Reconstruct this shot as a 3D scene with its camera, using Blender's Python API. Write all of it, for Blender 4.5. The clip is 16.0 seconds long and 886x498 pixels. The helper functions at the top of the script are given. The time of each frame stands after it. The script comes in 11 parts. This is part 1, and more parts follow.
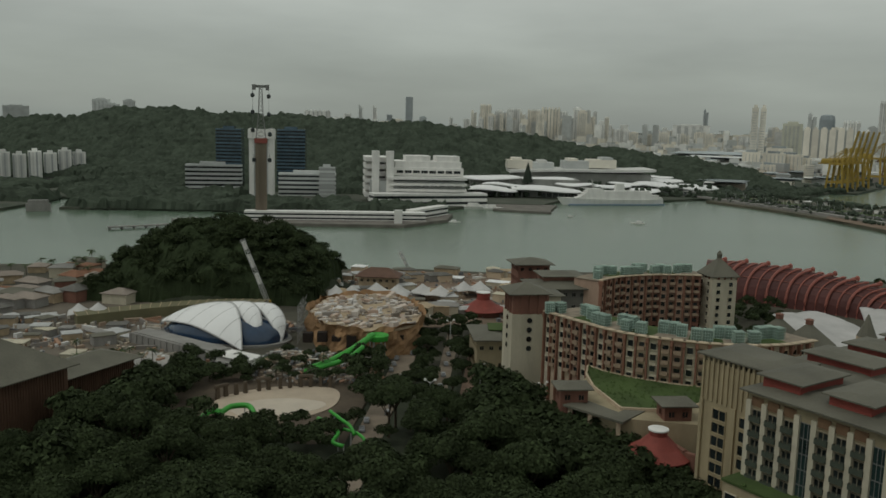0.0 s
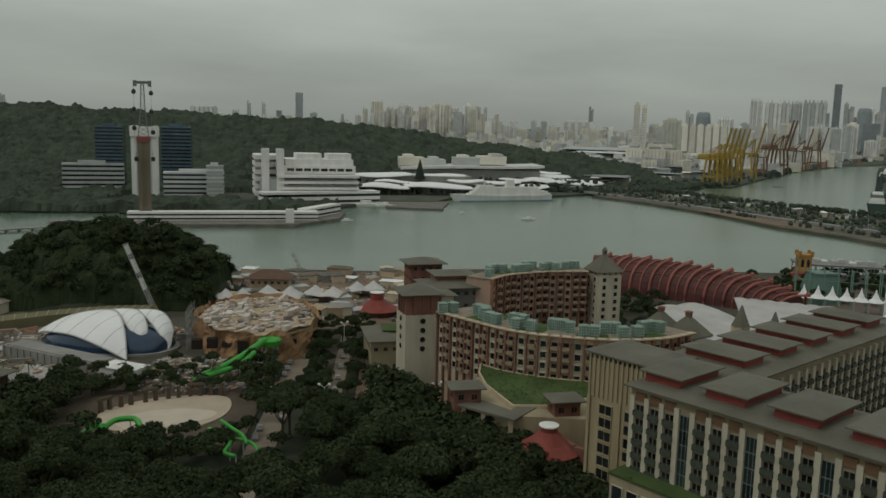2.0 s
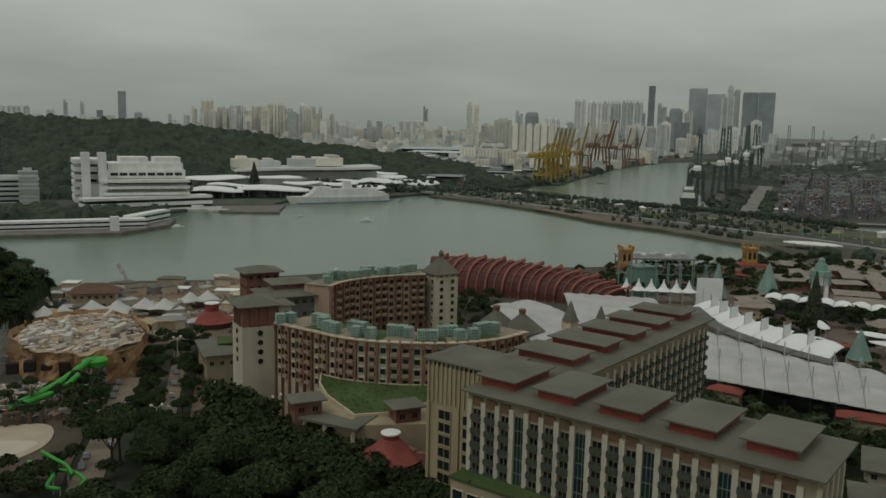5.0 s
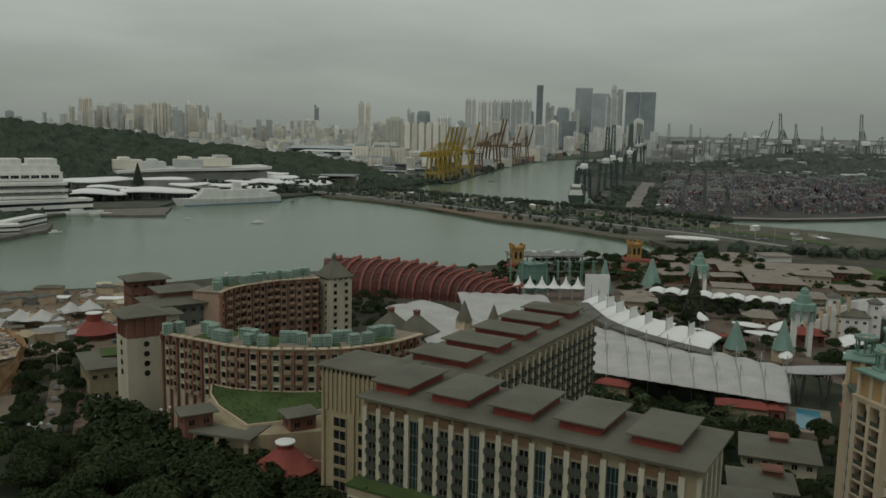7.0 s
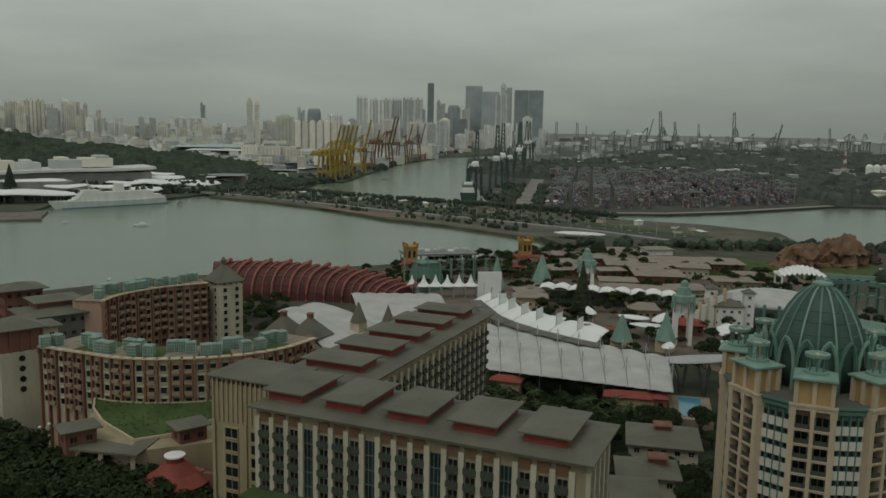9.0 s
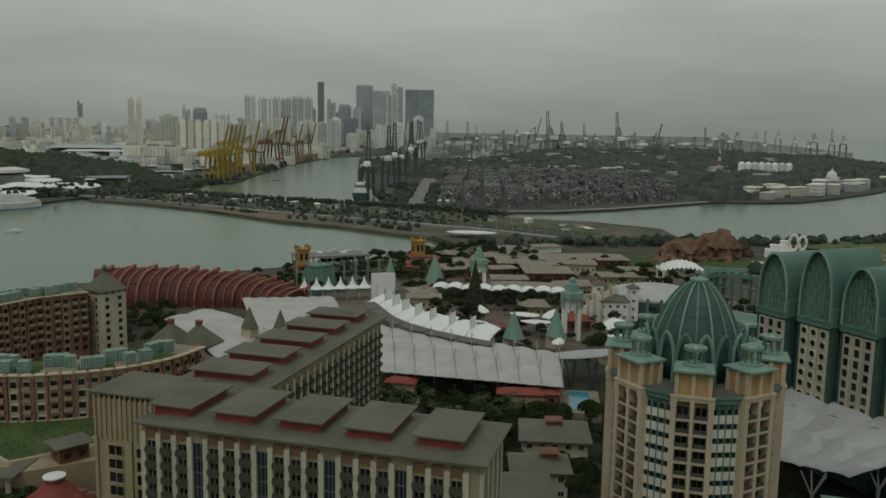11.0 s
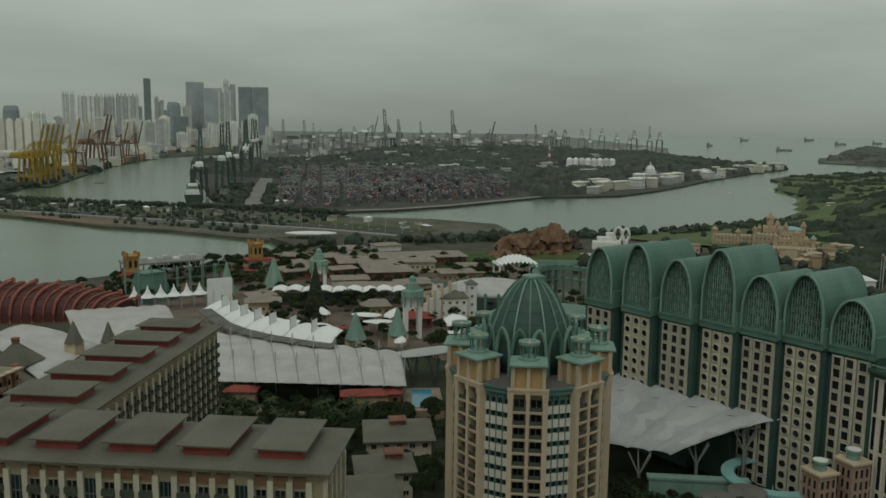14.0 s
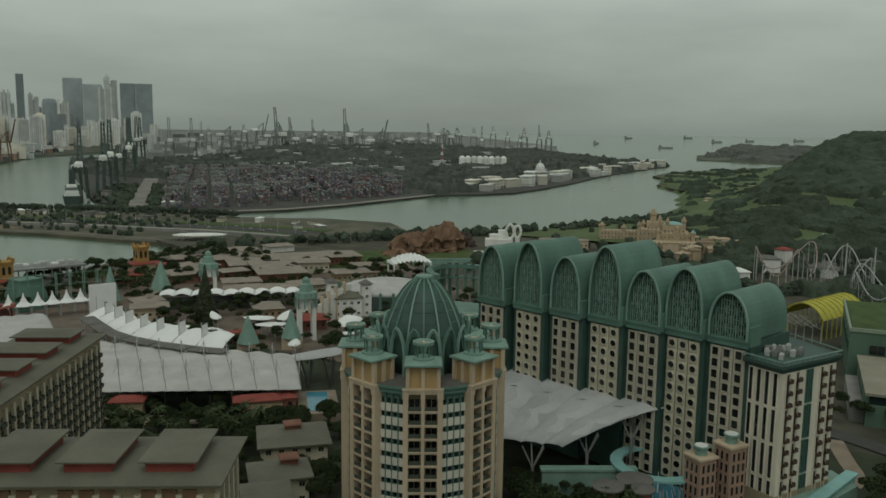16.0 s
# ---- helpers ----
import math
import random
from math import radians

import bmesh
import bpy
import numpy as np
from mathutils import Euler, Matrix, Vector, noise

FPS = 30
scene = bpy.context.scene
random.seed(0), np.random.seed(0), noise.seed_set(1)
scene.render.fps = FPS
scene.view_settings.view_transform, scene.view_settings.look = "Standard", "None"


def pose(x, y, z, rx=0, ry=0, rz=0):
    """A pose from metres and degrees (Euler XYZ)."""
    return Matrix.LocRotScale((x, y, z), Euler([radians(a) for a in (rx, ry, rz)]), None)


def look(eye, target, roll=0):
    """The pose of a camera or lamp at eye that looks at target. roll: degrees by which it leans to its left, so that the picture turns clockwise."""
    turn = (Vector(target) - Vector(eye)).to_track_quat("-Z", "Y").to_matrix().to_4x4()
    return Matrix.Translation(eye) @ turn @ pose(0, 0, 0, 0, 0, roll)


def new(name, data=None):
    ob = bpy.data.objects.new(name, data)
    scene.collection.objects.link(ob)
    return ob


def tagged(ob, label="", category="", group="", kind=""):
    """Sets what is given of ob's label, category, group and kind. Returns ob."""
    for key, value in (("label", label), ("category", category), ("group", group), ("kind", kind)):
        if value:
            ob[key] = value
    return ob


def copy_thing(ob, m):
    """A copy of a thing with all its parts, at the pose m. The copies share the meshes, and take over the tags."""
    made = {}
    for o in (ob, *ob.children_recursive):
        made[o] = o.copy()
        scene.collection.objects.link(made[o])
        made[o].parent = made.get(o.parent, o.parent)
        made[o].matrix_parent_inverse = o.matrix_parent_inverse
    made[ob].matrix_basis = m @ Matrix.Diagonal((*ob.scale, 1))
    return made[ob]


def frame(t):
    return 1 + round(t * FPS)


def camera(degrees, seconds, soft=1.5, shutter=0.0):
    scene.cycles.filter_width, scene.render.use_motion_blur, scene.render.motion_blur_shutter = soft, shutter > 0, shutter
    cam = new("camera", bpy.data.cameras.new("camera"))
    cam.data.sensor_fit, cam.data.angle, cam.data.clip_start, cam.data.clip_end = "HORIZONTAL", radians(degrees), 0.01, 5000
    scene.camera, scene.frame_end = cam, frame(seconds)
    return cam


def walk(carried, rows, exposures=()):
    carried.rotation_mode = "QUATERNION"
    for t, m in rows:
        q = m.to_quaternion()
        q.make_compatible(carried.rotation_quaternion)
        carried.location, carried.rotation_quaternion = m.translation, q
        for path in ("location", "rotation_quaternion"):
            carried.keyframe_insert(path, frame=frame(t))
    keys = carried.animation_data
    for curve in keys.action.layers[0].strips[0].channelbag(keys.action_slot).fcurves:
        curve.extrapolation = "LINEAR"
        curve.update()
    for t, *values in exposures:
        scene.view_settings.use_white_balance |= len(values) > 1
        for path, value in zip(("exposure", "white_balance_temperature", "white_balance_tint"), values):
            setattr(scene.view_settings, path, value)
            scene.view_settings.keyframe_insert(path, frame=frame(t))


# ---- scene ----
# ---------------------------------------------------------------- camera
cam = camera(55.96, 16.0, soft=1.6)
ROWS = [
    (0.0, 0.00, 4.50, 100.00, 0.209, -8.253, -1.439),
    (0.5, 0.15, 4.50, 100.53, -1.635, -8.254, -1.486),
    (1.0, 0.29, 4.49, 101.06, -3.455, -8.297, -1.502),
    (1.5, 0.43, 4.48, 101.57, -5.304, -8.336, -1.477),
    (2.0, 0.58, 4.46, 102.06, -7.136, -8.354, -1.452),
    (2.5, 0.72, 4.44, 102.55, -8.977, -8.343, -1.460),
    (3.0, 0.86, 4.42, 103.02, -10.817, -8.276, -1.465),
    (3.5, 1.00, 4.39, 103.48, -12.666, -8.193, -1.439),
    (4.0, 1.14, 4.35, 103.93, -14.524, -8.160, -1.373),
    (6.5, 1.83, 4.11, 105.99, -23.770, -8.130, -1.153),
    (7.0, 1.95, 4.05, 106.37, -25.572, -8.108, -1.135),
    (7.5, 2.08, 3.99, 106.73, -27.404, -8.106, -1.068),
    (8.0, 2.21, 3.92, 107.08, -29.246, -8.137, -1.058),
    (8.5, 2.33, 3.85, 107.42, -31.087, -8.164, -0.996),
    (9.0, 2.45, 3.77, 107.75, -32.912, -8.140, -1.014),
    (11.5, 3.03, 3.33, 109.19, -42.122, -8.078, -0.879),
    (12.0, 3.13, 3.23, 109.45, -43.954, -8.088, -0.839),
    (12.5, 3.23, 3.13, 109.69, -45.777, -8.092, -0.832),
    (13.0, 3.33, 3.03, 109.92, -47.615, -8.082, -0.791),
    (13.5, 3.43, 2.92, 110.13, -49.462, -8.079, -0.739),
    (14.0, 3.52, 2.81, 110.33, -51.295, -8.075, -0.692),
    (14.5, 3.60, 2.70, 110.53, -53.093, -8.059, -0.700),
    (15.0, 3.69, 2.58, 110.71, -54.915, -8.077, -0.717),
    (15.5, 3.77, 2.46, 110.87, -56.745, -8.092, -0.693),
    (16.0, 3.84, 2.34, 111.03, -58.567, -8.110, -0.712),
]
EXPOSURES = [(0.0, 0.17, 6500, 7), (8.0, 0.1, 6500, 5.5), (16.0, 0.15, 6500, 0.5)]
walk(cam, [(t, pose(x, y, z, 90 + pitch, roll, yaw)) for t, x, y, z, yaw, pitch, roll in ROWS], EXPOSURES)

# ---------------------------------------------------------------- sky and sun
SKY = 0.10
world = bpy.data.worlds.new("overcast_sky")
scene.world = world
world.use_nodes = True
wn, wl = world.node_tree.nodes, world.node_tree.links
wn.clear()
w_out = wn.new("ShaderNodeOutputWorld")
w_bg = wn.new("ShaderNodeBackground")
w_bg.inputs["Strength"].default_value = SKY
w_sky = wn.new("ShaderNodeTexSky")
w_sky.sky_type = "NISHITA"
w_sky.sun_disc = False
w_sky.sun_elevation = radians(48)
w_sky.sun_rotation = radians(150)
w_co = wn.new("ShaderNodeTexCoord")
w_sep = wn.new("ShaderNodeSeparateXYZ")
wl.new(w_co.outputs["Generated"], w_sep.inputs[0])
w_ramp = wn.new("ShaderNodeValToRGB")          # cloud deck: brightness by height over the horizon
w_map = wn.new("ShaderNodeMapRange")
w_map.inputs[1].default_value, w_map.inputs[2].default_value = -0.1, 0.5
wl.new(w_sep.outputs["Z"], w_map.inputs[0])
wl.new(w_map.outputs[0], w_ramp.inputs[0])
els = w_ramp.color_ramp.elements
els[0].position, els[0].color = 0.0, (0.200, 0.226, 0.210, 1)
els[1].position, els[1].color = 1.0, (0.455, 0.475, 0.445, 1)
for pos, col in ((0.15, (0.218, 0.243, 0.227)), (0.19, (0.258, 0.280, 0.258)), (0.28, (0.320, 0.342, 0.312)), (0.42, (0.430, 0.452, 0.418)), (0.6, (0.445, 0.465, 0.433))):
    e = els.new(pos)
    e.color = (*col, 1)
# cloud streaks, flattened towards the horizon
w_cm = wn.new("ShaderNodeMapping")
w_cm.inputs["Scale"].default_value = (1.0, 1.0, 4.5)
wl.new(w_co.outputs["Generated"], w_cm.inputs[0])
w_noise = wn.new("ShaderNodeTexNoise")
w_noise.inputs["Scale"].default_value, w_noise.inputs["Detail"].default_value = 3.2, 5.0
wl.new(w_cm.outputs[0], w_noise.inputs["Vector"])
w_cmap = wn.new("ShaderNodeMapRange")
w_cmap.inputs[1].default_value, w_cmap.inputs[2].default_value = 0.3, 0.7
w_cmap.inputs[3].default_value, w_cmap.inputs[4].default_value = 0.88, 1.13
wl.new(w_noise.outputs["Fac"], w_cmap.inputs[0])
w_mul = wn.new("ShaderNodeVectorMath")
w_mul.operation = "SCALE"
wl.new(w_ramp.outputs[0], w_mul.inputs[0])
# thinner and heavier parts of the deck, by bearing from the north
w_turn = wn.new("ShaderNodeMath")
w_turn.operation = "ARCTAN2"
wl.new(w_sep.outputs["X"], w_turn.inputs[0])
wl.new(w_sep.outputs["Y"], w_turn.inputs[1])
w_frac = wn.new("ShaderNodeMapRange")
w_frac.inputs[1].default_value, w_frac.inputs[2].default_value = radians(-40), radians(110)
wl.new(w_turn.outputs[0], w_frac.inputs[0])
w_bank = wn.new("ShaderNodeValToRGB")
w_bank.color_ramp.interpolation = "EASE"
banks = w_bank.color_ramp.elements
banks[0].position, banks[0].color = (-28 + 40) / 150, (0.45, 0.45, 0.45, 1)
banks[1].position, banks[1].color = (90 + 40) / 150, (0.37, 0.37, 0.37, 1)
for bearing, grey in ((-14, 0.47), (4, 0.585), (18, 0.49), (32, 0.43), (46, 0.39), (61, 0.545), (74, 0.43)):
    e = banks.new((bearing + 40) / 150)
    e.color = (grey, grey, grey, 1)
w_twice = wn.new("ShaderNodeMath")
w_twice.operation = "MULTIPLY"
w_twice.inputs[1].default_value = 2.0
wl.new(w_bank.outputs[0], w_twice.inputs[0])
w_both = wn.new("ShaderNodeMath")
w_both.operation = "MULTIPLY"
wl.new(w_cmap.outputs[0], w_both.inputs[0])
wl.new(w_twice.outputs[0], w_both.inputs[1])
wl.new(w_both.outputs[0], w_mul.inputs["Scale"])
w_gain = wn.new("ShaderNodeVectorMath")
w_gain.operation = "SCALE"
w_gain.inputs["Scale"].default_value = 10.0
wl.new(w_mul.outputs[0], w_gain.inputs[0])
w_mix = wn.new("ShaderNodeMix")
w_mix.data_type = "RGBA"
w_mix.inputs["Factor"].default_value = 0.96       # the cloud deck hides nearly all of the clear sky
wl.new(w_sky.outputs[0], w_mix.inputs["A"])
wl.new(w_gain.outputs[0], w_mix.inputs["B"])
wl.new(w_mix.outputs["Result"], w_bg.inputs["Color"])
wl.new(w_bg.outputs[0], w_out.inputs[0])

sun_data = bpy.data.lights.new("sun", "SUN")
sun_data.energy, sun_data.angle, sun_data.color = 0.5, radians(25), (1.0, 0.97, 0.92)
sun = new("sun", sun_data)
sun.matrix_world = look((-300, 200, 500), (0, 350, 0))

# ---------------------------------------------------------------- materials
MATS = {}


def mat(name, base, rough=0.8, var=0.25, scale=0.4, fine=4.0, bump=0.0, metal=0.0, alt=None, pieces=0.0, spec=0.3, streak=False):
    """A weathered surface: a base colour with stains (scale, per metre) and fine grain, and pieces that differ by chance."""
    if name in MATS:
        return MATS[name]
    m = bpy.data.materials.new(name)
    m.use_nodes = True
    n, l = m.node_tree.nodes, m.node_tree.links
    b = n["Principled BSDF"]
    b.inputs["Roughness"].default_value, b.inputs["Metallic"].default_value = rough, metal
    b.inputs["Specular IOR Level"].default_value = spec
    geo, co = n.new("ShaderNodeNewGeometry"), n.new("ShaderNodeTexCoord")
    mp = n.new("ShaderNodeMapping")
    mp.inputs["Scale"].default_value = (1, 1, 0.22) if streak else (1, 1, 1)
    l.new(geo.outputs["Position"], mp.inputs[0])
    big, small = n.new("ShaderNodeTexNoise"), n.new("ShaderNodeTexNoise")
    big.inputs["Scale"].default_value, big.inputs["Detail"].default_value = scale, 5.0
    small.inputs["Scale"].default_value, small.inputs["Detail"].default_value = fine, 3.0
    l.new(mp.outputs[0], big.inputs["Vector"])
    l.new(mp.outputs[0], small.inputs["Vector"])
    add = n.new("ShaderNodeMath")
    add.operation = "MULTIPLY_ADD"
    add.inputs[1].default_value = 0.35
    l.new(small.outputs["Fac"], add.inputs[0])
    l.new(big.outputs["Fac"], add.inputs[2])
    rng = n.new("ShaderNodeMapRange")
    rng.inputs[1].default_value, rng.inputs[2].default_value = 0.45, 0.9
    l.new(add.outputs[0], rng.inputs[0])
    mix = n.new("ShaderNodeMix")
    mix.data_type = "RGBA"
    lo = alt or tuple(c * (1 - var) for c in base)
    mix.inputs["A"].default_value, mix.inputs["B"].default_value = (*lo, 1), (*base, 1)
    l.new(rng.outputs[0], mix.inputs["Factor"])
    out = mix.outputs["Result"]
    if pieces:
        info = n.new("ShaderNodeObjectInfo")
        s = n.new("ShaderNodeMath")
        s.operation = "ADD"
        l.new(info.outputs["Random"], s.inputs[0])
        l.new(geo.outputs["Random Per Island"], s.inputs[1])
        fr = n.new("ShaderNodeMath")
        fr.operation = "FRACT"
        l.new(s.outputs[0], fr.inputs[0])
        r2 = n.new("ShaderNodeMapRange")
        r2.inputs[3].default_value, r2.inputs[4].default_value = 1 - pieces, 1 + pieces
        l.new(fr.outputs[0], r2.inputs[0])
        sc = n.new("ShaderNodeVectorMath")
        sc.operation = "SCALE"
        l.new(out, sc.inputs[0])
        l.new(r2.outputs[0], sc.inputs["Scale"])
        out = sc.outputs[0]
    l.new(out, b.inputs["Base Color"])
    if bump:
        bp = n.new("ShaderNodeBump")
        bp.inputs["Strength"].default_value, bp.inputs["Distance"].default_value = bump, 0.3
        l.new(add.outputs[0], bp.inputs["Height"])
        l.new(bp.outputs[0], b.inputs["Normal"])
    MATS[name] = m
    return m


def palette_mat(name, colours, rough=0.6):
    """Painted steel whose colour is drawn piece by piece from a few."""
    m = bpy.data.materials.new(name)
    m.use_nodes = True
    n, l = m.node_tree.nodes, m.node_tree.links
    b = n["Principled BSDF"]
    b.inputs["Roughness"].default_value = rough
    geo = n.new("ShaderNodeNewGeometry")
    ramp = n.new("ShaderNodeValToRGB")
    ramp.color_ramp.interpolation = "CONSTANT"
    e = ramp.color_ramp.elements
    e[0].color = (*colours[0], 1)
    e[1].position, e[1].color = 1 / len(colours), (*colours[1], 1)
    for i, c in enumerate(colours[2:], 2):
        e.new(i / len(colours)).color = (*c, 1)
    l.new(geo.outputs["Random Per Island"], ramp.inputs[0])
    l.new(ramp.outputs[0], b.inputs["Base Color"])
    return m


def water_mat(name):
    m = bpy.data.materials.new(name)
    m.use_nodes = True
    n, l = m.node_tree.nodes, m.node_tree.links
    b = n["Principled BSDF"]
    b.inputs["Roughness"].default_value = 0.22
    b.inputs["Specular IOR Level"].default_value = 0.42
    geo = n.new("ShaderNodeNewGeometry")
    big, rip = n.new("ShaderNodeTexNoise"), n.new("ShaderNodeTexNoise")
    big.inputs["Scale"].default_value, big.inputs["Detail"].default_value = 0.006, 4.0
    rip.inputs["Scale"].default_value, rip.inputs["Detail"].default_value = 0.25, 6.0
    mp = n.new("ShaderNodeMapping")
    mp.inputs["Scale"].default_value = (0.45, 1.0, 1.0)
    l.new(geo.outputs["Position"], mp.inputs[0])
    l.new(mp.outputs[0], big.inputs["Vector"])
    l.new(geo.outputs["Position"], rip.inputs["Vector"])
    mix = n.new("ShaderNodeMix")
    mix.data_type = "RGBA"
    mix.inputs["A"].default_value, mix.inputs["B"].default_value = (0.086, 0.134, 0.090, 1), (0.116, 0.166, 0.116, 1)
    rng = n.new("ShaderNodeMapRange")
    rng.inputs[1].default_value, rng.inputs[2].default_value = 0.35, 0.65
    l.new(big.outputs["Fac"], rng.inputs[0])
    l.new(rng.outputs[0], mix.inputs["Factor"])
    l.new(mix.outputs["Result"], b.inputs["Base Color"])
    bp = n.new("ShaderNodeBump")
    bp.inputs["Strength"].default_value, bp.inputs["Distance"].default_value = 0.22, 0.5
    l.new(rip.outputs["Fac"], bp.inputs["Height"])
    l.new(bp.outputs[0], b.inputs["Normal"])
    return m


WATER = water_mat("sea_water")
# Ground darkened in its colour for the shade below the trees.
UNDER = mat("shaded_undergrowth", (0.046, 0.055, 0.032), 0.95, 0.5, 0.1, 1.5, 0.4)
SOIL = mat("soil", (0.10, 0.095, 0.07), 0.95, 0.5, 0.06, 1.5, 0.3)
LAND = mat("mainland_ground", (0.115, 0.115, 0.095), 0.95, 0.6, 0.02, 0.5, alt=(0.035, 0.05, 0.03))
QUAY = mat("quay_concrete", (0.205, 0.19, 0.165), 0.9, 0.45, 0.08, 1.5)
YARDGROUND = mat("yard_asphalt", (0.085, 0.083, 0.075), 0.9, 0.45, 0.03, 0.8)
CAUSEGROUND = mat("causeway_ground", (0.150, 0.128, 0.100), 0.95, 0.55, 0.03, 0.5, alt=(0.055, 0.066, 0.042))
ROAD = mat("asphalt", (0.075, 0.072, 0.068), 0.9, 0.35, 0.15, 2)
PAVE = mat("pale_paving", (0.285, 0.23, 0.175), 0.9, 0.35, 0.15, 2)
SAND = mat("sand", (0.52, 0.43, 0.33), 0.95, 0.25, 0.1, 2)
EARTH = mat("red_earth", (0.225, 0.165, 0.12), 0.95, 0.4, 0.08, 1)
GRASS = mat("grass", (0.075, 0.115, 0.035), 0.95, 0.45, 0.12, 2, 0.4)
FAIRWAY = mat("fairway", (0.118, 0.155, 0.068), 0.95, 0.35, 0.02, 0.3)
LEAF = mat("rainforest_leaves", (0.045, 0.062, 0.027), 0.8, 0.55, 0.12, 1.2, pieces=0.35, spec=0.08)
PALM = mat("palm_leaves", (0.060, 0.085, 0.035), 0.7, 0.4, 0.5, 2, pieces=0.4, spec=0.2)
# Leaf tones of hills and far trees are lifted and greyed for distance haze.
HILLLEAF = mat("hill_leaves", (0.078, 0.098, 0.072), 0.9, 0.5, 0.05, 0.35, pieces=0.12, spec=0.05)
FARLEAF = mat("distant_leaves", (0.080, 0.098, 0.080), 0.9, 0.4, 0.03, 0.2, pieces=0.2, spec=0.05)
BARK = mat("bark", (0.11, 0.085, 0.06), 0.9, 0.3, 2, 8)
TAN = mat("tan_render", (0.36, 0.302, 0.195), 0.85, 0.28, 0.25, 3, streak=True)
TURRETOCHRE = mat("orange_ochre_render", (0.46, 0.315, 0.15), 0.85, 0.25, 0.3, 3, streak=True)
OCHRE = mat("ochre_render", (0.405, 0.335, 0.21), 0.85, 0.25, 0.3, 3, streak=True)
CREAM = mat("cream_render", (0.55, 0.505, 0.39), 0.85, 0.25, 0.25, 3, streak=True)
PINKCREAM = mat("warm_cream_render", (0.58, 0.465, 0.335), 0.85, 0.25, 0.25, 3, streak=True)
WHITE = mat("white_paint", (0.80, 0.79, 0.755), 0.75, 0.2, 0.15, 2, streak=True)
REDWALL = mat("terracotta_render", (0.225, 0.110, 0.080), 0.85, 0.3, 0.3, 3, streak=True)
REDROOF = mat("red_roof", (0.27, 0.065, 0.05), 0.7, 0.3, 0.3, 3)
GREYROOF = mat("grey_metal_roof", (0.154, 0.147, 0.115), 0.72, 0.32, 0.10, 1.5, spec=0.25)
PARKROOF = mat("faded_brown_roof", (0.30, 0.255, 0.215), 0.8, 0.3, 0.15, 2)
DARKROOF = mat("weathered_grey_roof", (0.15, 0.145, 0.13), 0.8, 0.3, 0.2, 2)
REDSTEEL = mat("red_steel", (0.33, 0.115, 0.088), 0.55, 0.25, 0.2, 2)
REDSKIN = mat("dull_red_cladding", (0.12, 0.045, 0.04), 0.6, 0.35, 0.1, 1)
COPPER = mat("green_copper", (0.118, 0.215, 0.174), 0.55, 0.3, 0.15, 2, metal=0.0, spec=0.4, streak=True)
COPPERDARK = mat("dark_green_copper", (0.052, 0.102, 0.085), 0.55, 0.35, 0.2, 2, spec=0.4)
COPPERPALE = mat("pale_green_copper", (0.225, 0.345, 0.29), 0.6, 0.3, 0.25, 3, streak=True)
MINT = mat("mint_steel_cage", (0.40, 0.52, 0.45), 0.6, 0.25, 0.4, 3)
GLASSDARK = mat("dark_window_glass", (0.020, 0.026, 0.027), 0.12, 0.3, 0.3, 2, pieces=0.4, spec=0.6)
GLASSTEAL = mat("teal_window_glass", (0.020, 0.040, 0.038), 0.12, 0.3, 0.3, 2, pieces=0.3, spec=0.6)
GLASSBLUE = mat("blue_curtain_glass", (0.075, 0.125, 0.165), 0.14, 0.35, 0.08, 1, pieces=0.25, spec=0.6)
FRAME = mat("window_frame", (0.30, 0.26, 0.19), 0.6, 0.2, 1, 6)
MEMBRANE = mat("white_membrane", (0.50, 0.486, 0.472), 0.7, 0.24, 0.10, 1.2)
MEMBRANEGREY = mat("grey_membrane", (0.43, 0.43, 0.435), 0.55, 0.25, 0.06, 0.6)
STEEL = mat("grey_steel", (0.22, 0.22, 0.21), 0.5, 0.25, 0.5, 3)
PALESTEEL = mat("pale_steel", (0.46, 0.46, 0.45), 0.5, 0.2, 0.5, 3)
CONCRETE = mat("concrete", (0.30, 0.29, 0.27), 0.9, 0.35, 0.1, 1.5, streak=True)
TOWERBROWN = mat("brown_concrete", (0.20, 0.165, 0.125), 0.9, 0.25, 0.1, 1.5, streak=True)
ROCK = mat("red_brown_rock", (0.235, 0.145, 0.095), 0.95, 0.5, 0.12, 1.2, 0.6)
LIME = mat("bright_green_plastic", (0.06, 0.36, 0.05), 0.35, 0.25, 0.3, 2)
POOL = mat("pool_water", (0.07, 0.25, 0.34), 0.1, 0.15, 0.3, 2, spec=0.5)
TEALROOF = mat("turquoise_roof", (0.25, 0.46, 0.44), 0.55, 0.2, 0.2, 2)
YELLOW = mat("yellow_steel", (0.40, 0.28, 0.055), 0.55, 0.3, 0.1, 1)
YELLOWROOF = mat("yellow_mesh_roof", (0.50, 0.46, 0.08), 0.6, 0.25, 0.3, 2)
GREENSTEEL = mat("dark_green_steel", (0.075, 0.105, 0.095), 0.55, 0.3, 0.1, 1)
RUSTSTEEL = mat("brown_steel", (0.20, 0.125, 0.08), 0.6, 0.3, 0.1, 1)
# Crane steel is paled so that the colour itself carries the haze.
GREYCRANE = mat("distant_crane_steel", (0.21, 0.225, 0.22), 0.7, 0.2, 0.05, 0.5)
PALEGREEN = mat("pale_green_cladding", (0.115, 0.185, 0.135), 0.7, 0.25, 0.1, 1, streak=True)
BLUEPAINT = mat("faded_blue_paint", (0.14, 0.22, 0.33), 0.7, 0.3, 0.2, 2)
SANDSTONE = mat("sandstone", (0.46, 0.36, 0.24), 0.9, 0.35, 0.3, 2)
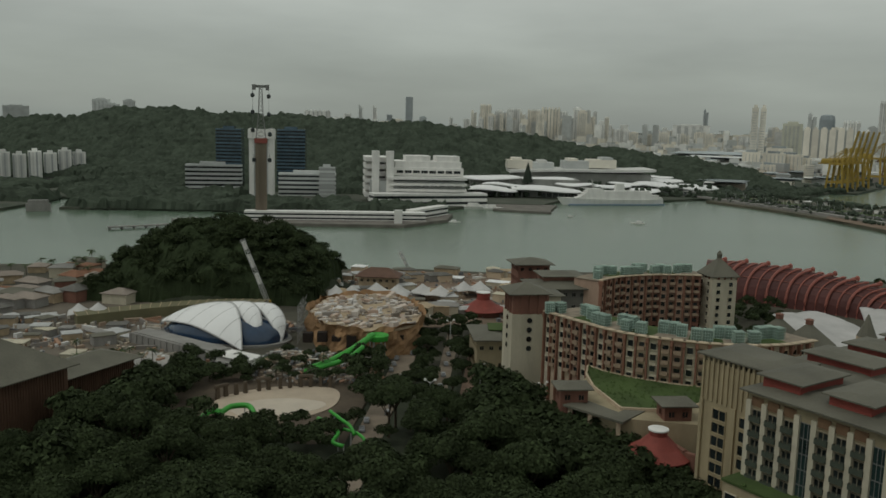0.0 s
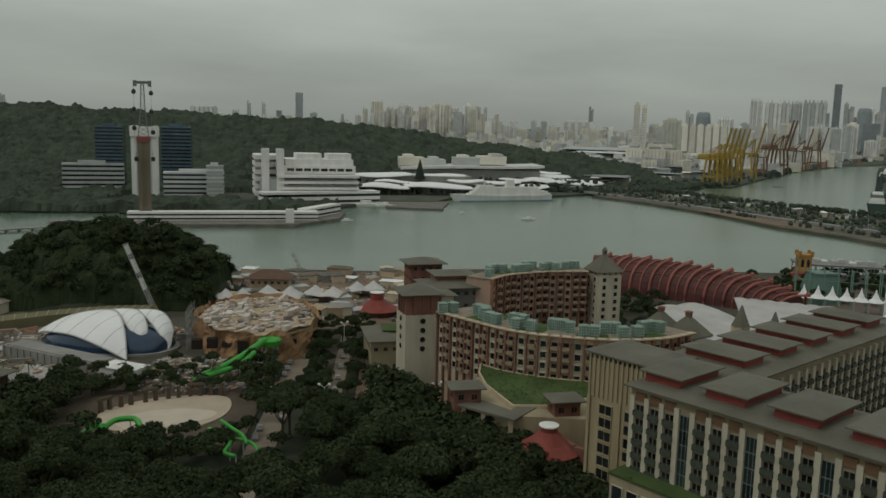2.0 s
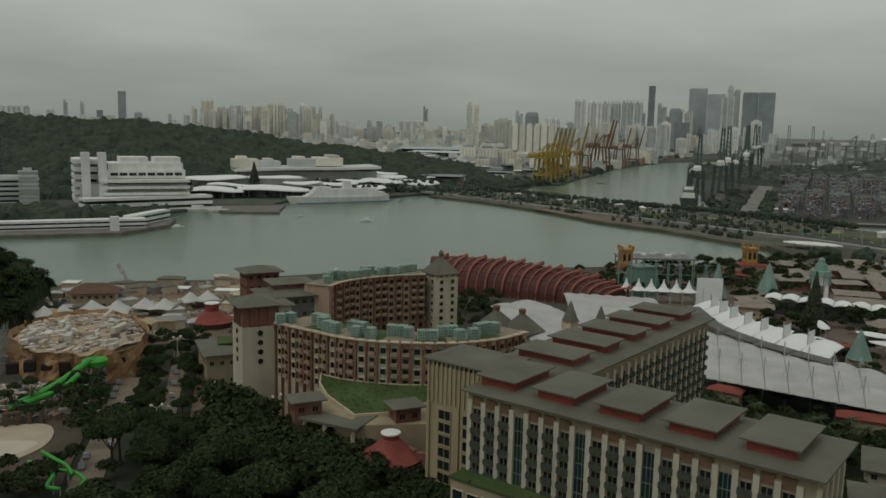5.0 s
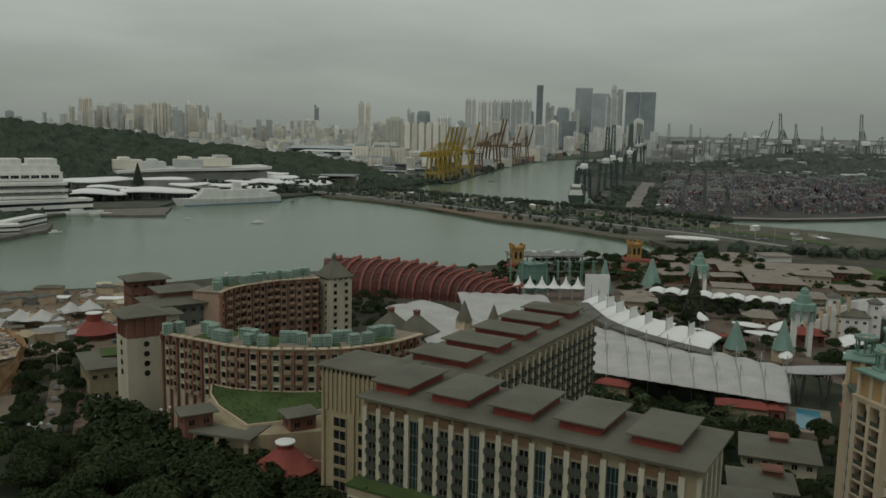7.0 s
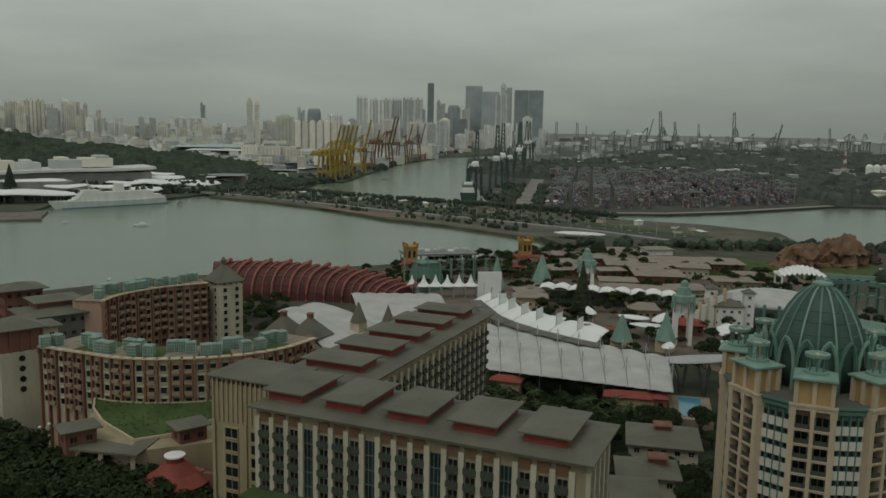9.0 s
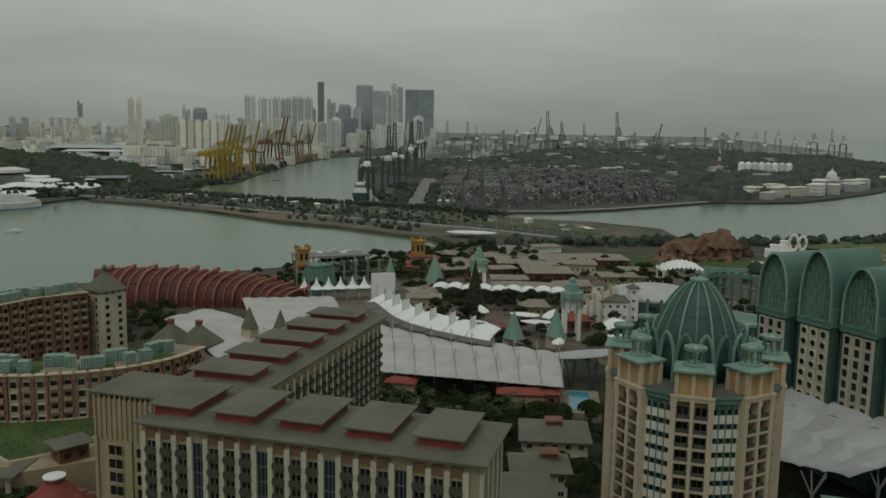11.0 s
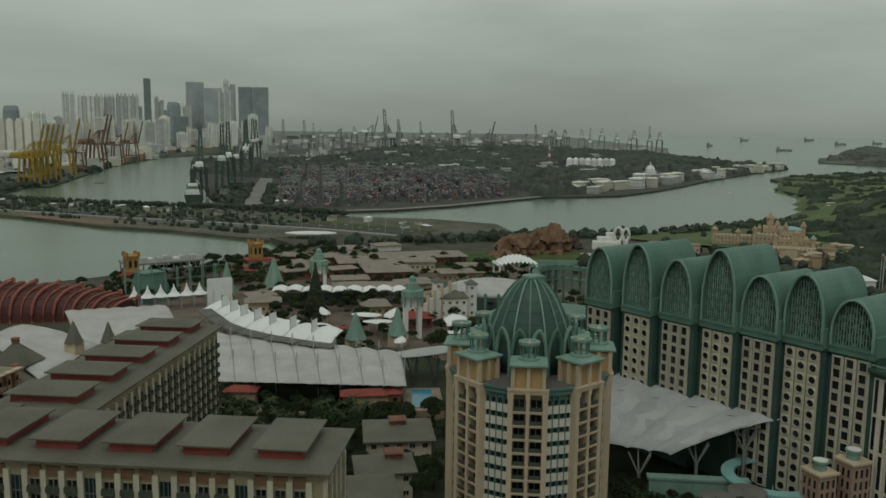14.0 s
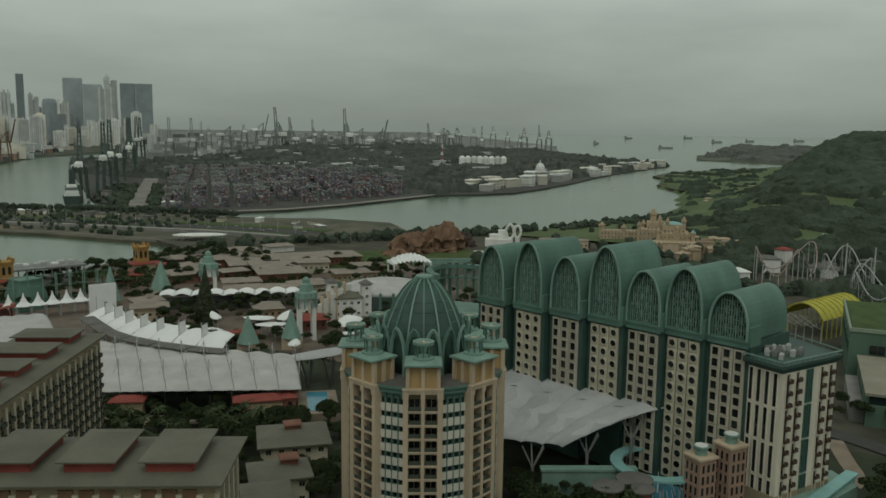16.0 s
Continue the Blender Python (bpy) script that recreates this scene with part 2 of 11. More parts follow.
ORANGE = mat("orange_render", (0.44, 0.26, 0.09), 0.85, 0.3, 0.3, 2)
# Aerial haze is put into these far wall and window colours: pale, low contrast.
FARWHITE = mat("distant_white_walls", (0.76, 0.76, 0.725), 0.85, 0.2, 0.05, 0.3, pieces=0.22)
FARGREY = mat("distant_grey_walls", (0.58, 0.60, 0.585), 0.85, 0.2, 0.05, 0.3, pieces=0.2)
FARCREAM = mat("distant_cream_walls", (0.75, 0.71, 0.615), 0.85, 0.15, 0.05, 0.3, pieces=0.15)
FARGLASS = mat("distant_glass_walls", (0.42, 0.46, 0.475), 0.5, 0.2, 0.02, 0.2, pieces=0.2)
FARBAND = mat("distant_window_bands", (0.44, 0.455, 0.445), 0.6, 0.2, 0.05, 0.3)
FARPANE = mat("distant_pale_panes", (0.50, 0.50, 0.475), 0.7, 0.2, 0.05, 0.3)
BOXES = palette_mat("container_paint", [(0.15, 0.085, 0.078), (0.095, 0.105, 0.15), (0.16, 0.16, 0.16), (0.18, 0.09, 0.08), (0.095, 0.11, 0.125), (0.30, 0.29, 0.28), (0.10, 0.135, 0.125), (0.14, 0.11, 0.14)])
CARS = palette_mat("car_paint", [(0.5, 0.5, 0.5), (0.05, 0.05, 0.06), (0.25, 0.26, 0.27), (0.30, 0.05, 0.04), (0.6, 0.6, 0.58), (0.08, 0.1, 0.2)], 0.3)


# ---------------------------------------------------------------- building kit
def root(name, x, y, z, rz=0.0, label="", category="", group="", kind=""):
    """An Empty at the base of a thing."""
    ob = new(name)
    ob.empty_display_size = 0.5
    ob.matrix_world = pose(x, y, z, 0, 0, rz)
    return tagged(ob, label, category, group, kind)


def meshed(name, bm, material):
    me = bpy.data.meshes.new(name)
    bm.normal_update()
    bm.to_mesh(me)
    bm.free()
    for one in material if isinstance(material, (list, tuple)) else [material]:
        me.materials.append(one)
    return me


def part(name, bm, material, parent=None, label="", smooth=False):
    """Links a bmesh as one mesh object, under a thing or a part."""
    me = meshed(name, bm, material)
    if smooth:
        me.polygons.foreach_set("use_smooth", [True] * len(me.polygons))
    ob = new(name, me)
    if parent:
        ob.parent = parent
    if label:
        ob["label"] = label
    return ob


def thing(name, bm, material, label, category, kind="", group="", m=None, smooth=False):
    ob = part(name, bm, material, smooth=smooth)
    if m is not None:
        ob.matrix_world = m
    return tagged(ob, label, category, group, kind)


def piece(name, me, parent, m):
    """One of many alike parts, on shared mesh data."""
    ob = new(name, me)
    ob.parent = parent
    ob.matrix_basis = m
    return ob


def box(bm, x0, x1, y0, y1, z0, z1, mi=0, m=None, taper=0.0):
    t = taper
    vs = [(x0, y0, z0), (x1, y0, z0), (x1, y1, z0), (x0, y1, z0), (x0 + t, y0 + t, z1), (x1 - t, y0 + t, z1), (x1 - t, y1 - t, z1), (x0 + t, y1 - t, z1)]
    v = [bm.verts.new(m @ Vector(c) if m else c) for c in vs]
    for f in ((3, 2, 1, 0), (4, 5, 6, 7), (0, 1, 5, 4), (1, 2, 6, 5), (2, 3, 7, 6), (3, 0, 4, 7)):
        bm.faces.new([v[i] for i in f]).material_index = mi


def prism(bm, pts, z0, z1, mi=0, top=None):
    """A slab on a plan outline; top: the outline at z1 where it differs."""
    a = [bm.verts.new((x, y, z0)) for x, y in pts]
    b = [bm.verts.new((x, y, z1)) for x, y in (top or pts)]
    area = sum(p[0] * q[1] - q[0] * p[1] for p, q in zip(pts, pts[1:] + pts[:1]))
    if area < 0:
        a.reverse(), b.reverse()
    k = len(a)
    bm.faces.new(a[::-1]).material_index = mi
    bm.faces.new(b).material_index = mi
    for i in range(k):
        bm.faces.new((a[i], a[(i + 1) % k], b[(i + 1) % k], b[i])).material_index = mi


def ring(r, k, cx=0.0, cy=0.0, turn=0.0, rx=1.0):
    return [(cx + r * rx * math.cos(turn + 2 * math.pi * i / k), cy + r * math.sin(turn + 2 * math.pi * i / k)) for i in range(k)]


def lathe(bm, profile, k=16, cx=0.0, cy=0.0, mi=0, turn=0.0):
    """A turned body from (radius, z) pairs, closed above and below."""
    rows = [[bm.verts.new((cx + r * math.cos(turn + 2 * math.pi * i / k), cy + r * math.sin(turn + 2 * math.pi * i / k), z)) for i in range(k)] for r, z in profile]
    for p, q in zip(rows, rows[1:]):
        for i in range(k):
            bm.faces.new((p[i], p[(i + 1) % k], q[(i + 1) % k], q[i])).material_index = mi
    bm.faces.new(rows[0][::-1]).material_index = mi
    bm.faces.new(rows[-1]).material_index = mi


def beam(bm, p, q, r=0.2, k=6, mi=0, r2=None):
    """A straight round bar from p to q."""
    p, q = Vector(p), Vector(q)
    axis = (q - p).normalized()
    side = axis.orthogonal().normalized()
    other = axis.cross(side)
    rows = []
    for c, rad in ((p, r), (q, r if r2 is None else r2)):
        rows.append([bm.verts.new(c + (side * math.cos(2 * math.pi * i / k) + other * math.sin(2 * math.pi * i / k)) * rad) for i in range(k)])
    for i in range(k):
        bm.faces.new((rows[0][i], rows[0][(i + 1) % k], rows[1][(i + 1) % k], rows[1][i])).material_index = mi
    bm.faces.new(rows[0][::-1]).material_index = mi
    bm.faces.new(rows[1]).material_index = mi


def tube(bm, path, r, k=8, mi=0):
    """A round bar that follows a line of points, in one piece."""
    path = [Vector(p) for p in path]
    rows = []
    for i, p in enumerate(path):
        axis = (path[min(i + 1, len(path) - 1)] - path[max(i - 1, 0)]).normalized()
        side = axis.cross(Vector((0.05, 0.02, 1))).normalized()
        up = axis.cross(side)
        rows.append([bm.verts.new(p + (side * math.cos(2 * math.pi * j / k) + up * math.sin(2 * math.pi * j / k)) * r) for j in range(k)])
    for p, q in zip(rows, rows[1:]):
        for j in range(k):
            bm.faces.new((p[j], p[(j + 1) % k], q[(j + 1) % k], q[j])).material_index = mi
    bm.faces.new(rows[0][::-1]).material_index = mi
    bm.faces.new(rows[-1]).material_index = mi


def hip(bm, x0, x1, y0, y1, z0, rise, over=1.0, ridge=None, mi=0, thick=0.35):
    """A hipped roof with eaves that stand out."""
    x0, x1, y0, y1 = x0 - over, x1 + over, y0 - over, y1 + over
    w, d = x1 - x0, y1 - y0
    inset = min(w, d) / 2 * 0.98 if ridge is None else ridge
    box(bm, x0, x1, y0, y1, z0, z0 + thick, mi)
    vs = [(x0, y0), (x1, y0), (x1, y1), (x0, y1), (x0 + inset, y0 + inset), (x1 - inset, y0 + inset), (x1 - inset, y1 - inset), (x0 + inset, y1 - inset)]
    v = [bm.verts.new((x, y, z0 + thick + (rise if i > 3 else 0))) for i, (x, y) in enumerate(vs)]
    for f in ((4, 5, 6, 7), (0, 1, 5, 4), (1, 2, 6, 5), (2, 3, 7, 6), (3, 0, 4, 7)):
        bm.faces.new([v[i] for i in f]).material_index = mi


def grid_sheet(bm, fn, nu, nv, mi=0, thick=0.0):
    """A sheet through fn(u, v) for u, v from 0 to 1, doubled downwards when it has thickness."""
    rows = [[bm.verts.new(fn(i / nu, j / nv)) for j in range(nv + 1)] for i in range(nu + 1)]
    for i in range(nu):
        for j in range(nv):
            bm.faces.new((rows[i][j], rows[i + 1][j], rows[i + 1][j + 1], rows[i][j + 1])).material_index = mi
    if thick:
        low = [[bm.verts.new(v.co - Vector((0, 0, thick))) for v in r] for r in rows]
        for i in range(nu):
            for j in range(nv):
                bm.faces.new((low[i][j], low[i][j + 1], low[i + 1][j + 1], low[i + 1][j])).material_index = mi
        edge = [(i, 0) for i in range(nu)] + [(nu, j) for j in range(nv)] + [(i, nv) for i in range(nu, 0, -1)] + [(0, j) for j in range(nv, 0, -1)]
        for (a, b), (c, d) in zip(edge, edge[1:] + edge[:1]):
            bm.faces.new((rows[a][b], low[a][b], low[c][d], rows[c][d])).material_index = mi


def stepped(bm, levels, mi=0, cx=0.0, cy=0.0):
    """One connected body from (half width, half depth, z) levels."""
    rows = [[bm.verts.new((cx + sx * a, cy + sy * b, z)) for sx, sy in ((-1, -1), (1, -1), (1, 1), (-1, 1))] for a, b, z in levels]
    for p, q in zip(rows, rows[1:]):
        for i in range(4):
            bm.faces.new((p[i], p[(i + 1) % 4], q[(i + 1) % 4], q[i])).material_index = mi
    bm.faces.new(rows[0][::-1]).material_index = mi
    bm.faces.new(rows[-1]).material_index = mi
    return rows


def inside(x, y, poly):
    hit = False
    for (x0, y0), (x1, y1) in zip(poly, poly[1:] + poly[:1]):
        if (y0 > y) != (y1 > y) and x < (x1 - x0) * (y - y0) / (y1 - y0) + x0:
            hit = not hit
    return hit


# ---------------------------------------------------------------- land and sea
SENTOSA = [(-1500, 300), (-900, 500), (-420, 530), (-289, 541), (-219, 552), (-62, 556), (-16, 562), (36, 556), (150, 575), (270, 560), (372, 548), (420, 560), (512, 585), (530, 640), (592, 610), (700, 512), (769, 450), (835, 378), (888, 377), (1055, 309), (1236, 329), (1380, 372), (1518, 411), (1700, 520), (1939, 575), (2050, 640), (2300, 660), (2600, 560), (3300, 420), (3300, -1500), (-1500, -1500)]
MAINLAND = [(-4700, 700), (-1500, 760), (-700, 830), (-476, 895), (-473, 962), (-482, 1050), (-430, 1040), (-425, 921), (-371, 935), (-234, 945), (-205, 905), (-60, 930), (0, 950), (3, 1020), (62, 1104), (130, 1104), (165, 1185), (315, 1222), (400, 1290), (560, 1330), (690, 1500), (741, 1501), (1238, 2170), (1810, 2770), (2600, 3300), (3900, 3050), (3900, 2700), (4700, 1500), (4700, 4700), (-4700, 4700)]
CAUSEWAY = [(388, 1240), (435, 1128), (465, 1003), (478, 855), (507, 776), (520, 685), (534, 600), (600, 560), (729, 480), (800, 560), (789, 649), (739, 737), (717, 860), (666, 959), (610, 1068), (560, 1200), (520, 1360)]
BRANI = [(784, 1085), (726, 930), (728, 876), (750, 812), (847, 760), (950, 743), (1092, 741), (1191, 740), (1259, 693), (1327, 664), (1479, 671), (1690, 697), (1945, 741), (2340, 781), (2792, 816), (2900, 900), (2800, 1500), (2300, 2300), (1900, 2750), (1240, 1790)]



def swell(x, y):
    """Height of the far country: level to 3 km, then lifting gently to the horizon."""
    d = math.hypot(x, y)
    return 98.0 * (1 - d * (4900 - d) / 5.7e6) if d > 3000 else 0.0


def around(az, d):
    """The place at a compass bearing and a distance from the viewpoint."""
    return d * math.sin(radians(az)), d * math.cos(radians(az))


bm = bmesh.new()
lathe(bm, [(4895, -12.0)] + [(r, swell(r, 0)) for r in (4895, 4800, 4650, 4450, 4200, 3900, 3600, 3350, 3150, 3000)], 72)
thing("water", bm, WATER, "grey-green harbour water under an overcast sky", "sea", "structure")
for nm, pts, z, mt, lb in (("ground_island", SENTOSA, 5.0, SOIL, "low green resort island ground"), ("ground_mainland", MAINLAND, 3.0, LAND, "built-up mainland ground behind the harbour"), ("ground_causeway", CAUSEWAY, 3.2, CAUSEGROUND, "low causeway of reclaimed land across the strait"), ("ground_port_island", BRANI, 3.0, YARDGROUND, "flat concrete port island with container yards")):
    bm = bmesh.new()
    prism(bm, pts, -8.0, z)
    thing(nm, bm, mt, lb, "ground", "structure")


def far_land(name, az0, az1, inner, outer, material, label, lift=2.5):
    """Land beyond 3 km, as a sheet between two bearings."""
    bm = bmesh.new()

    def fn(u, v):
        az = az0 + (az1 - az0) * u
        d = inner(az) + (outer(az) - inner(az)) * v
        x, y = around(az, d)
        return (x, y, swell(x, y) + lift)
    grid_sheet(bm, fn, 40, 14, 0, 9.0)
    return thing(name, bm, material, label, "ground", "structure", smooth=True)


far_land("ground_far_city", -46, 37.5, lambda a: 2960 if a < 30 else 2960 + 60 * (a - 30), lambda a: 4880, LAND, "hazy ground under the far city")
# The port ground's light grey includes the haze lying over it.
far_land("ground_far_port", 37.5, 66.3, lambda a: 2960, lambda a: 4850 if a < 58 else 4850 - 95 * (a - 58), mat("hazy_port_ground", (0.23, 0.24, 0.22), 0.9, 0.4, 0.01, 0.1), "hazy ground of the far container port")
far_land("ground_far_headland", 75.4, 96, lambda a: 3330 - 25 * (a - 75.4), lambda a: 3600 + 60 * min(12, a - 75.4), mat("headland_scrub", (0.14, 0.15, 0.115), 0.95, 0.4, 0.02, 0.2), "low wooded headland across the bay", 4.0)


def mound(x, y):
    """Height of the island's ground."""
    z = 5.0
    z += 17.0 * math.exp(-(x * x + (y - 10) ** 2) / (2 * 105.0 ** 2))
    z += 30.0 * max(0.0, 1 - ((x + 124) / 68.0) ** 2 - ((y - 484) / 50.0) ** 2) ** 0.8
    z += 103.0 * math.exp(-((x - 1480) ** 2 / (2 * 300.0 ** 2) + ((y - 60) / 170.0) ** 4))
    z += 10.0 * math.exp(-((x - 1500) ** 2 / (2 * 400.0 ** 2) + (y - 250) ** 2 / (2 * 120.0 ** 2)))
    return z


def land_sheet(name, x0, x1, y0, y1, step, fn, material, label):
    bm = bmesh.new()
    grid_sheet(bm, lambda u, v: (x0 + (x1 - x0) * u, y0 + (y1 - y0) * v, fn(x0 + (x1 - x0) * u, y0 + (y1 - y0) * v)), int((x1 - x0) / step), int((y1 - y0) / step))
    ob = thing(name, bm, material, label, "hill", "structure", smooth=True)
    return ob


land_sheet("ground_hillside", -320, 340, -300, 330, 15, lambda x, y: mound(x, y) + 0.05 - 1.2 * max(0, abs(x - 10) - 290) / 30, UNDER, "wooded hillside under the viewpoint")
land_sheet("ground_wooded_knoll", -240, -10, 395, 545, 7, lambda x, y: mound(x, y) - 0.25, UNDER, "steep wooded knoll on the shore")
land_sheet("ground_golf_hills", 760, 2900, -450, 620, 30, lambda x, y: mound(x, y) + (0.3 if inside(x, y, SENTOSA) else -12), FAIRWAY, "rolling golf course hills")


def ridge(x, y):
    """Height of the long wooded hill on the mainland."""
    line = ((-1500, 1740, 86), (-900, 1700, 92), (-694, 1700, 103), (-620, 1700, 121), (-560, 1700, 121), (-467, 1700, 111), (-421, 1700, 116), (-387, 1700, 109), (-307, 1700, 114), (-193, 1700, 105), (-125, 1700, 99), (-57, 1700, 107), (0, 1700, 98), (69, 1700, 94), (137, 1700, 87), (195, 1700, 76), (264, 1700, 67), (333, 1700, 63), (390, 1700, 53), (448, 1700, 47), (506, 1700, 38), (570, 1715, 18), (620, 1730, 2))
    best = 0.0
    front = 170.0 - 62.0 * min(1.0, max(0.0, (x + 60) / 160))
    for (xa, ya, za), (xb, yb, zb) in zip(line, line[1:]):
        d2 = (xb - xa) ** 2 + (yb - ya) ** 2
        t = max(0, min(1, ((x - xa) * (xb - xa) + (y - ya) * (yb - ya)) / d2))
        dx, dy = x - xa - t * (xb - xa), y - ya - t * (yb - ya)
        best = max(best, (za + t * (zb - za)) * math.exp(-(dx * dx + dy * dy) / (2 * (front if dy < 0 else 150.0) ** 2)))
    return best + 3.0 + 5 * noise.noise(Vector((x / 90, y / 90, 0)))


# Floor is matched to the hazed leaf colour, so gaps don't go black.
land_sheet("ground_ridge", -2100, 1050, 1330, 2350, 30, lambda x, y: ridge(x, y) - 6.0 - (9 if y < 1400 or y > 2300 else 0), mat("forest_floor", (0.078, 0.090, 0.066), 0.95, 0.4, 0.02, 0.2), "long wooded ridge behind the harbour")


# ---------------------------------------------------------------- tan L-shaped hotel
def shared_window(name, w, h, glass, frame_mat, depth=0.25, bars=1, sill=True):
    """Mesh of a window: a frame with set-back panes, in one piece, facing -y, with its middle at the origin."""
    bm = bmesh.new()
    t = 0.14
    xs = [-w / 2 - t]
    for i in range(bars + 1):
        a, b = -w / 2 + w * i / (bars + 1), -w / 2 + w * (i + 1) / (bars + 1)
        xs += [a + (0.05 if i else 0), b - (0.05 if i < bars else 0)]
    xs.append(w / 2 + t)
    zs = [-h / 2 - (0.3 if sill else t), -h / 2, h / 2, h / 2 + t]
    cache = {}

    def vert(x, y, z):
        key = (round(x, 4), round(y, 4), round(z, 4))
        if key not in cache:
            cache[key] = bm.verts.new((x, y, z))
        return cache[key]

    def pane(i, j):
        return 0 <= i < len(xs) - 1 and j == 1 and i % 2 == 1
    for i in range(len(xs) - 1):
        for j in range(3):
            y = -0.02 if pane(i, j) else -depth
            c = [(xs[i], zs[j]), (xs[i + 1], zs[j]), (xs[i + 1], zs[j + 1]), (xs[i], zs[j + 1])]
            bm.faces.new([vert(x, y, z) for x, z in c]).material_index = 1 if pane(i, j) else 0
            if pane(i, j):
                for (xa, za), (xb, zb) in zip(c, c[1:] + c[:1]):
                    bm.faces.new([vert(xa, -depth, za), vert(xb, -depth, zb), vert(xb, -0.02, zb), vert(xa, -0.02, za)])
    edge = [(x, zs[0]) for x in xs] + [(xs[-1], z) for z in zs[1:]] + [(x, zs[-1]) for x in xs[-2::-1]] + [(xs[0], z) for z in zs[-2:0:-1]]
    for (xa, za), (xb, zb) in zip(edge, edge[1:] + edge[:1]):
        bm.faces.new([vert(xb, -depth, zb), vert(xa, -depth, za), vert(xa, 0.05, za), vert(xb, 0.05, zb)])
    return meshed(name, bm, [frame_mat, glass])


def shared_balcony(name, w, rail_mat):
    """Mesh of a small balcony: slab, rail posts and bars, facing -y."""
    bm = bmesh.new()
    stepped(bm, [(w / 2, 0.5, -0.15), (w / 2, 0.5, 0.95), (w / 2 - 0.06, 0.44, 0.95), (w / 2 - 0.06, 0.44, 0.02)], 0, 0.0, -0.5)
    return meshed(name, bm, rail_mat)


def roof_box(parent, x0, x1, y0, y1, z):
    """A raised lantern on a roof: red sides under an oversailing flat-hipped grey roof."""
    bm = bmesh.new()
    box(bm, x0 + 0.8, x1 - 0.8, y0 + 0.8, y1 - 0.8, z - 3.6, z - 0.3)
    walls = part("roof_lantern", bm, REDROOF, parent, "dark red walled lantern on the roof")
    bm = bmesh.new()
    hip(bm, x0, x1, y0, y1, z - 0.35, 0.55, 0.25, min(x1 - x0, y1 - y0) * 0.35, thick=0.3)
    part("lantern_roof", bm, GREYROOF, walls, "flat grey metal roof")


def hotel_tan():
    """An L-shaped hotel: a wing of 72 m across the view and a wing that runs back from it."""
    rz = math.degrees(math.atan2(-0.831, 0.556))
    h = root("hotel", 60, 164, 8, rz, "tan L-shaped hotel with grey roofs, red roof lanterns and cream pilasters", "hotel")
    Z = 42.0     # eaves above the base
    bm = bmesh.new()
    box(bm, 0, 70, 2, 22, 0, Z - 0.2)
    part("wall_front_wing", bm, TAN, h)
    bm = bmesh.new()
    box(bm, -8, 13, 22, 106, 0, Z - 0.2)
    part("wall_back_wing", bm, TAN, h)
    bm = bmesh.new()
    box(bm, -17.5, 0, 10, 24, 0, Z + 0.8)
    part("wall_end_tower", bm, OCHRE, h, "ochre end tower with ribbed top")
    # roofs
    bm = bmesh.new()
    hip(bm, 0.5, 70, 2, 22, Z, 0.9, 1.6, 7.0)
    part("roof_front_wing", bm, GREYROOF, h)
    bm = bmesh.new()
    hip(bm, -8, 13, 12, 106, Z + 0.02, 0.9, 1.6, 7.0)
    part("roof_back_wing", bm, GREYROOF, h)
    bm = bmesh.new()
    hip(bm, -17.5, -0.5, 10.5, 23.5, Z + 2.0, 1.0, 1.4, 4.0)
    part("roof_end_tower", bm, GREYROOF, h)
    bm = bmesh.new()
    box(bm, -0.25, 0.25, -0.4, 0.0, -8.0, 1.9)
    rib = meshed("tower_rib", bm, OCHRE)
    for i in range(14):
        piece("tower_rib", rib, h, pose(-17.35 + i * 1.28, 10.0, Z))
    for i in range(10):
        piece("tower_rib", rib, h, pose(-17.5, 10.45 + i * 1.4, Z, 0, 0, -90))
    for i in range(5):
        roof_box(h, 0.2 + 14.1 * i, 10.0 + 14.1 * i, 4.2, 20.2, Z + 3.2)
        roof_box(h, -6.0, 10.2, 28.5 + 15.9 * i, 38.7 + 15.9 * i, Z + 3.2)
    # front facade: bays of three windows and one strip of teal glass
    win = shared_window("window", 1.9, 1.8, GLASSDARK, FRAME)
    bal = shared_balcony("balcony", 2.5, mat("grey_green_rail", (0.075, 0.088, 0.068), 0.5, 0.3, 1, 4))
    tall = shared_window("glass_strip", 2.5, 2.85, GLASSTEAL, STEEL, 0.12, 2, False)
    bm = bmesh.new()
    box(bm, -0.55, 0.55, -0.7, 0, 0, 31.6)
    pil = meshed("pilaster", bm, CREAM)
    bm = bmesh.new()
    box(bm, -1.25, 1.25, -0.35, 0, -0.9, 0.9)
    panel = meshed("eaves_panel", bm, mat("brown_panel", (0.22, 0.13, 0.075), 0.8, 0.3, 0.5, 3))
    step = 14.1 / 4
    for k in range(20):
        x = 1.6 + step * (k + 0.5) - 1.0
        piece("pilaster", pil, h, pose(x - step / 2, 2.0, 8.6))
        if x + step / 2 > 69.5:
            break
        glassy = k % 4 == 3
        if not glassy:
            piece("eaves_panel", panel, h, pose(x, 2.0, Z - 1.9))
        for f in range(6):
            z = Z - 4.5 - 3.05 * f
            if glassy:
                piece("glass_strip", tall, h, pose(x, 1.95, z))
            else:
                piece("window", win, h, pose(x, 1.93, z))
                piece("balcony", bal, h, pose(x, 1.9, z - 1.25))
    # end wall of the front wing, faced towards +x
    for j in range(5):
        y = 4.5 + j * 3.9
        for f in range(9):
            piece("window", win, h, pose(70.07, y, Z - 4.5 - 3.05 * f, 0, 0, 90))
        piece("pilaster", pil, h, pose(70.0, y - 1.95, 8.6, 0, 0, 90))
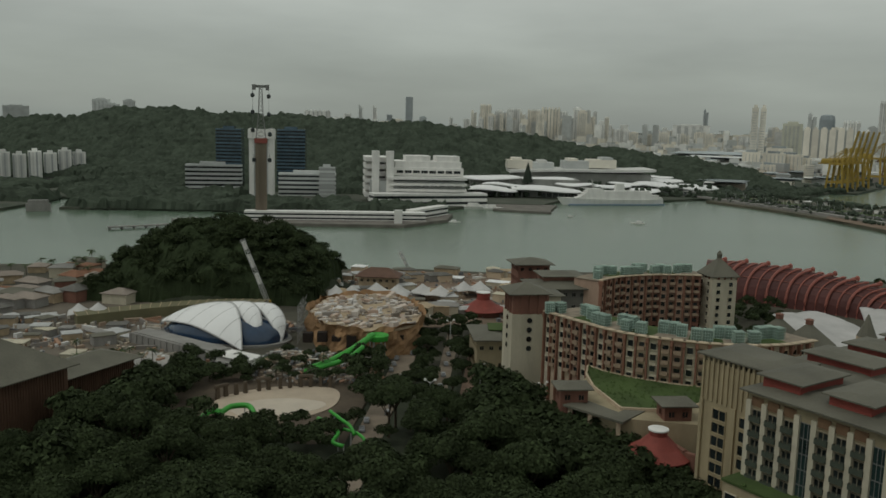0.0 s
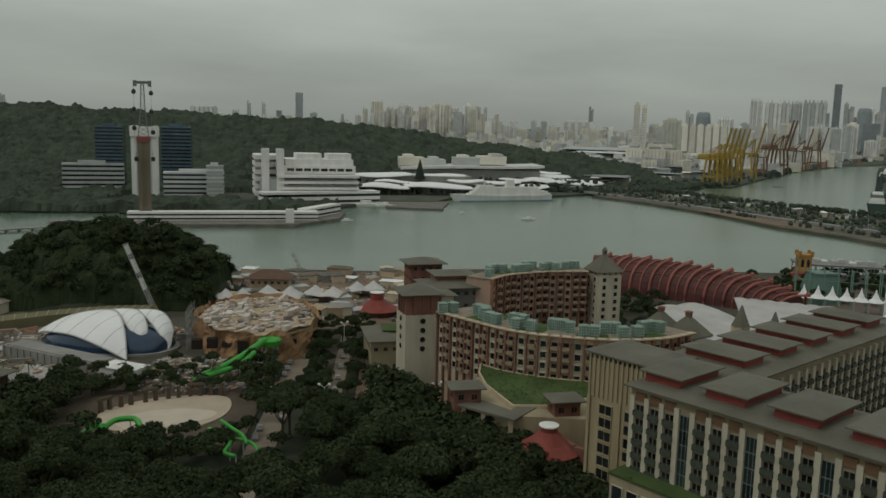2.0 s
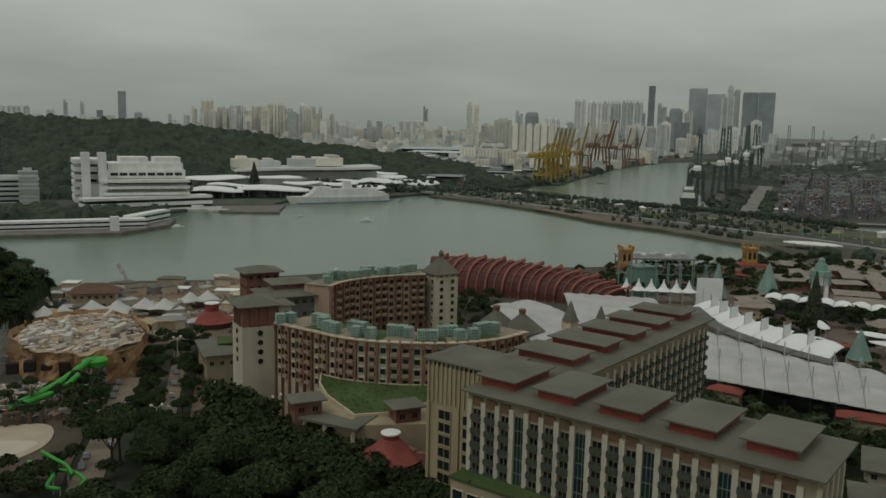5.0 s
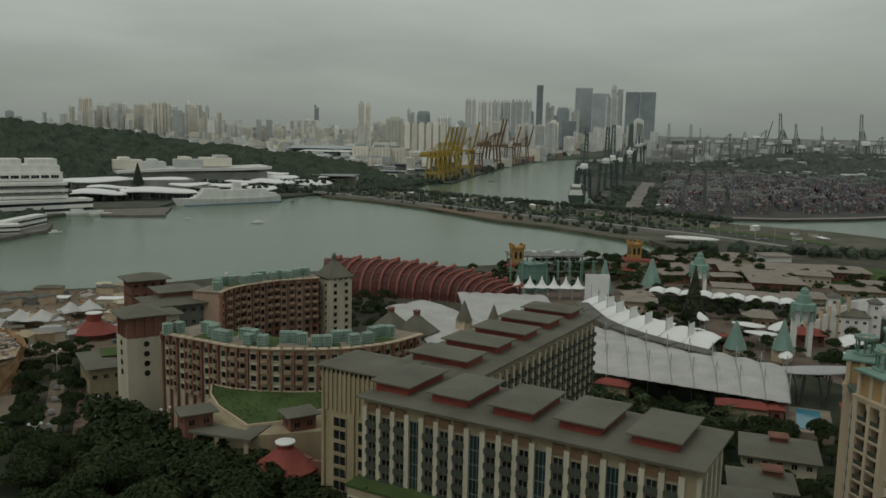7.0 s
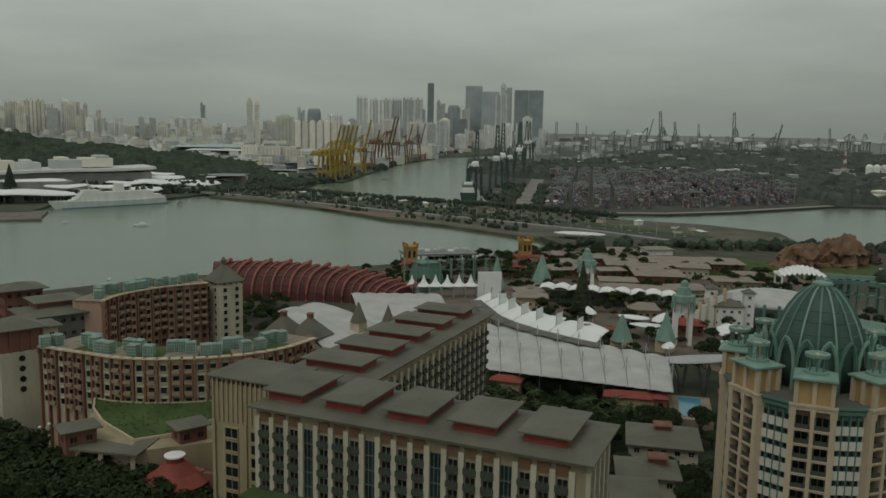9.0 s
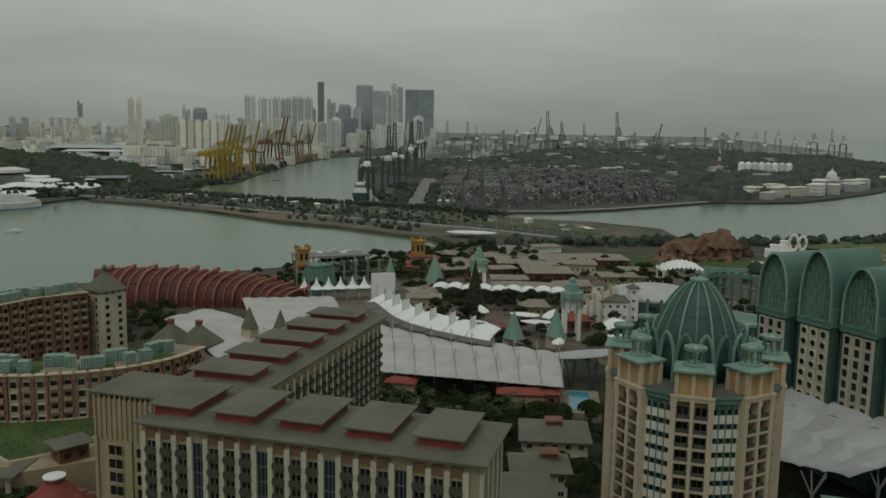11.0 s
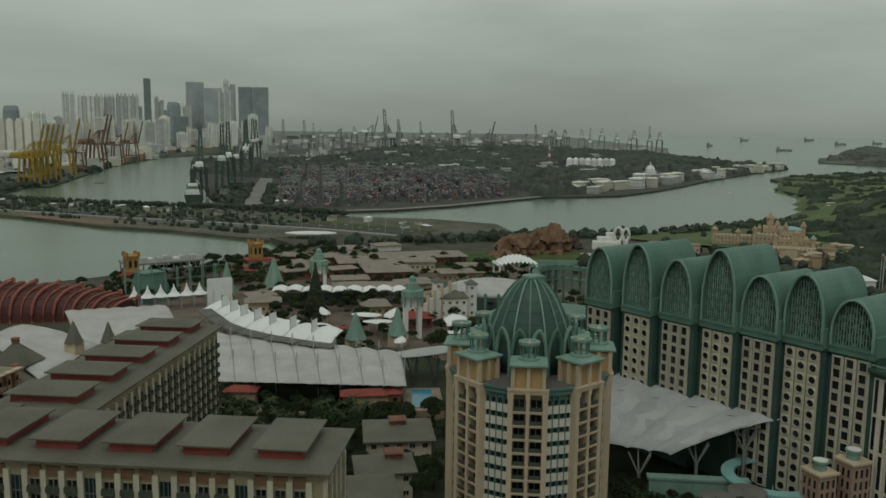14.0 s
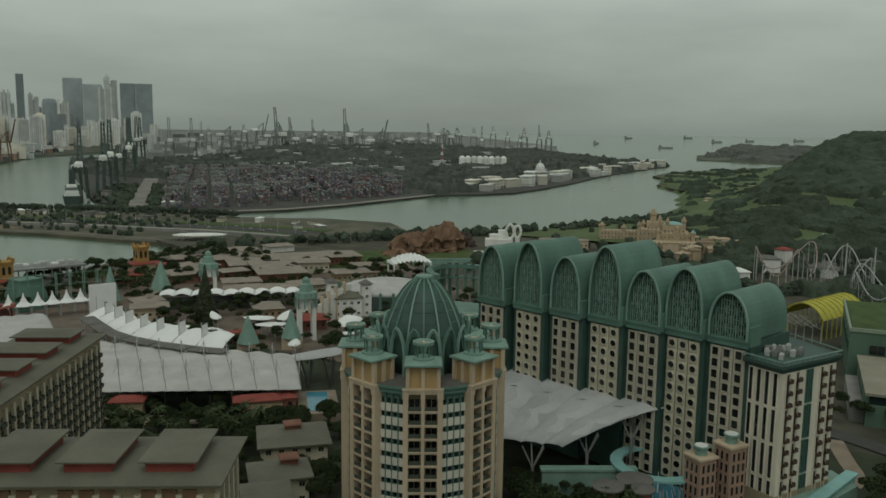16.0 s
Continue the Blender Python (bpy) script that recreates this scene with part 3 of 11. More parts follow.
    # the back wing's long wall, faced towards +x
    for j in range(21):
        y = 25.5 + j * 3.9
        piece("pilaster", pil, h, pose(13.0, y - 1.95, 8.6, 0, 0, 90))
        for f in range(8):
            z = Z - 4.4 - 3.05 * f
            piece("window", win, h, pose(13.07, y, z, 0, 0, 90))
            piece("balcony", bal, h, pose(13.1, y, z - 1.25, 0, 0, 90))
    # ochre end tower
    wide = shared_window("tower_window", 3.4, 2.2, GLASSDARK, OCHRE)
    for f in range(7):
        for x in (-12.5, -5.5):
            piece("tower_window", wide, h, pose(x, 9.93, Z - 10.6 - 3.05 * f))
        for y in (13.5, 20.5):
            piece("tower_window", wide, h, pose(-17.57, y, Z - 10.6 - 3.05 * f, 0, 0, -90))
    bm = bmesh.new()
    for x in (-17.6, -9.6, -9.0, -1.6):
        box(bm, x, x + 0.8, 9.4, 10.0, 0, Z - 8)
    part("tower_pier", bm, OCHRE, h)
    # planted podium along the foot
    bm = bmesh.new()
    box(bm, -0.4, 74, -3.4, 2.0, 0, 24.0)
    pod = part("podium", bm, TAN, h)
    bm = bmesh.new()
    box(bm, -0.7, 74.3, -3.7, 1.99, 24.0, 24.5)
    part("planted_edge", bm, GRASS, pod, "strip of planting on the podium")
    rr = random.Random(61)
    for k in range(26):
        bm = bmesh.new()
        x, r = rr.uniform(0, 73.5), rr.uniform(0.35, 0.8)
        lathe(bm, [(r * 0.7, 24.4), (r, 24.4 + r * 0.7), (r * 0.5, 24.4 + r * 1.5)], 6, x, rr.uniform(-3.3, 1.0), 0, rr.random())
        part("shrub", bm, GRASS, pod)
    low = shared_window("podium_window", 2.6, 4.6, GLASSDARK, CREAM, 0.3, 0, False)
    for k in range(20):
        piece("podium_window", low, h, pose(1.6 + 3.7 * k, -3.43, 19.6))
    return h


hotel_tan()


# ---------------------------------------------------------------- round tower with a green dome
def dome_tower():
    cx, cy = 183.0, 117.0
    face = math.degrees(math.atan2(-(cy - 2.4), -(cx - 3.8)))       # a bay looks at the viewpoint
    h = root("domed_tower", cx, cy, 7, face, "round cream hotel tower with ribbed green dome and turrets", "tower")
    EAVE = 43.0
    door = shared_window("loggia_door", 2.5, 2.2, GLASSDARK, TAN, 0.1, 1, False)
    small = shared_window("strip_window", 0.85, 1.15, GLASSDARK, COPPERDARK, 0.2, 0, False)
    bm = bmesh.new()
    box(bm, -1.8, 1.8, -0.12, 0, -0.55, 0.5)
    rail = meshed("loggia_rail", bm, mat("grey_green_rail", (0.075, 0.088, 0.068), 0.5, 0.3, 1, 4))
    bm = bmesh.new()
    box(bm, -0.70, 0.70, -0.40, 0.0, -1.0, 1.0)
    spandrel = meshed("spandrel", bm, mat("off_white_panel", (0.66, 0.63, 0.55), 0.8, 0.2, 0.4, 3, streak=True))
    bm = bmesh.new()
    stepped(bm, [(4.2, 1.0, -0.28), (4.2, 1.0, 0.12), (4.35, 1.12, 0.12), (4.35, 1.12, 0.3)])
    band = meshed("floor_band", bm, PINKCREAM)
    bm = bmesh.new()
    box(bm, -0.12, 0.12, -0.50, 0, 0, EAVE - 2.2)
    rib = meshed("green_rib", bm, COPPER)
    bm = bmesh.new()
    beam(bm, (0, 0, 0), (0, 0, 3.1), 0.2, 6)
    column = meshed("lantern_column", bm, COPPER)
    piers = []
    for wide in (0.62, 0.42):
        bm = bmesh.new()
        stepped(bm, [(1.05, wide, 0), (1.05, wide, EAVE - 2.6), (1.2, wide + 0.12, EAVE - 2.6), (1.2, wide + 0.12, EAVE - 0.6)])
        piers.append(meshed("pier", bm, PINKCREAM))
    bm = bmesh.new()
    stepped(bm, [(1.3, 4.75, -0.7), (1.3, 4.75, 0.1), (1.55, 4.95, 0.1), (1.55, 4.95, 0.6)])
    topband = meshed("top_band", bm, PINKCREAM)
    bm = bmesh.new()
    stepped(bm, [(3.7, 0.5, -1.0), (3.7, 0.5, -0.2), (4.1, 0.95, 0.2), (4.1, 0.95, 0.75)])
    strip_top = meshed("strip_cornice", bm, COPPER)
    for k in range(8):
        a = 45 * k
        hidden = k in (3, 4, 5)
        turn = pose(0, 0, 0, 0, 0, a)
        bm = bmesh.new()
        box(bm, 14.5, 19.0, -4.2, 4.2, 0, EAVE)
        bay = part("bay_wall", bm, TAN, h)
        bay.matrix_basis = turn
        bm = bmesh.new()
        box(bm, 14.5, 19.3, -4.05, 4.05, 0, EAVE - 1)
        ob = part("strip_wall", bm, COPPER, h, "green panelled wall between the bays")
        ob.matrix_basis = pose(0, 0, 0, 0, 0, a + 22.5)
        for y, me in ((-4.15, piers[0]), (0.0, piers[1]), (4.15, piers[0])):
            piece("pier", me, h, turn @ pose(20.05, y, 0))
        piece("top_band", topband, h, turn @ pose(19.9, 0, EAVE - 0.6))
        for f in range(0 if hidden else 10):
            z = EAVE - 4.2 - 3.4 * f
            for x in (-2.05, 2.05):
                piece("loggia_door", door, h, turn @ pose(19.02, x, z, 0, 0, 90))
                piece("loggia_rail", rail, h, turn @ pose(20.65, x, z - 0.85, 0, 0, 90))
            piece("floor_band", band, h, turn @ pose(19.95, 0, z - 1.68, 0, 0, 90))
        # recessed strip between bays
        mid = pose(0, 0, 0, 0, 0, a + 22.5)
        for x in (-3.4, -1.7, 0.0, 1.7, 3.4):
            piece("green_rib", rib, h, mid @ pose(19.3, x, 0, 0, 0, 90))
        for x in (-2.55, -0.85, 0.85, 2.55):
            for f in range(0 if k in (2, 3, 4, 5) else 10):
                z = EAVE - 4.2 - 3.4 * f
                piece("strip_window", small, h, mid @ pose(19.33, x, z + 0.35, 0, 0, 90))
                piece("spandrel", spandrel, h, mid @ pose(19.3, x, z - 1.35, 0, 0, 90))
        piece("strip_cornice", strip_top, h, mid @ pose(19.7, 0, EAVE - 0.75, 0, 0, 90))
        # turret over the bay
        bm = bmesh.new()
        box(bm, 13.6, 19.3, -3.6, 3.6, EAVE, EAVE + 5.0)
        tur = part("turret", bm, TURRETOCHRE, h, "ochre turret over a bay")
        tur.matrix_basis = turn @ pose(1.1, 0, 0)
        for x, y in ((19.4, -3.7), (19.4, 0), (19.4, 3.7), (13.6, -3.7), (13.6, 3.7), (16.5, -3.7), (16.5, 3.7)):
            bm = bmesh.new()
            box(bm, x - 0.5, x + 0.5, y - 0.45, y + 0.45, EAVE, EAVE + 5.4)
            part("turret_pier", bm, PINKCREAM, tur)
        bm = bmesh.new()
        stepped(bm, [(4.0, 4.3, EAVE + 5.4), (4.2, 4.5, EAVE + 5.55), (4.2, 4.5, EAVE + 6.0), (2.8, 3.0, EAVE + 6.5)], 0, 16.6)
        part("turret_roof", bm, COPPERPALE, tur, "pale green copper roof slab")
        bm = bmesh.new()
        lathe(bm, [(2.6, EAVE + 6.4), (2.6, EAVE + 7.0), (2.1, EAVE + 7.1), (2.1, EAVE + 7.2)], 14, 16.6)
        low = part("lantern", bm, COPPERPALE, tur, "open lantern of green copper columns")
        for i in range(8):
            piece("lantern_column", column, tur, pose(16.6 + 1.95 * math.cos(i * math.pi / 4), 1.95 * math.sin(i * math.pi / 4), EAVE + 7.1))
        bm = bmesh.new()
        k0 = 20
        rows = [[bm.verts.new((16.6 + r * math.cos(2 * math.pi * i / k0), r * math.sin(2 * math.pi * i / k0), EAVE + z)) for i in range(k0)] for r, z in ((2.5, 10.1), (2.6, 10.4), (2.6, 10.9), (2.1, 10.9), (1.7, 10.3), (1.7, 10.1))]
        for p, q in zip(rows, rows[1:] + rows[:1]):
            for i in range(k0):
                bm.faces.new((p[i], p[(i + 1) % k0], q[(i + 1) % k0], q[i]))
        part("lantern_ring", bm, COPPERPALE, tur)
        bm = bmesh.new()
        lathe(bm, [(0.5, EAVE + 10.45), (0.5, EAVE + 10.75)], 8, 16.6)
        for i in range(4):
            c, s = math.cos(i * math.pi / 2), math.sin(i * math.pi / 2)
            beam(bm, (16.6 + 0.3 * c, 0.3 * s, EAVE + 10.6), (16.6 + 2.2 * c, 2.2 * s, EAVE + 10.6), 0.14, 4)
        part("lantern_spokes", bm, CREAM, tur)
    bm = bmesh.new()
    prism(bm, ring(20.4, 32), EAVE - 0.3, EAVE + 0.12)
    part("terrace", bm, DARKROOF, h)
    # dome
    prof = [(10.8, EAVE), (10.9, EAVE + 5.5), (10.5, EAVE + 8.6), (9.5, EAVE + 12.2), (8.3, EAVE + 15.2), (7.1, EAVE + 17.7), (5.6, EAVE + 20.0), (3.9, EAVE + 21.9), (2.2, EAVE + 22.9), (1.7, EAVE + 23.2)]
    bm = bmesh.new()
    lathe(bm, prof, 32)
    part("dome", bm, COPPERDARK, h, "dark green dome skin", True)
    for i in range(16):
        bm = bmesh.new()
        a = 2 * math.pi * i / 16
        c, s = math.cos(a), math.sin(a)
        for (r0, z0), (r1, z1) in zip(prof[1:], prof[2:]):
            beam(bm, (r0 * c * 1.015, r0 * s * 1.015, z0), (r1 * c * 1.015, r1 * s * 1.015, z1), 0.3, 4)
        part("dome_rib", bm, COPPERPALE if i % 2 else COPPER, h)
    bm = bmesh.new()
    for k, r in enumerate((10.2, 9.35, 8.2, 7.0)):
        z = EAVE + (10.0, 12.8, 15.6, 18.0)[k]
        for i in range(32):
            a, b = 2 * math.pi * i / 32, 2 * math.pi * (i + 1) / 32
            beam(bm, (r * math.cos(a), r * math.sin(a), z), (r * math.cos(b), r * math.sin(b), z), 0.09, 3)
    part("dome_hoop", bm, COPPER, h)
    bm = bmesh.new()
    lathe(bm, [(1.9, EAVE + 22.7), (2.3, EAVE + 23.3), (2.2, EAVE + 23.8), (0.9, EAVE + 24.1)], 16)
    part("dome_crown", bm, COPPERPALE, h)
    for i in range(16):
        bm = bmesh.new()
        m = pose(0, 0, 0, 0, 0, 22.5 * (i + 0.5))
        out = [(-2.1, 0, 0), (-2.05, 5.5, 0.2), (-1.7, 8.6, 0.5), (-0.9, 11.0, 0.9), (0, 12.2, 1.3), (0.9, 11.0, 0.9), (1.7, 8.6, 0.5), (2.05, 5.5, 0.2), (2.1, 0, 0)]
        for (y0, z0, r0), (y1, z1, r1) in zip(out, out[1:]):
            beam(bm, m @ Vector((11.9 + r0 - z0 * 0.08, y0, EAVE + z0)), m @ Vector((11.9 + r1 - z1 * 0.08, y1, EAVE + z1)), 0.46, 5)
        part("dome_petal", bm, COPPER if i % 2 else COPPERPALE, h, "pointed green arch at the foot of the dome")


dome_tower()


# ---------------------------------------------------------------- long hotel with green barrel roofs
ARCHES = [(251.5, 133.0, 22.4), (249.0, 118.0, 25.2), (247.0, 104.0, 21.8), (245.5, 90.3, 26.6), (243.7, 77.5, 20.4), (242.0, 65.0, 22.6), (239.7, 52.0, 17.4)]


def hotel_arched():
    h = root("arched_hotel", 240, 60, 7, 0, "long cream hotel with a row of green barrel-vaulted roofs", "hotel")
    inv = pose(-240, -60, -7)
    TOP, BAY = 43.0, 47.2      # eaves of the end block and of the bays
    square = shared_window("square_window", 1.95, 2.35, GLASSDARK, CREAM, 0.4, 0, False)
    GREYCREAM = mat("greyed_render", (0.56, 0.52, 0.44), 0.85, 0.25, 0.3, 3, streak=True)
    bm = bmesh.new()
    lathe(bm, [(1.02, -0.1), (1.02, 0.1)], 16)
    round_me = meshed("round_window", bm, GLASSDARK)
    bm = bmesh.new()
    stepped(bm, [(1.62, 1.6, 0), (1.62, 1.6, 0.5), (1.5, 1.48, 0.56)])
    bmesh.ops.rotate(bm, verts=bm.verts, matrix=pose(0, 0, 0, 90).to_3x3())
    cell = meshed("wall_panel", bm, CREAM)
    grey_cell = cell.copy()
    grey_cell.materials[0] = GREYCREAM
    bm = bmesh.new()
    k0 = 16
    rows = [[bm.verts.new((r * math.cos(2 * math.pi * i / k0), y, r * math.sin(2 * math.pi * i / k0))) for i in range(k0)] for r, y in ((1.0, 0.0), (1.0, -0.3), (1.22, -0.3), (1.26, 0.0))]
    for p, q in zip(rows, rows[1:]):
        for i in range(k0):
            bm.faces.new((p[i], p[(i + 1) % k0], q[(i + 1) % k0], q[i]))
    rim = meshed("window_rim", bm, CREAM)
    bm = bmesh.new()
    box(bm, -0.45, 0.45, -0.2, 0.0, -1.3, 1.3)
    slot = meshed("slot_window", bm, GLASSTEAL)
    for i, (x, y, rise) in enumerate(ARCHES):
        rise -= BAY - TOP
        rz = -106.0        # local -y looks back to the north-west
        base = inv @ pose(x, y, 7, 0, 0, rz)
        w = 12.6
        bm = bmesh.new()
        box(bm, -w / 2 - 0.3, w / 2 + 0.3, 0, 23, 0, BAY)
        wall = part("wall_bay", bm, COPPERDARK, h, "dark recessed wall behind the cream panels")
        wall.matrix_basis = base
        for c in range(3):
            px = (c - 1) * 3.55
            for f in range(8 if i < 4 else 13):
                z = BAY - 3.9 - 3.3 * f
                piece("wall_panel", cell if i % 2 else grey_cell, wall, pose(px, 0.0, z))
                if i % 2 == 1:
                    piece("round_window", round_me, wall, pose(px, -0.5, z, 90, 0, 0))
                    if f < 9:
                        piece("window_rim", rim, wall, pose(px, -0.52, z))
                else:
                    piece("square_window", square, wall, pose(px, -0.55, z))
        bm = bmesh.new()
        box(bm, -w / 2, w / 2, -1.1, 0.0, BAY - 1.6, BAY)
        box(bm, -w / 2, w / 2, -1.4, 1.0, BAY, BAY + 0.5)
        part("green_cornice", bm, COPPER, wall)
        # barrel roof: a pointed-round arch run back 24 m
        hw = 5.9
        arch = [(-hw, 0.0), (-hw, rise * 0.28)]
        arch += [(-hw * math.cos(a), rise * 0.28 + rise * 0.72 * math.sin(a)) for a in [math.pi * k / 18 for k in range(1, 18)]]
        arch += [(hw, rise * 0.28), (hw, 0.0)]
        bm = bmesh.new()
        depth, th = 22.0, 0.6
        rows = []
        for yy, s in ((-1.0, 1.0), (depth, 1.0), (depth, 0.93), (-1.0, 0.93)):
            rows.append([bm.verts.new((px * s, yy, BAY + 0.4 + pz * (s if s == 1 else 0.965))) for px, pz in arch])
        for p, q in zip(rows, rows[1:] + rows[:1]):
            for k in range(len(arch) - 1):
                bm.faces.new((p[k], p[k + 1], q[k + 1], q[k]))
        vault = part("barrel_roof", bm, COPPER, h, "green copper barrel vault", False)
        vault.matrix_basis = base
        bm = bmesh.new()
        grid_pts = [(px * 0.93, BAY + 0.4 + pz * 0.965) for px, pz in arch]
        face = [bm.verts.new((px, 1.6, pz)) for px, pz in grid_pts]
        bm.faces.new(face)
        part("vault_glazing", bm, GLASSTEAL, vault, "teal glass behind the lattice")
        bm = bmesh.new()
        bm.faces.new([bm.verts.new((px, depth - 0.4, pz)) for px, pz in grid_pts])
        part("vault_end", bm, COPPERDARK, vault)
        bm = bmesh.new()
        for k in range(-7, 8):
            px = k * 0.775
            top = rise * 0.28 + rise * 0.72 * math.sqrt(max(0.0, 1 - (px / hw) ** 2))
            wide = 0.15 if k % 2 == 0 else 0.08
            box(bm, px - wide, px + wide, 0.5, 0.9, BAY + 0.4, BAY + 0.2 + top * 0.96)
        for k in range(1, int(rise / 2.6) + 1):
            z = k * 2.6
            half = hw if z < rise * 0.28 else hw * math.sqrt(max(0.0, 1 - ((z - rise * 0.28) / (rise * 0.72)) ** 2))
            box(bm, -half * 0.94, half * 0.94, 0.6, 0.8, BAY + 0.4 + z - 0.12, BAY + 0.4 + z + 0.12)
            for q in range(-4, 4):
                pa, pb = q * 1.55, (q + 1) * 1.55
                if max(abs(pa), abs(pb)) < half * 0.9:
                    beam(bm, (pa if (q + k) % 2 else pb, 0.62, BAY + 0.4 + z - 2.6), (pb if (q + k) % 2 else pa, 0.62, BAY + 0.4 + z), 0.11, 4)
        part("lattice", bm, COPPERPALE, vault, "green lattice across the arch")
        bm = bmesh.new()
        for (xa, za), (xb, zb) in zip(arch, arch[1:]):
            beam(bm, (xa * 0.97, -1.0, BAY + 0.4 + za * 0.98), (xb * 0.97, -1.0, BAY + 0.4 + zb * 0.98), 0.42, 5)
        part("arch_rim", bm, COPPERPALE, vault)
        bm = bmesh.new()
        box(bm, w / 2 - 1.0, w / 2 + 0.6, -1.0, 5.0, BAY - 1.0, BAY + 4.5)
        part("arch_pier", bm, COPPER, vault)
    # off-white end block under a dark green cornice
    pts = [(238.2, 46.4), (233.3, 36.4), (254.5, 25.8), (268, 42)]
    loc = [(px - 240, py - 60) for px, py in pts]
    PALEEND = mat("pale_render", (0.72, 0.665, 0.555), 0.85, 0.2, 0.3, 3, streak=True)
    bm = bmesh.new()
    prism(bm, loc, 0, TOP - 0.9)
    end = part("end_block", bm, PALEEND, h, "off-white end block with dark window strips")

    def spread(s):
        mx, my = sum(p[0] for p in loc) / 4, sum(p[1] for p in loc) / 4
        return [(mx + (px - mx) * s, my + (py - my) * s) for px, py in loc]
    bm = bmesh.new()
    prism(bm, spread(1.01), TOP - 1.7, TOP - 0.2, top=spread(1.12))
    prism(bm, spread(1.12), TOP - 0.2, TOP + 0.6)
    part("end_roof", bm, COPPERDARK, end, "dark green roof slab with plant")
    wide = spread(1.1)
    for p, q in zip(wide, wide[1:] + wide[:1]):
        bm = bmesh.new()
        n = max(2, int(math.hypot(q[0] - p[0], q[1] - p[1]) / 2.2))
        for i in range(n + 1):
            c = (p[0] + (q[0] - p[0]) * i / n, p[1] + (q[1] - p[1]) * i / n)
            beam(bm, (c[0], c[1], TOP + 0.6), (c[0], c[1], TOP + 1.7), 0.07, 4)
        beam(bm, (p[0], p[1], TOP + 1.7), (q[0], q[1], TOP + 1.7), 0.22, 4)
        part("roof_rail", bm, COPPERPALE, end)
    bm = bmesh.new()
    prism(bm, spread(0.95), TOP + 0.6, TOP + 0.68)
    part("roof_deck", bm, COPPERDARK, end)
    rr = random.Random(4)
    for k in range(22):
        bm = bmesh.new()
        u, v = rr.uniform(0.2, 0.75), rr.uniform(0.15, 0.6)
        px = loc[0][0] * (1 - u) * (1 - v) + loc[1][0] * u * (1 - v) + loc[2][0] * u * v + loc[3][0] * (1 - u) * v
        py = loc[0][1] * (1 - u) * (1 - v) + loc[1][1] * u * (1 - v) + loc[2][1] * u * v + loc[3][1] * (1 - u) * v
        stepped(bm, [(0.9, 0.6, TOP + 0.68), (0.9, 0.6, TOP + 1.5 + rr.random()), (0.6, 0.4, TOP + 1.7 + rr.random())], 0, px, py)
        part("roof_plant", bm, PALESTEEL if k % 3 == 0 else STEEL, end)
    strip = shared_window("window_strip", 1.25, 9.2, GLASSDARK, PALEEND, 0.35, 0, False)
    green = shared_window("green_strip", 2.6, 9.2, GLASSTEAL, COPPER, 0.35, 2, False)
    bal = shared_balcony("balcony", 1.9, mat("dark_brown_balcony", (0.085, 0.055, 0.04), 0.7, 0.3, 0.5, 3))

    def run(a, b, places, rails):
        (xa, ya), (xb, yb) = a, b
        length = math.hypot(xb - xa, yb - ya)
        rz = math.degrees(math.atan2(yb - ya, xb - xa))
        for s, me in places:
            at = pose(xa + (xb - xa) * s / length - 240, ya + (yb - ya) * s / length - 60, 0, 0, 0, rz)
            for f in range(4):
                piece(me.name.split(".")[0], me, end, at @ pose(0, -0.03, TOP - 6.6 - 10.0 * f))
            for f in range(10 if rails and me is strip else 0):
                piece("balcony", bal, end, at @ pose(0.3, -0.2, TOP - 4.4 - 3.3 * f))
    run(pts[0], pts[1], [(1.6 + 2.55 * k, strip) for k in range(4)], False)
    run(pts[1], pts[2], [(2.2, strip), (6.2, strip), (11.6, green), (17.0, strip), (21.0, strip)], True)
    bm = bmesh.new()
    prism(bm, [(px - 240, py - 60) for px, py in ((226, 36), (232, 27), (258, 18), (266, 26), (244, 45))], 0, 5.5)
    part("end_podium", bm, COPPERPALE, h)
    bm = bmesh.new()
    prism(bm, spread(1.03), 0, 7.0)
    part("end_plinth", bm, TAN, end)


hotel_arched()


# ---------------------------------------------------------------- terracotta ring hotel
RING_FRONT = [(36.0, 276.5), (39.0, 271.5), (45.0, 263.0), (52.0, 253.5), (60.0, 247.0), (69.2, 242.6), (78.5, 239.6), (88.0, 238.6), (99.7, 240.5), (112, 247)]
RING_BACK = [(65.5, 340.0), (70.0, 345.5), (76.0, 350.0), (85.0, 354.0), (94.0, 356.6), (111, 357.0)]


def smooth_path(pts, step):
    """Evenly spaced places and headings along a Catmull-Rom line."""
    dense = []
    full = [pts[0]] + pts + [pts[-1]]
    for p0, p1, p2, p3 in zip(full, full[1:], full[2:], full[3:]):
        for k in range(20):
            t = k / 20
            dense.append(tuple(0.5 * (2 * b + (c - a) * t + (2 * a - 5 * b + 4 * c - d) * t * t + (3 * b - a - 3 * c + d) * t ** 3) for a, b, c, d in zip(p0, p1, p2, p3)))
    dense.append(pts[-1])
    out, left = [], 0.0
    for a, b in zip(dense, dense[1:]):
        d = math.hypot(b[0] - a[0], b[1] - a[1])
        while left <= d and d > 0:
            out.append((a[0] + (b[0] - a[0]) * left / d, a[1] + (b[1] - a[1]) * left / d, math.degrees(math.atan2(b[1] - a[1], b[0] - a[0]))))
            left += step
        left -= d
    return out


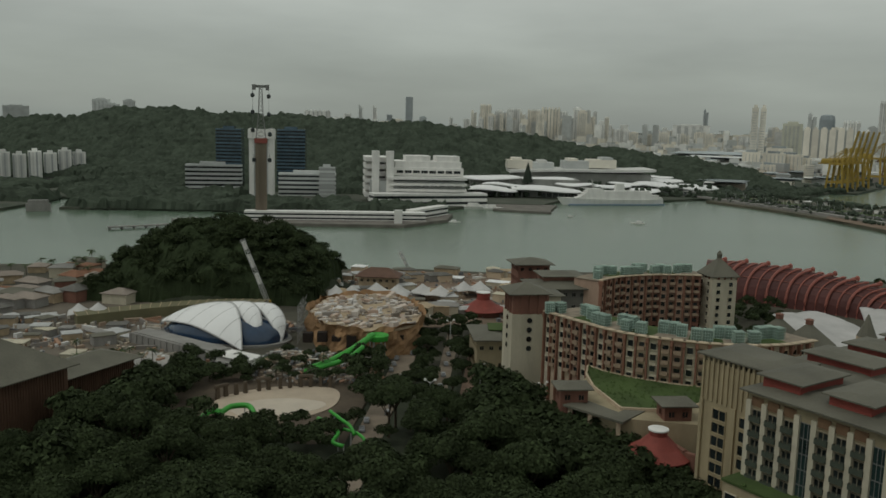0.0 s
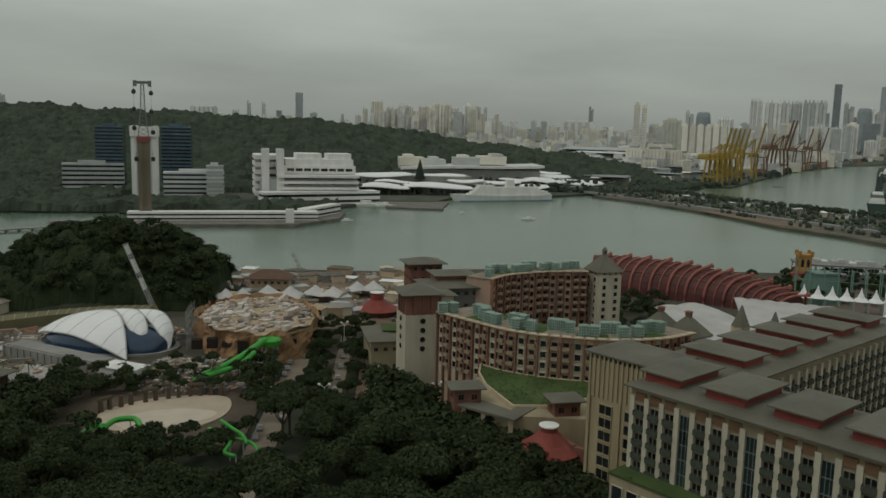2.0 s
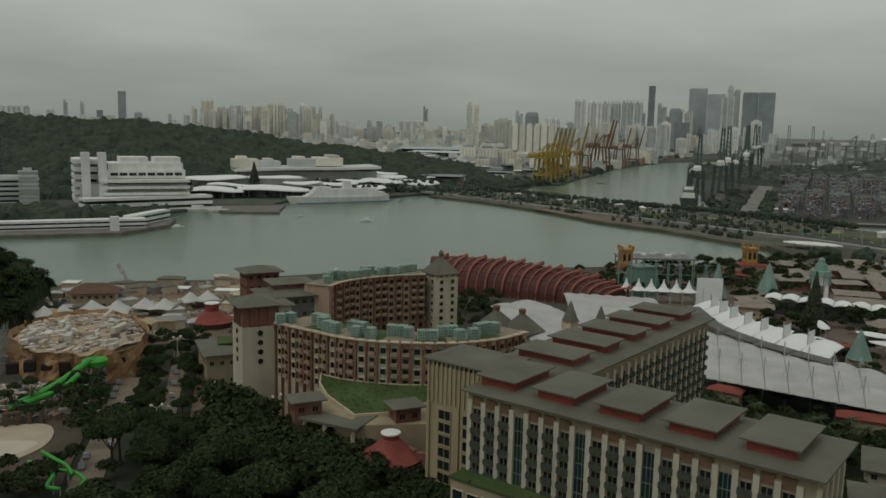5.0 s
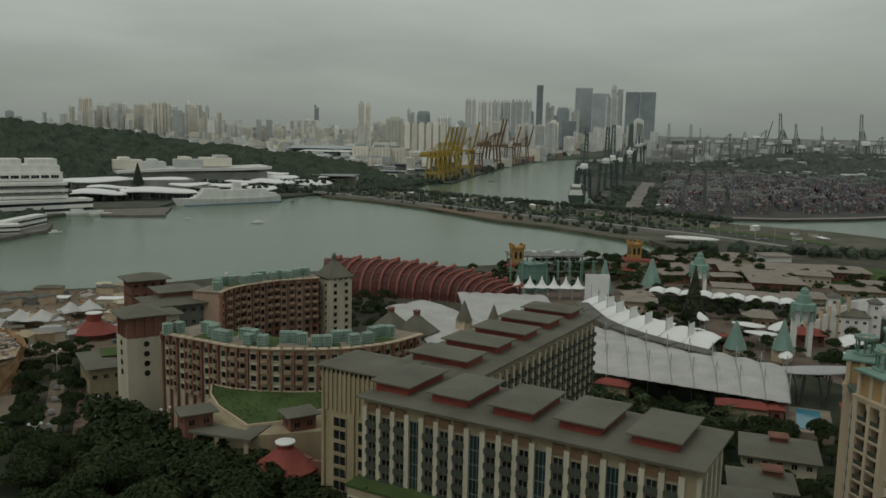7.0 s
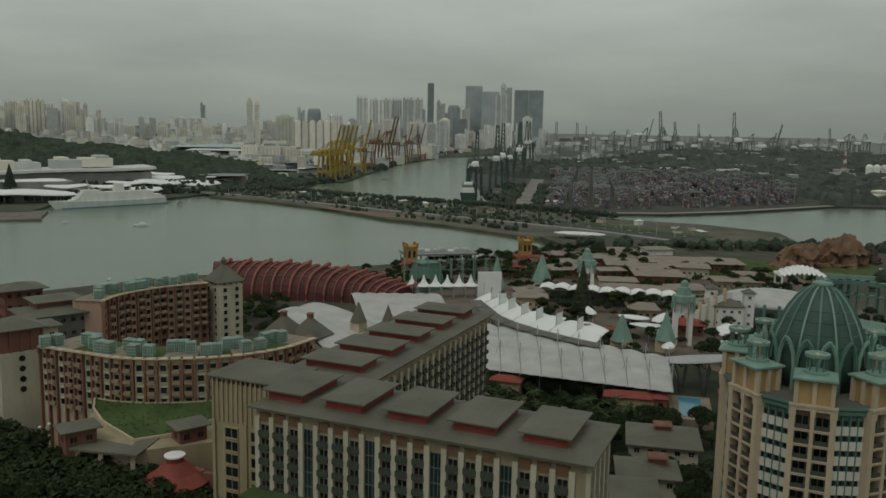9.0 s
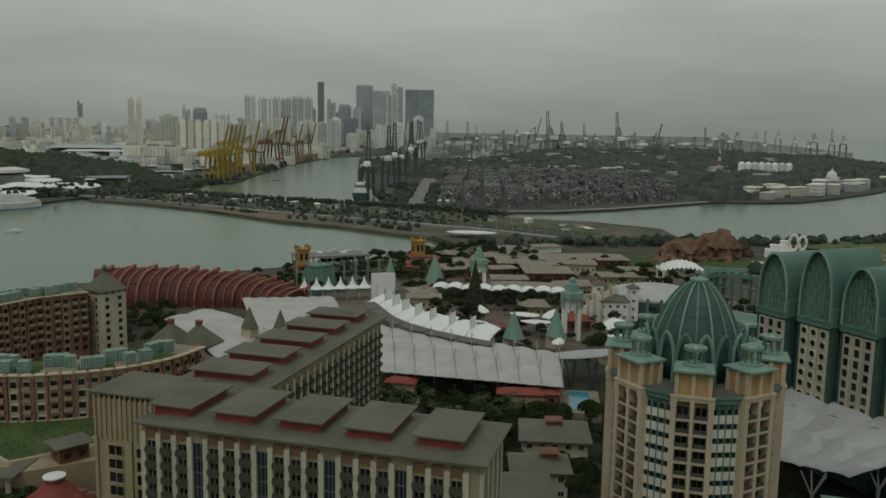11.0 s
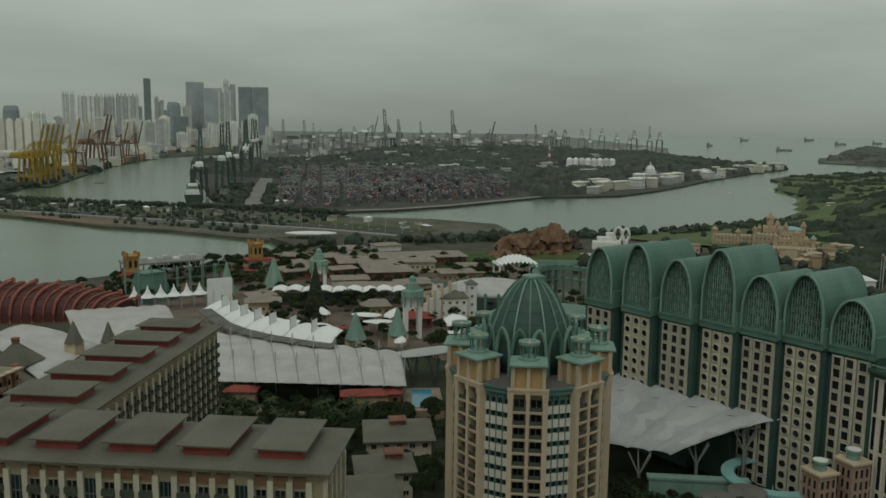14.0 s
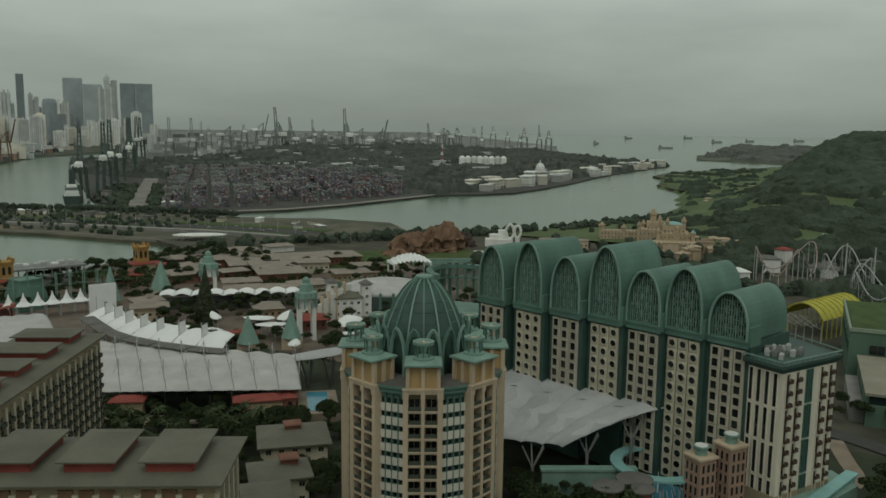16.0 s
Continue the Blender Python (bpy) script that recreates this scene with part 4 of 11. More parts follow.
def curved_hotel(name, line, z0, eave, depth, floors, label, seed):
    st = smooth_path(line, 3.5)
    h = root(name, line[0][0], line[0][1], 6, 0, label, "hotel", "wings of the ring hotel")
    inv = pose(-line[0][0], -line[0][1], -6)
    PINK = mat("pink_brown_render", (0.46, 0.325, 0.245), 0.85, 0.28, 0.35, 3, streak=True)
    # The far curve (seed 5) gets darker walls, its shade put into colour.
    walls = (CREAM, PINK, PINKCREAM) if seed == 3 else (PINK, REDWALL, mat("brown_render", (0.30, 0.205, 0.15), 0.85, 0.28, 0.35, 3, streak=True))
    wins = [shared_window("window", 1.75, 1.85, GLASSDARK, m, 0.3, 0, False) for m in walls]
    bm = bmesh.new()
    stepped(bm, [(0.27, 0.7, z0 - 6), (0.27, 0.7, eave - 8.2), (0.45, 1.0, eave - 7.4), (0.45, 1.0, eave - 6.02)], 0, 0, -0.3)
    fin = meshed("pilaster", bm, mat("red_brown_render", (0.275, 0.14, 0.095), 0.85, 0.3, 0.3, 3, streak=True))
    bal = shared_balcony("balcony", 2.3, mat("brown_balcony", (0.37, 0.275, 0.195), 0.8, 0.3, 0.5, 3))
    cage = cooling_cage()
    rr = random.Random(seed)
    for k, (x, y, rz) in enumerate(st):
        base = inv @ pose(x, y, 6, 0, 0, rz)
        pick = (0, 2, 0, 2, 1)[k % 5]
        bm = bmesh.new()
        box(bm, -1.95, 1.95, 0, depth, 0, eave - 6.02)
        wall = part("wall_bay", bm, walls[pick], h)
        wall.matrix_basis = base
        for f in range(floors):
            z = eave - 6 - 2.5 - 3.35 * f
            piece("window", wins[pick], wall, pose(0, -0.03, z))
            if pick and f < 5:
                piece("balcony", bal, wall, pose(0, -0.25, z - 1.3))
        piece("pilaster", fin, wall, pose(-1.75, 0, 0))
        bm = bmesh.new()
        stepped(bm, [(2.05, 0.7, eave - 6), (2.05, 1.0, eave - 5.75), (2.05, 1.0, eave - 5.45)], 0, 0, -0.2)
        part("cornice", bm, PINKCREAM, wall)
        bm = bmesh.new()
        box(bm, -2.45, 2.45, 0.8, depth - 0.4, eave - 6, eave - 5.85 + 0.015 * (k % 3))
        part("roof_garden", bm, GRASS if (k // 3) % 2 else mat("roof_gravel", (0.30, 0.25, 0.19), 0.9, 0.35, 0.4, 3), wall)
    for k in range(1, len(st) - 1):
        x, y, rz = st[k]
        base = pose(x, y, eave, 0, 0, rz)
        if k % 5 == 1:
            off = rr.uniform(-0.4, 0.4)
            for q in (-1.6, 1.6)[: 1 if k % 10 == 1 else 2]:
                copy_thing(cage, base @ pose(off + q, 3.2, 0.2))
        elif k % 5 == 3:
            off = rr.uniform(-0.5, 0.5)
            copy_thing(cage, base @ pose(off - 1.65, 8.6, 0.2))
            copy_thing(cage, base @ pose(off + 1.65, 8.6, 0.2))
        elif k % 5 == 4 or seed == 5:
            copy_thing(cage, base @ pose(0.2, 3.0 if k % 2 else 6.4, 0.2))
    return h


CAGE = []


def cooling_cage():
    """A mint-painted steel cage round a rooftop cooling unit."""
    if CAGE:
        return CAGE[0]
    c = root("cooling_unit", 36, 276, 40.2, 0, "mint green steel cage round a rooftop cooling unit", "cooling unit", "cooling units on the ring roof")
    w, hgt = 1.45, 3.4
    bm = bmesh.new()
    bmesh.ops.create_cube(bm, size=1.0)
    bmesh.ops.subdivide_edges(bm, edges=bm.edges[:], cuts=3, use_grid_fill=True)
    for v in bm.verts:
        v.co = (v.co.x * 2 * w, v.co.y * 2 * w, (v.co.z + 0.5) * hgt)
    bmesh.ops.wireframe(bm, faces=bm.faces[:], thickness=0.16, use_replace=True, use_even_offset=True)
    part("cage", bm, MINT, c)
    bm = bmesh.new()
    box(bm, -w + 0.2, w - 0.2, -w + 0.2, w - 0.2, 0.05, hgt - 0.25)
    # Unit repeats the cage's mint, darkened for shade inside the bars.
    part("unit", bm, mat("shaded_mint", (0.17, 0.25, 0.21), 0.7, 0.25, 0.4, 3), c)
    CAGE.append(c)
    return c


curved_hotel("ring_hotel", RING_FRONT, 8, 40.0, 15.0, 5, "terracotta and cream curved hotel with planted roof and rows of windows", 3)
curved_hotel("ring_hotel", RING_BACK, 8, 40.0, 12.0, 7, "far curve of the terracotta ring hotel with shaded windows", 5)


def square_tower(x, y, rz, w, z0, eave, rise, wall_mat, top_mat, top_h, label, rows=4, round_win=True, over=1.6, peak=False):
    t = root("hotel_tower", x, y, z0, rz, label, "tower")
    bm = bmesh.new()
    box(bm, -w / 2, w / 2, -w / 2, w / 2, 0, eave - z0 - top_h)
    part("wall", bm, wall_mat, t)
    bm = bmesh.new()
    box(bm, -w / 2 + 0.3, w / 2 - 0.3, -w / 2 + 0.3, w / 2 - 0.3, eave - z0 - top_h, eave - z0)
    part("top_storey", bm, top_mat, t, "dark red recessed top storey")
    n = 5
    for i in range(n):
        c = -w / 2 + w * i / (n - 1)
        for px, py in ((c, -w / 2), (c, w / 2), (-w / 2, c), (w / 2, c)):
            if px == -w / 2 and i in (0, n - 1) or px == w / 2 and i in (0, n - 1) and py == c:
                continue
            bm = bmesh.new()
            box(bm, px - 0.3, px + 0.3, py - 0.3, py + 0.3, eave - z0 - top_h, eave - z0)
            part("pier", bm, REDWALL, t)
    bm = bmesh.new()
    hip(bm, -w / 2, w / 2, -w / 2, w / 2, eave - z0, rise, over)
    if peak:
        box(bm, -0.8, 0.8, -0.8, 0.8, eave - z0 + rise, eave - z0 + rise + 1.6)
        lathe(bm, [(1.4, eave - z0 + rise + 1.6), (0.9, eave - z0 + rise + 2.3), (0.2, eave - z0 + rise + 3.2)], 8)
    part("roof", bm, GREYROOF, t)
    if round_win:
        bm = bmesh.new()
        lathe(bm, [(0.95, -0.15), (0.95, 0.15)], 14)
        me = meshed("round_window", bm, GLASSDARK)
    else:
        me = shared_window("window", 1.8, 1.8, GLASSDARK, wall_mat, 0.3, 0, True)
    for f in range(rows):
        z = eave - z0 - top_h - 2.2 - 3.3 * f
        for s, r in ((-90, (-w / 2 - 0.05, 0)), (0, (0, -w / 2 - 0.05))):
            for o in ((0,) if round_win else (-w / 4, w / 4)):
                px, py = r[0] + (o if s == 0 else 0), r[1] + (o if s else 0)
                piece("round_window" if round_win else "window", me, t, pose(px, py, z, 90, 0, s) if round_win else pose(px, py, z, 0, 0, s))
    return t


square_tower(29.5, 293.0, 10, 12.5, 5, 44, 3.0, CREAM, REDWALL, 7.0, "cream square tower with round windows and a grey hipped roof")
square_tower(119.5, 361.0, 12, 11.5, 4.8, 40, 7.5, CREAM, CREAM, 1.0, "cream tower with a tall grey pavilion roof", 8, False, 0.9, True)


# ---------------------------------------------------------------- small resort buildings
def house(name, x, y, rz, w, d, h, wall_mat, roof_mat, label, rise=2.0, over=1.0, z=None, storeys=1, category="building", group="", win=True, front_only=False):
    """A low building: walls, hipped roof, windows on two sides."""
    z = (mound(x, y) if z is None else z) - 0.4
    t = root(name, x, y, z, rz, label, category, group)
    bm = bmesh.new()
    box(bm, -w / 2, w / 2, -d / 2, d / 2, 0, h)
    part("wall", bm, wall_mat, t)
    bm = bmesh.new()
    hip(bm, -w / 2, w / 2, -d / 2, d / 2, h, rise, over)
    part("roof", bm, roof_mat, t)
    if win:
        me = house_window(wall_mat)
        n, m = max(1, int(w / 3.4)), max(1, int(d / 3.4))
        for s in range(storeys):
            zz = h * (s + 0.55) / storeys
            for i in range(n):
                piece("window", me, t, pose(-w / 2 + w * (i + 0.5) / n, -d / 2 - 0.02, zz))
            for i in range(m):
                piece("window", me, t, pose(-w / 2 - 0.02, -d / 2 + d * (i + 0.5) / m, zz, 0, 0, -90))
    return t


HOUSE_WINDOWS = {}


def house_window(m):
    if m.name not in HOUSE_WINDOWS:
        HOUSE_WINDOWS[m.name] = shared_window("window", 1.5, 1.5, GLASSDARK, m, 0.2, 1, True)
    return HOUSE_WINDOWS[m.name]


def cone_spire(x, y, r, h, z0, label, base=2.5, mt=None):
    t = root("spire", x, y, z0 - 0.3, 20, label, "spire", "green copper spires")
    bm = bmesh.new()
    box(bm, -r * 0.7, r * 0.7, -r * 0.7, r * 0.7, 0, base)
    part("base_wall", bm, PINKCREAM, t)
    bm = bmesh.new()
    lathe(bm, [(r, base), (r * 0.86, base + h * 0.12), (r * 0.45, base + h * 0.55), (r * 0.12, base + h * 0.93), (0.06, base + h)], 8)
    part("spire_roof", bm, mt or COPPERPALE, t)
    return t


# garden podium in front of the ring hotel
bm = bmesh.new()
prism(bm, [(35, 230), (39, 221), (46, 213), (66, 209), (86, 220), (106, 238), (99.5, 241), (80, 240), (60, 247.5), (51, 254), (46.5, 260), (44, 248)], 5.0, 26.6)
thing("podium", bm, TAN, "cream podium in front of the ring hotel", "podium")
bm = bmesh.new()
grid = [(44.5, 250), (44.5, 238), (48.5, 219), (62.5, 218), (71, 224), (86, 237.5), (77, 239), (68, 242), (59, 246.5), (51, 253), (46.5, 259)]
prism(bm, grid, 26.6, 27.2)
thing("roof_garden", bm, GRASS, "bright green lawn roof on the podium", "lawn")
verts, faces = [], []
rr = random.Random(8)
for _ in range(900):
    x, y = rr.uniform(38, 94), rr.uniform(212, 262)
    if inside(x, y, grid):
        s, o = rr.uniform(0.2, 0.6), len(verts)
        for k in range(5):
            verts.append((x + s * math.cos(1.257 * k), y + s * math.sin(1.257 * k), 27.2))
        verts.append((x + rr.uniform(-0.1, 0.1), y, 27.2 + s * rr.uniform(0.8, 1.5)))
        faces += [(o + k, o + (k + 1) % 5, o + 5) for k in range(5)]
me = bpy.data.meshes.new("shrubs")
me.from_pydata(verts, [], faces)
me.materials.append(GRASS)
tagged(new("shrubs", me), "low green shrubs and tufts on the lawn roof", "shrubs", "", "stuff")
bm = bmesh.new()
for (xa, ya), (xb, yb) in zip(grid, grid[1:] + grid[:1]):
    box(bm, 0, math.hypot(xb - xa, yb - ya), -0.25, 0.25, 0, 0.9, m=pose(xa, ya, 26.6, 0, 0, math.degrees(math.atan2(yb - ya, xb - xa))))
thing("lawn_kerb", bm, PINKCREAM, "low cream parapet round the lawn roof", "parapet")
house("pavilion", 36.5, 226.5, 5, 7.6, 6.0, 25.0, REDWALL, GREYROOF, "small terracotta pavilion with grey hipped roof beside the lawn", 0.8, 1.3, 6.0, 5)
house("pavilion", 61.5, 214.5, 5, 7.2, 6.0, 25.0, REDWALL, GREYROOF, "small terracotta pavilion with grey hipped roof on the podium", 0.8, 1.3, 6.0, 5)
bm = bmesh.new()
prism(bm, [(33.5, 222), (47, 209), (59, 223), (55, 225.5), (47.5, 216.5), (40.5, 226)], 26.3, 26.9)
walkway = root("covered_walkway", 46, 218, 6, 0, "grey roofed walkway bending round the lawn", "walkway")
ob = part("roof", bm, GREYROOF, walkway)
ob.matrix_basis = pose(-46, -218, -6)
for px, py in ((35.5, 222), (40, 217), (46.5, 211.5), (51, 216), (55, 221)):
    bm = bmesh.new()
    box(bm, px - 46.5, px - 45.5, py - 218.5, py - 217.5, -1, 20.4)
    part("post", bm, PINKCREAM, walkway)


def drum_house(x, y, r, top, roof_z, rr_, label):
    t = root("drum_house", x, y, mound(x, y) - 0.5, 0, label, "building", "red round-houses")
    z0 = mound(x, y) - 0.5
    bm = bmesh.new()
    lathe(bm, [(rr_ * 0.82, 0), (rr_ * 0.82, roof_z - z0 - 4.0)], 20)
    part("wall", bm, REDWALL, t)
    bm = bmesh.new()
    lathe(bm, [(rr_, roof_z - z0 - 4.2), (rr_, roof_z - z0 - 3.9), (rr_ * 0.6, roof_z - z0 - 1.9), (r * 1.05, roof_z - z0 + 0.8)], 28)
    part("skirt_roof", bm, REDROOF, t, "low red conical roof")
    bm = bmesh.new()
    lathe(bm, [(r, roof_z - z0), (r, top - z0)], 24)
    part("drum", bm, REDROOF, t)
    bm = bmesh.new()
    lathe(bm, [(r + 0.35, top - z0 - 0.1), (r + 0.35, top - z0 + 0.25), (r * 0.6, top - z0 + 0.4)], 24)
    part("drum_cap", bm, WHITE, t, "round white cap")
    return t


drum_house(54.6, 203.0, 2.2, 27.4, 25.2, 8.4, "red round house with a white-capped drum among trees")
drum_house(21.5, 428, 3.4, 16.5, 12.0, 12.0, "distant red round house with a white-capped drum")
bm = bmesh.new()
for k in range(6):
    a = math.radians(200 + 26 * k)
    box(bm, -2.6, 2.6, -0.6, 0.6, 6, 23.5 - k * 0.4, m=pose(68 + 9 * math.cos(a), 205 + 9 * math.sin(a), 0, 0, 0, math.degrees(a) + 90))
thing("curved_wall", bm, REDWALL, "curved terracotta garden wall beside the round house", "wall")
# low hotel entrance with planted roof
house("porte_cochere", 20.5, 331, 5, 15, 24, 13.5, TAN, GREYROOF, "low tan drop-off building with a grey roof", 0.9, 1.4, 6.0, 2)
bm = bmesh.new()
box(bm, 19, 27, 329, 341, 20.6, 21.0)
thing("roof_planting", bm, GRASS, "square of green planting on a grey roof", "lawn")
# pavilions of the ring hotel, behind the round-windowed tower
house("hotel_pavilion", 41.5, 394, 10, 15, 13, 33, REDWALL, GREYROOF, "terracotta hotel pavilion with an oversailing grey roof", 2.2, 2.2, 5.5, 7, group="hotel pavilions")
house("hotel_pavilion", 49.5, 352, 8, 25, 20, 30.5, DARKROOF, GREYROOF, "wide hotel hall with a grey hipped roof", 2.4, 1.8, 5.5, 6, group="hotel pavilions")
house("hotel_pavilion", 50, 356, 8, 16, 13, 34.4, REDWALL, GREYROOF, "upper tier of the hotel hall with a flat grey roof", 1.2, 1.6, 5.5, 6, group="hotel pavilions", win=False)
house("hotel_pavilion", 38.5, 306, 10, 8, 10, 35.6, CREAM, GREYROOF, "cream hotel stair tower with a grey roof", 1.2, 1.4, 5.5, 6, group="hotel pavilions")
# grey pyramid roofs between the ring and the tents
for px, py, hh in ((118, 292, 21.0), (127, 286, 20.0), (141, 345, 16.6), (151, 339, 15.8)):
    t = house("pyramid_house", px, py, 30, 12, 12, hh - 4.5, CREAM, GREYROOF, "cream house with a steep grey pyramid roof and lantern", 8.5, 1.6, 5.2, 3, group="pyramid-roofed houses")
    bm = bmesh.new()
    box(bm, -1.1, 1.1, -1.1, 1.1, hh + 3.6, hh + 5.4)
    box(bm, -1.5, 1.5, -1.5, 1.5, hh + 5.4, hh + 5.8, taper=0.5)
    part("lantern", bm, REDWALL, t)


# ---------------------------------------------------------------- red ribbed vault
def red_vault():
    path = [(158, 497), (178, 489), (205, 474), (228, 453), (240, 436), (247, 420)]
    st = smooth_path(path, 6.0)
    t = root("ribbed_hall", 205, 478, 4.6, 0, "long hull-shaped hall with a dull red ribbed vault", "hall")
    n = len(st)
    bm = bmesh.new()
    rows = []
    for i, (x, y, rz) in enumerate(st):
        u = i / (n - 1)
        hgt = 21.0 * (1 - 0.42 * u ** 2.2)
        half = 17.0 * (1 - 0.35 * u ** 2)
        m = pose(x - 205, y - 478, 0, 0, 0, rz)
        arc = [(m @ Vector((0, -half * math.cos(a), 0.2 + hgt * math.sin(a) ** 0.75))) for a in [math.pi * k / 16 for k in range(17)]]
        rows.append([bm.verts.new(c) for c in arc])
        stout = i % 2 == 0
        lift = 0.9 if stout else 0.4
        sweep = [(m @ Vector((10.0 * (1 - abs(math.cos(a))) ** 1.2, -(half + lift) * math.cos(a), 0.2 + (hgt + lift) * math.sin(a) ** 0.75))) for a in [math.pi * k / 20 for k in range(21)]]
        rib = bmesh.new()
        tube(rib, sweep, 0.8 if stout else 0.45, 6)
        part("rib" if stout else "thin_rib", rib, REDSTEEL, t)
        if stout:
            rib = bmesh.new()
            top = sweep[10]
            lathe(rib, [(1.3, -0.6), (1.3, 1.2), (0.4, 2.0)], 8, top.x, top.y)
            bmesh.ops.translate(rib, verts=rib.verts, vec=(0, 0, top.z))
            part("rib_head", rib, REDSTEEL, t)
    for p, q in zip(rows, rows[1:]):
        for k in range(16):
            bm.faces.new((p[k], p[k + 1], q[k + 1], q[k]))
    bm.faces.new(rows[0])
    bm.faces.new(rows[-1][::-1])
    part("vault_skin", bm, REDSKIN, t)
    bm = bmesh.new()
    for k in range(n - 1):
        for a in (0.22, 0.36, 0.5, 0.64, 0.78):
            p, q = rows_co(st, k, a, n), rows_co(st, k + 1, a, n)
            beam(bm, p, q, 0.2, 4)
    part("purlin", bm, REDSTEEL, t)


def rows_co(st, i, a, n):
    x, y, rz = st[i]
    u = i / (n - 1)
    hgt, half = 21.0 * (1 - 0.42 * u ** 2.2) + 0.5, 17.0 * (1 - 0.35 * u ** 2) + 0.4
    return pose(x - 205, y - 478, 0, 0, 0, rz) @ Vector((0, -half * math.cos(math.pi * a), 0.2 + hgt * math.sin(math.pi * a) ** 0.75))


red_vault()


# ---------------------------------------------------------------- membrane roofs
def quad(p00, p10, p11, p01):
    """Bilinear patch of four plan corners with heights."""
    def fn(u, v):
        return tuple((a * (1 - u) + b * u) * (1 - v) + (d * (1 - u) + c * u) * v for a, b, c, d in zip(p00, p10, p11, p01))
    return fn


def membrane(name, corners, nu, nv, waves, amp, material, label, posts=6, cat="tent", edge_wave=0.0, ribs=True):
    base = quad(*corners)
    cx = sum(c[0] for c in corners) / 4
    cy = sum(c[1] for c in corners) / 4
    t = root(name, cx, cy, 5.0, 0, label, cat)

    def fn(u, v):
        x, y, z = base(u, v)
        z += amp * abs(math.sin(math.pi * waves * u)) ** 0.7 + 1.6 * math.sin(math.pi * v) + 0.22 * abs(math.sin(math.pi * 5 * v))
        if edge_wave:
            s = edge_wave * math.sin(math.pi * waves * u) ** 2 * (v - 0.5) * 2
            x2, y2, _ = base(u, 1.0)
            x1, y1, _ = base(u, 0.0)
            d = math.hypot(x2 - x1, y2 - y1)
            x, y = x + s * (x2 - x1) / d, y + s * (y2 - y1) / d
        return (x - cx, y - cy, z - 5.0)
    bm = bmesh.new()
    grid_sheet(bm, fn, nu, nv, 0, 0.12)
    part("membrane", bm, material, t, "", True)
    if ribs:
        for k in range(waves + 1):
            bm = bmesh.new()
            u = min(0.999, max(0.001, k / waves))
            pts = [Vector(fn(u, j / 12)) + Vector((0, 0, 0.1)) for j in range(13)]
            for a, b in zip(pts, pts[1:]):
                beam(bm, a, b, 0.15, 4)
            part("seam", bm, STEEL, t)
            for j in (3, 9):
                bm = bmesh.new()
                p = pts[j]
                beam(bm, (p[0], p[1], -0.5), (p[0], p[1], p[2] + 6.5), 0.2, 6)
                for dx, dy in ((2.6, 0), (-2.6, 0), (0, 2.6), (0, -2.6)):
                    beam(bm, (p[0], p[1], p[2] + 6.0), (p[0] + dx, p[1] + dy, p[2] + 0.6), 0.04, 3)
                part("mast", bm, PALESTEEL, t, "slim mast with stays")
    return t


membrane("festival_canopy", [(188, 260, 15.5), (231, 201, 15.5), (262, 232, 16.5), (231, 322, 16.0)], 108, 40, 9, 0.55, MEMBRANE, "wide white membrane roof over a walk, in gentle waves", edge_wave=1.6)
membrane("tent_roof", [(150, 318, 13), (192, 350, 13), (182, 398, 17), (152, 380, 19)], 20, 12, 2, 0.8, MEMBRANE, "large white stretched tent roof", ribs=False)
membrane("tent_roof", [(184, 352, 11), (246, 372, 11), (258, 400, 14), (214, 424, 14.5)], 42, 12, 7, 0.35, MEMBRANE, "low domed white membrane roof with seams", edge_wave=1.0, ribs=False)
# canopy between the domed tower and the arched hotel
ARRIVAL = membrane("arrival_canopy", [(212, 122, 20.5), (221, 93, 20.0), (247.5, 66, 30.5), (256, 143, 30.0)], 50, 20, 5, 0.9, MEMBRANEGREY, "big grey-white membrane canopy in front of the arched hotel", edge_wave=1.0, ribs=False)
base = quad((212, 122, 20.5), (221, 93, 20.0), (247.5, 66, 30.5), (256, 143, 30.0))
for k in range(5):
    # a bright lens-shaped band lies over each wave of the canopy
    for s, j0, j1 in ((0.0, 0.04, 0.36), (0.03, 0.34, 0.68), (0.0, 0.64, 0.97)):
        bm = bmesh.new()

        def band(u, v):
            w = (k + 0.25 + s * 4 + 0.5 * u + 0.28 * math.sin(math.pi * v)) / 5
            x, y, z = base(min(1.0, w), j0 + (j1 - j0) * v)
            wave = 0.9 * abs(math.sin(math.pi * 5 * w)) ** 0.7 + 1.6 * math.sin(math.pi * (j0 + (j1 - j0) * v))
            return (x - 234, y - 106, z - 5.0 + wave + 0.12 + 0.35 * math.sin(math.pi * u))
        grid_sheet(bm, band, 6, 8)
        part("membrane_band", bm, mat("pale_membrane_band", (0.46, 0.46, 0.46), 0.5, 0.2, 0.08, 0.8), ARRIVAL, "", True)
for px, py, pz in ((216, 100, 20), (228, 88, 22.5), (238, 78, 26), (214, 118, 20)):
    t = root("canopy_column", px, py, mound(px, py) - 0.3, 0, "branched steel column under the arrival canopy", "column", "canopy columns")
    z0 = mound(px, py) - 0.3
    bm = bmesh.new()
    beam(bm, (0, 0, 0), (0, 0, pz - z0 - 6), 0.5, 8)
    for dx, dy in ((3, 2), (3, -2), (-1, 3), (1, -3)):
        beam(bm, (0, 0, pz - z0 - 6.2), (dx, dy, pz - z0 + 0.2), 0.25, 6)
    part("stem", bm, STEEL, t)


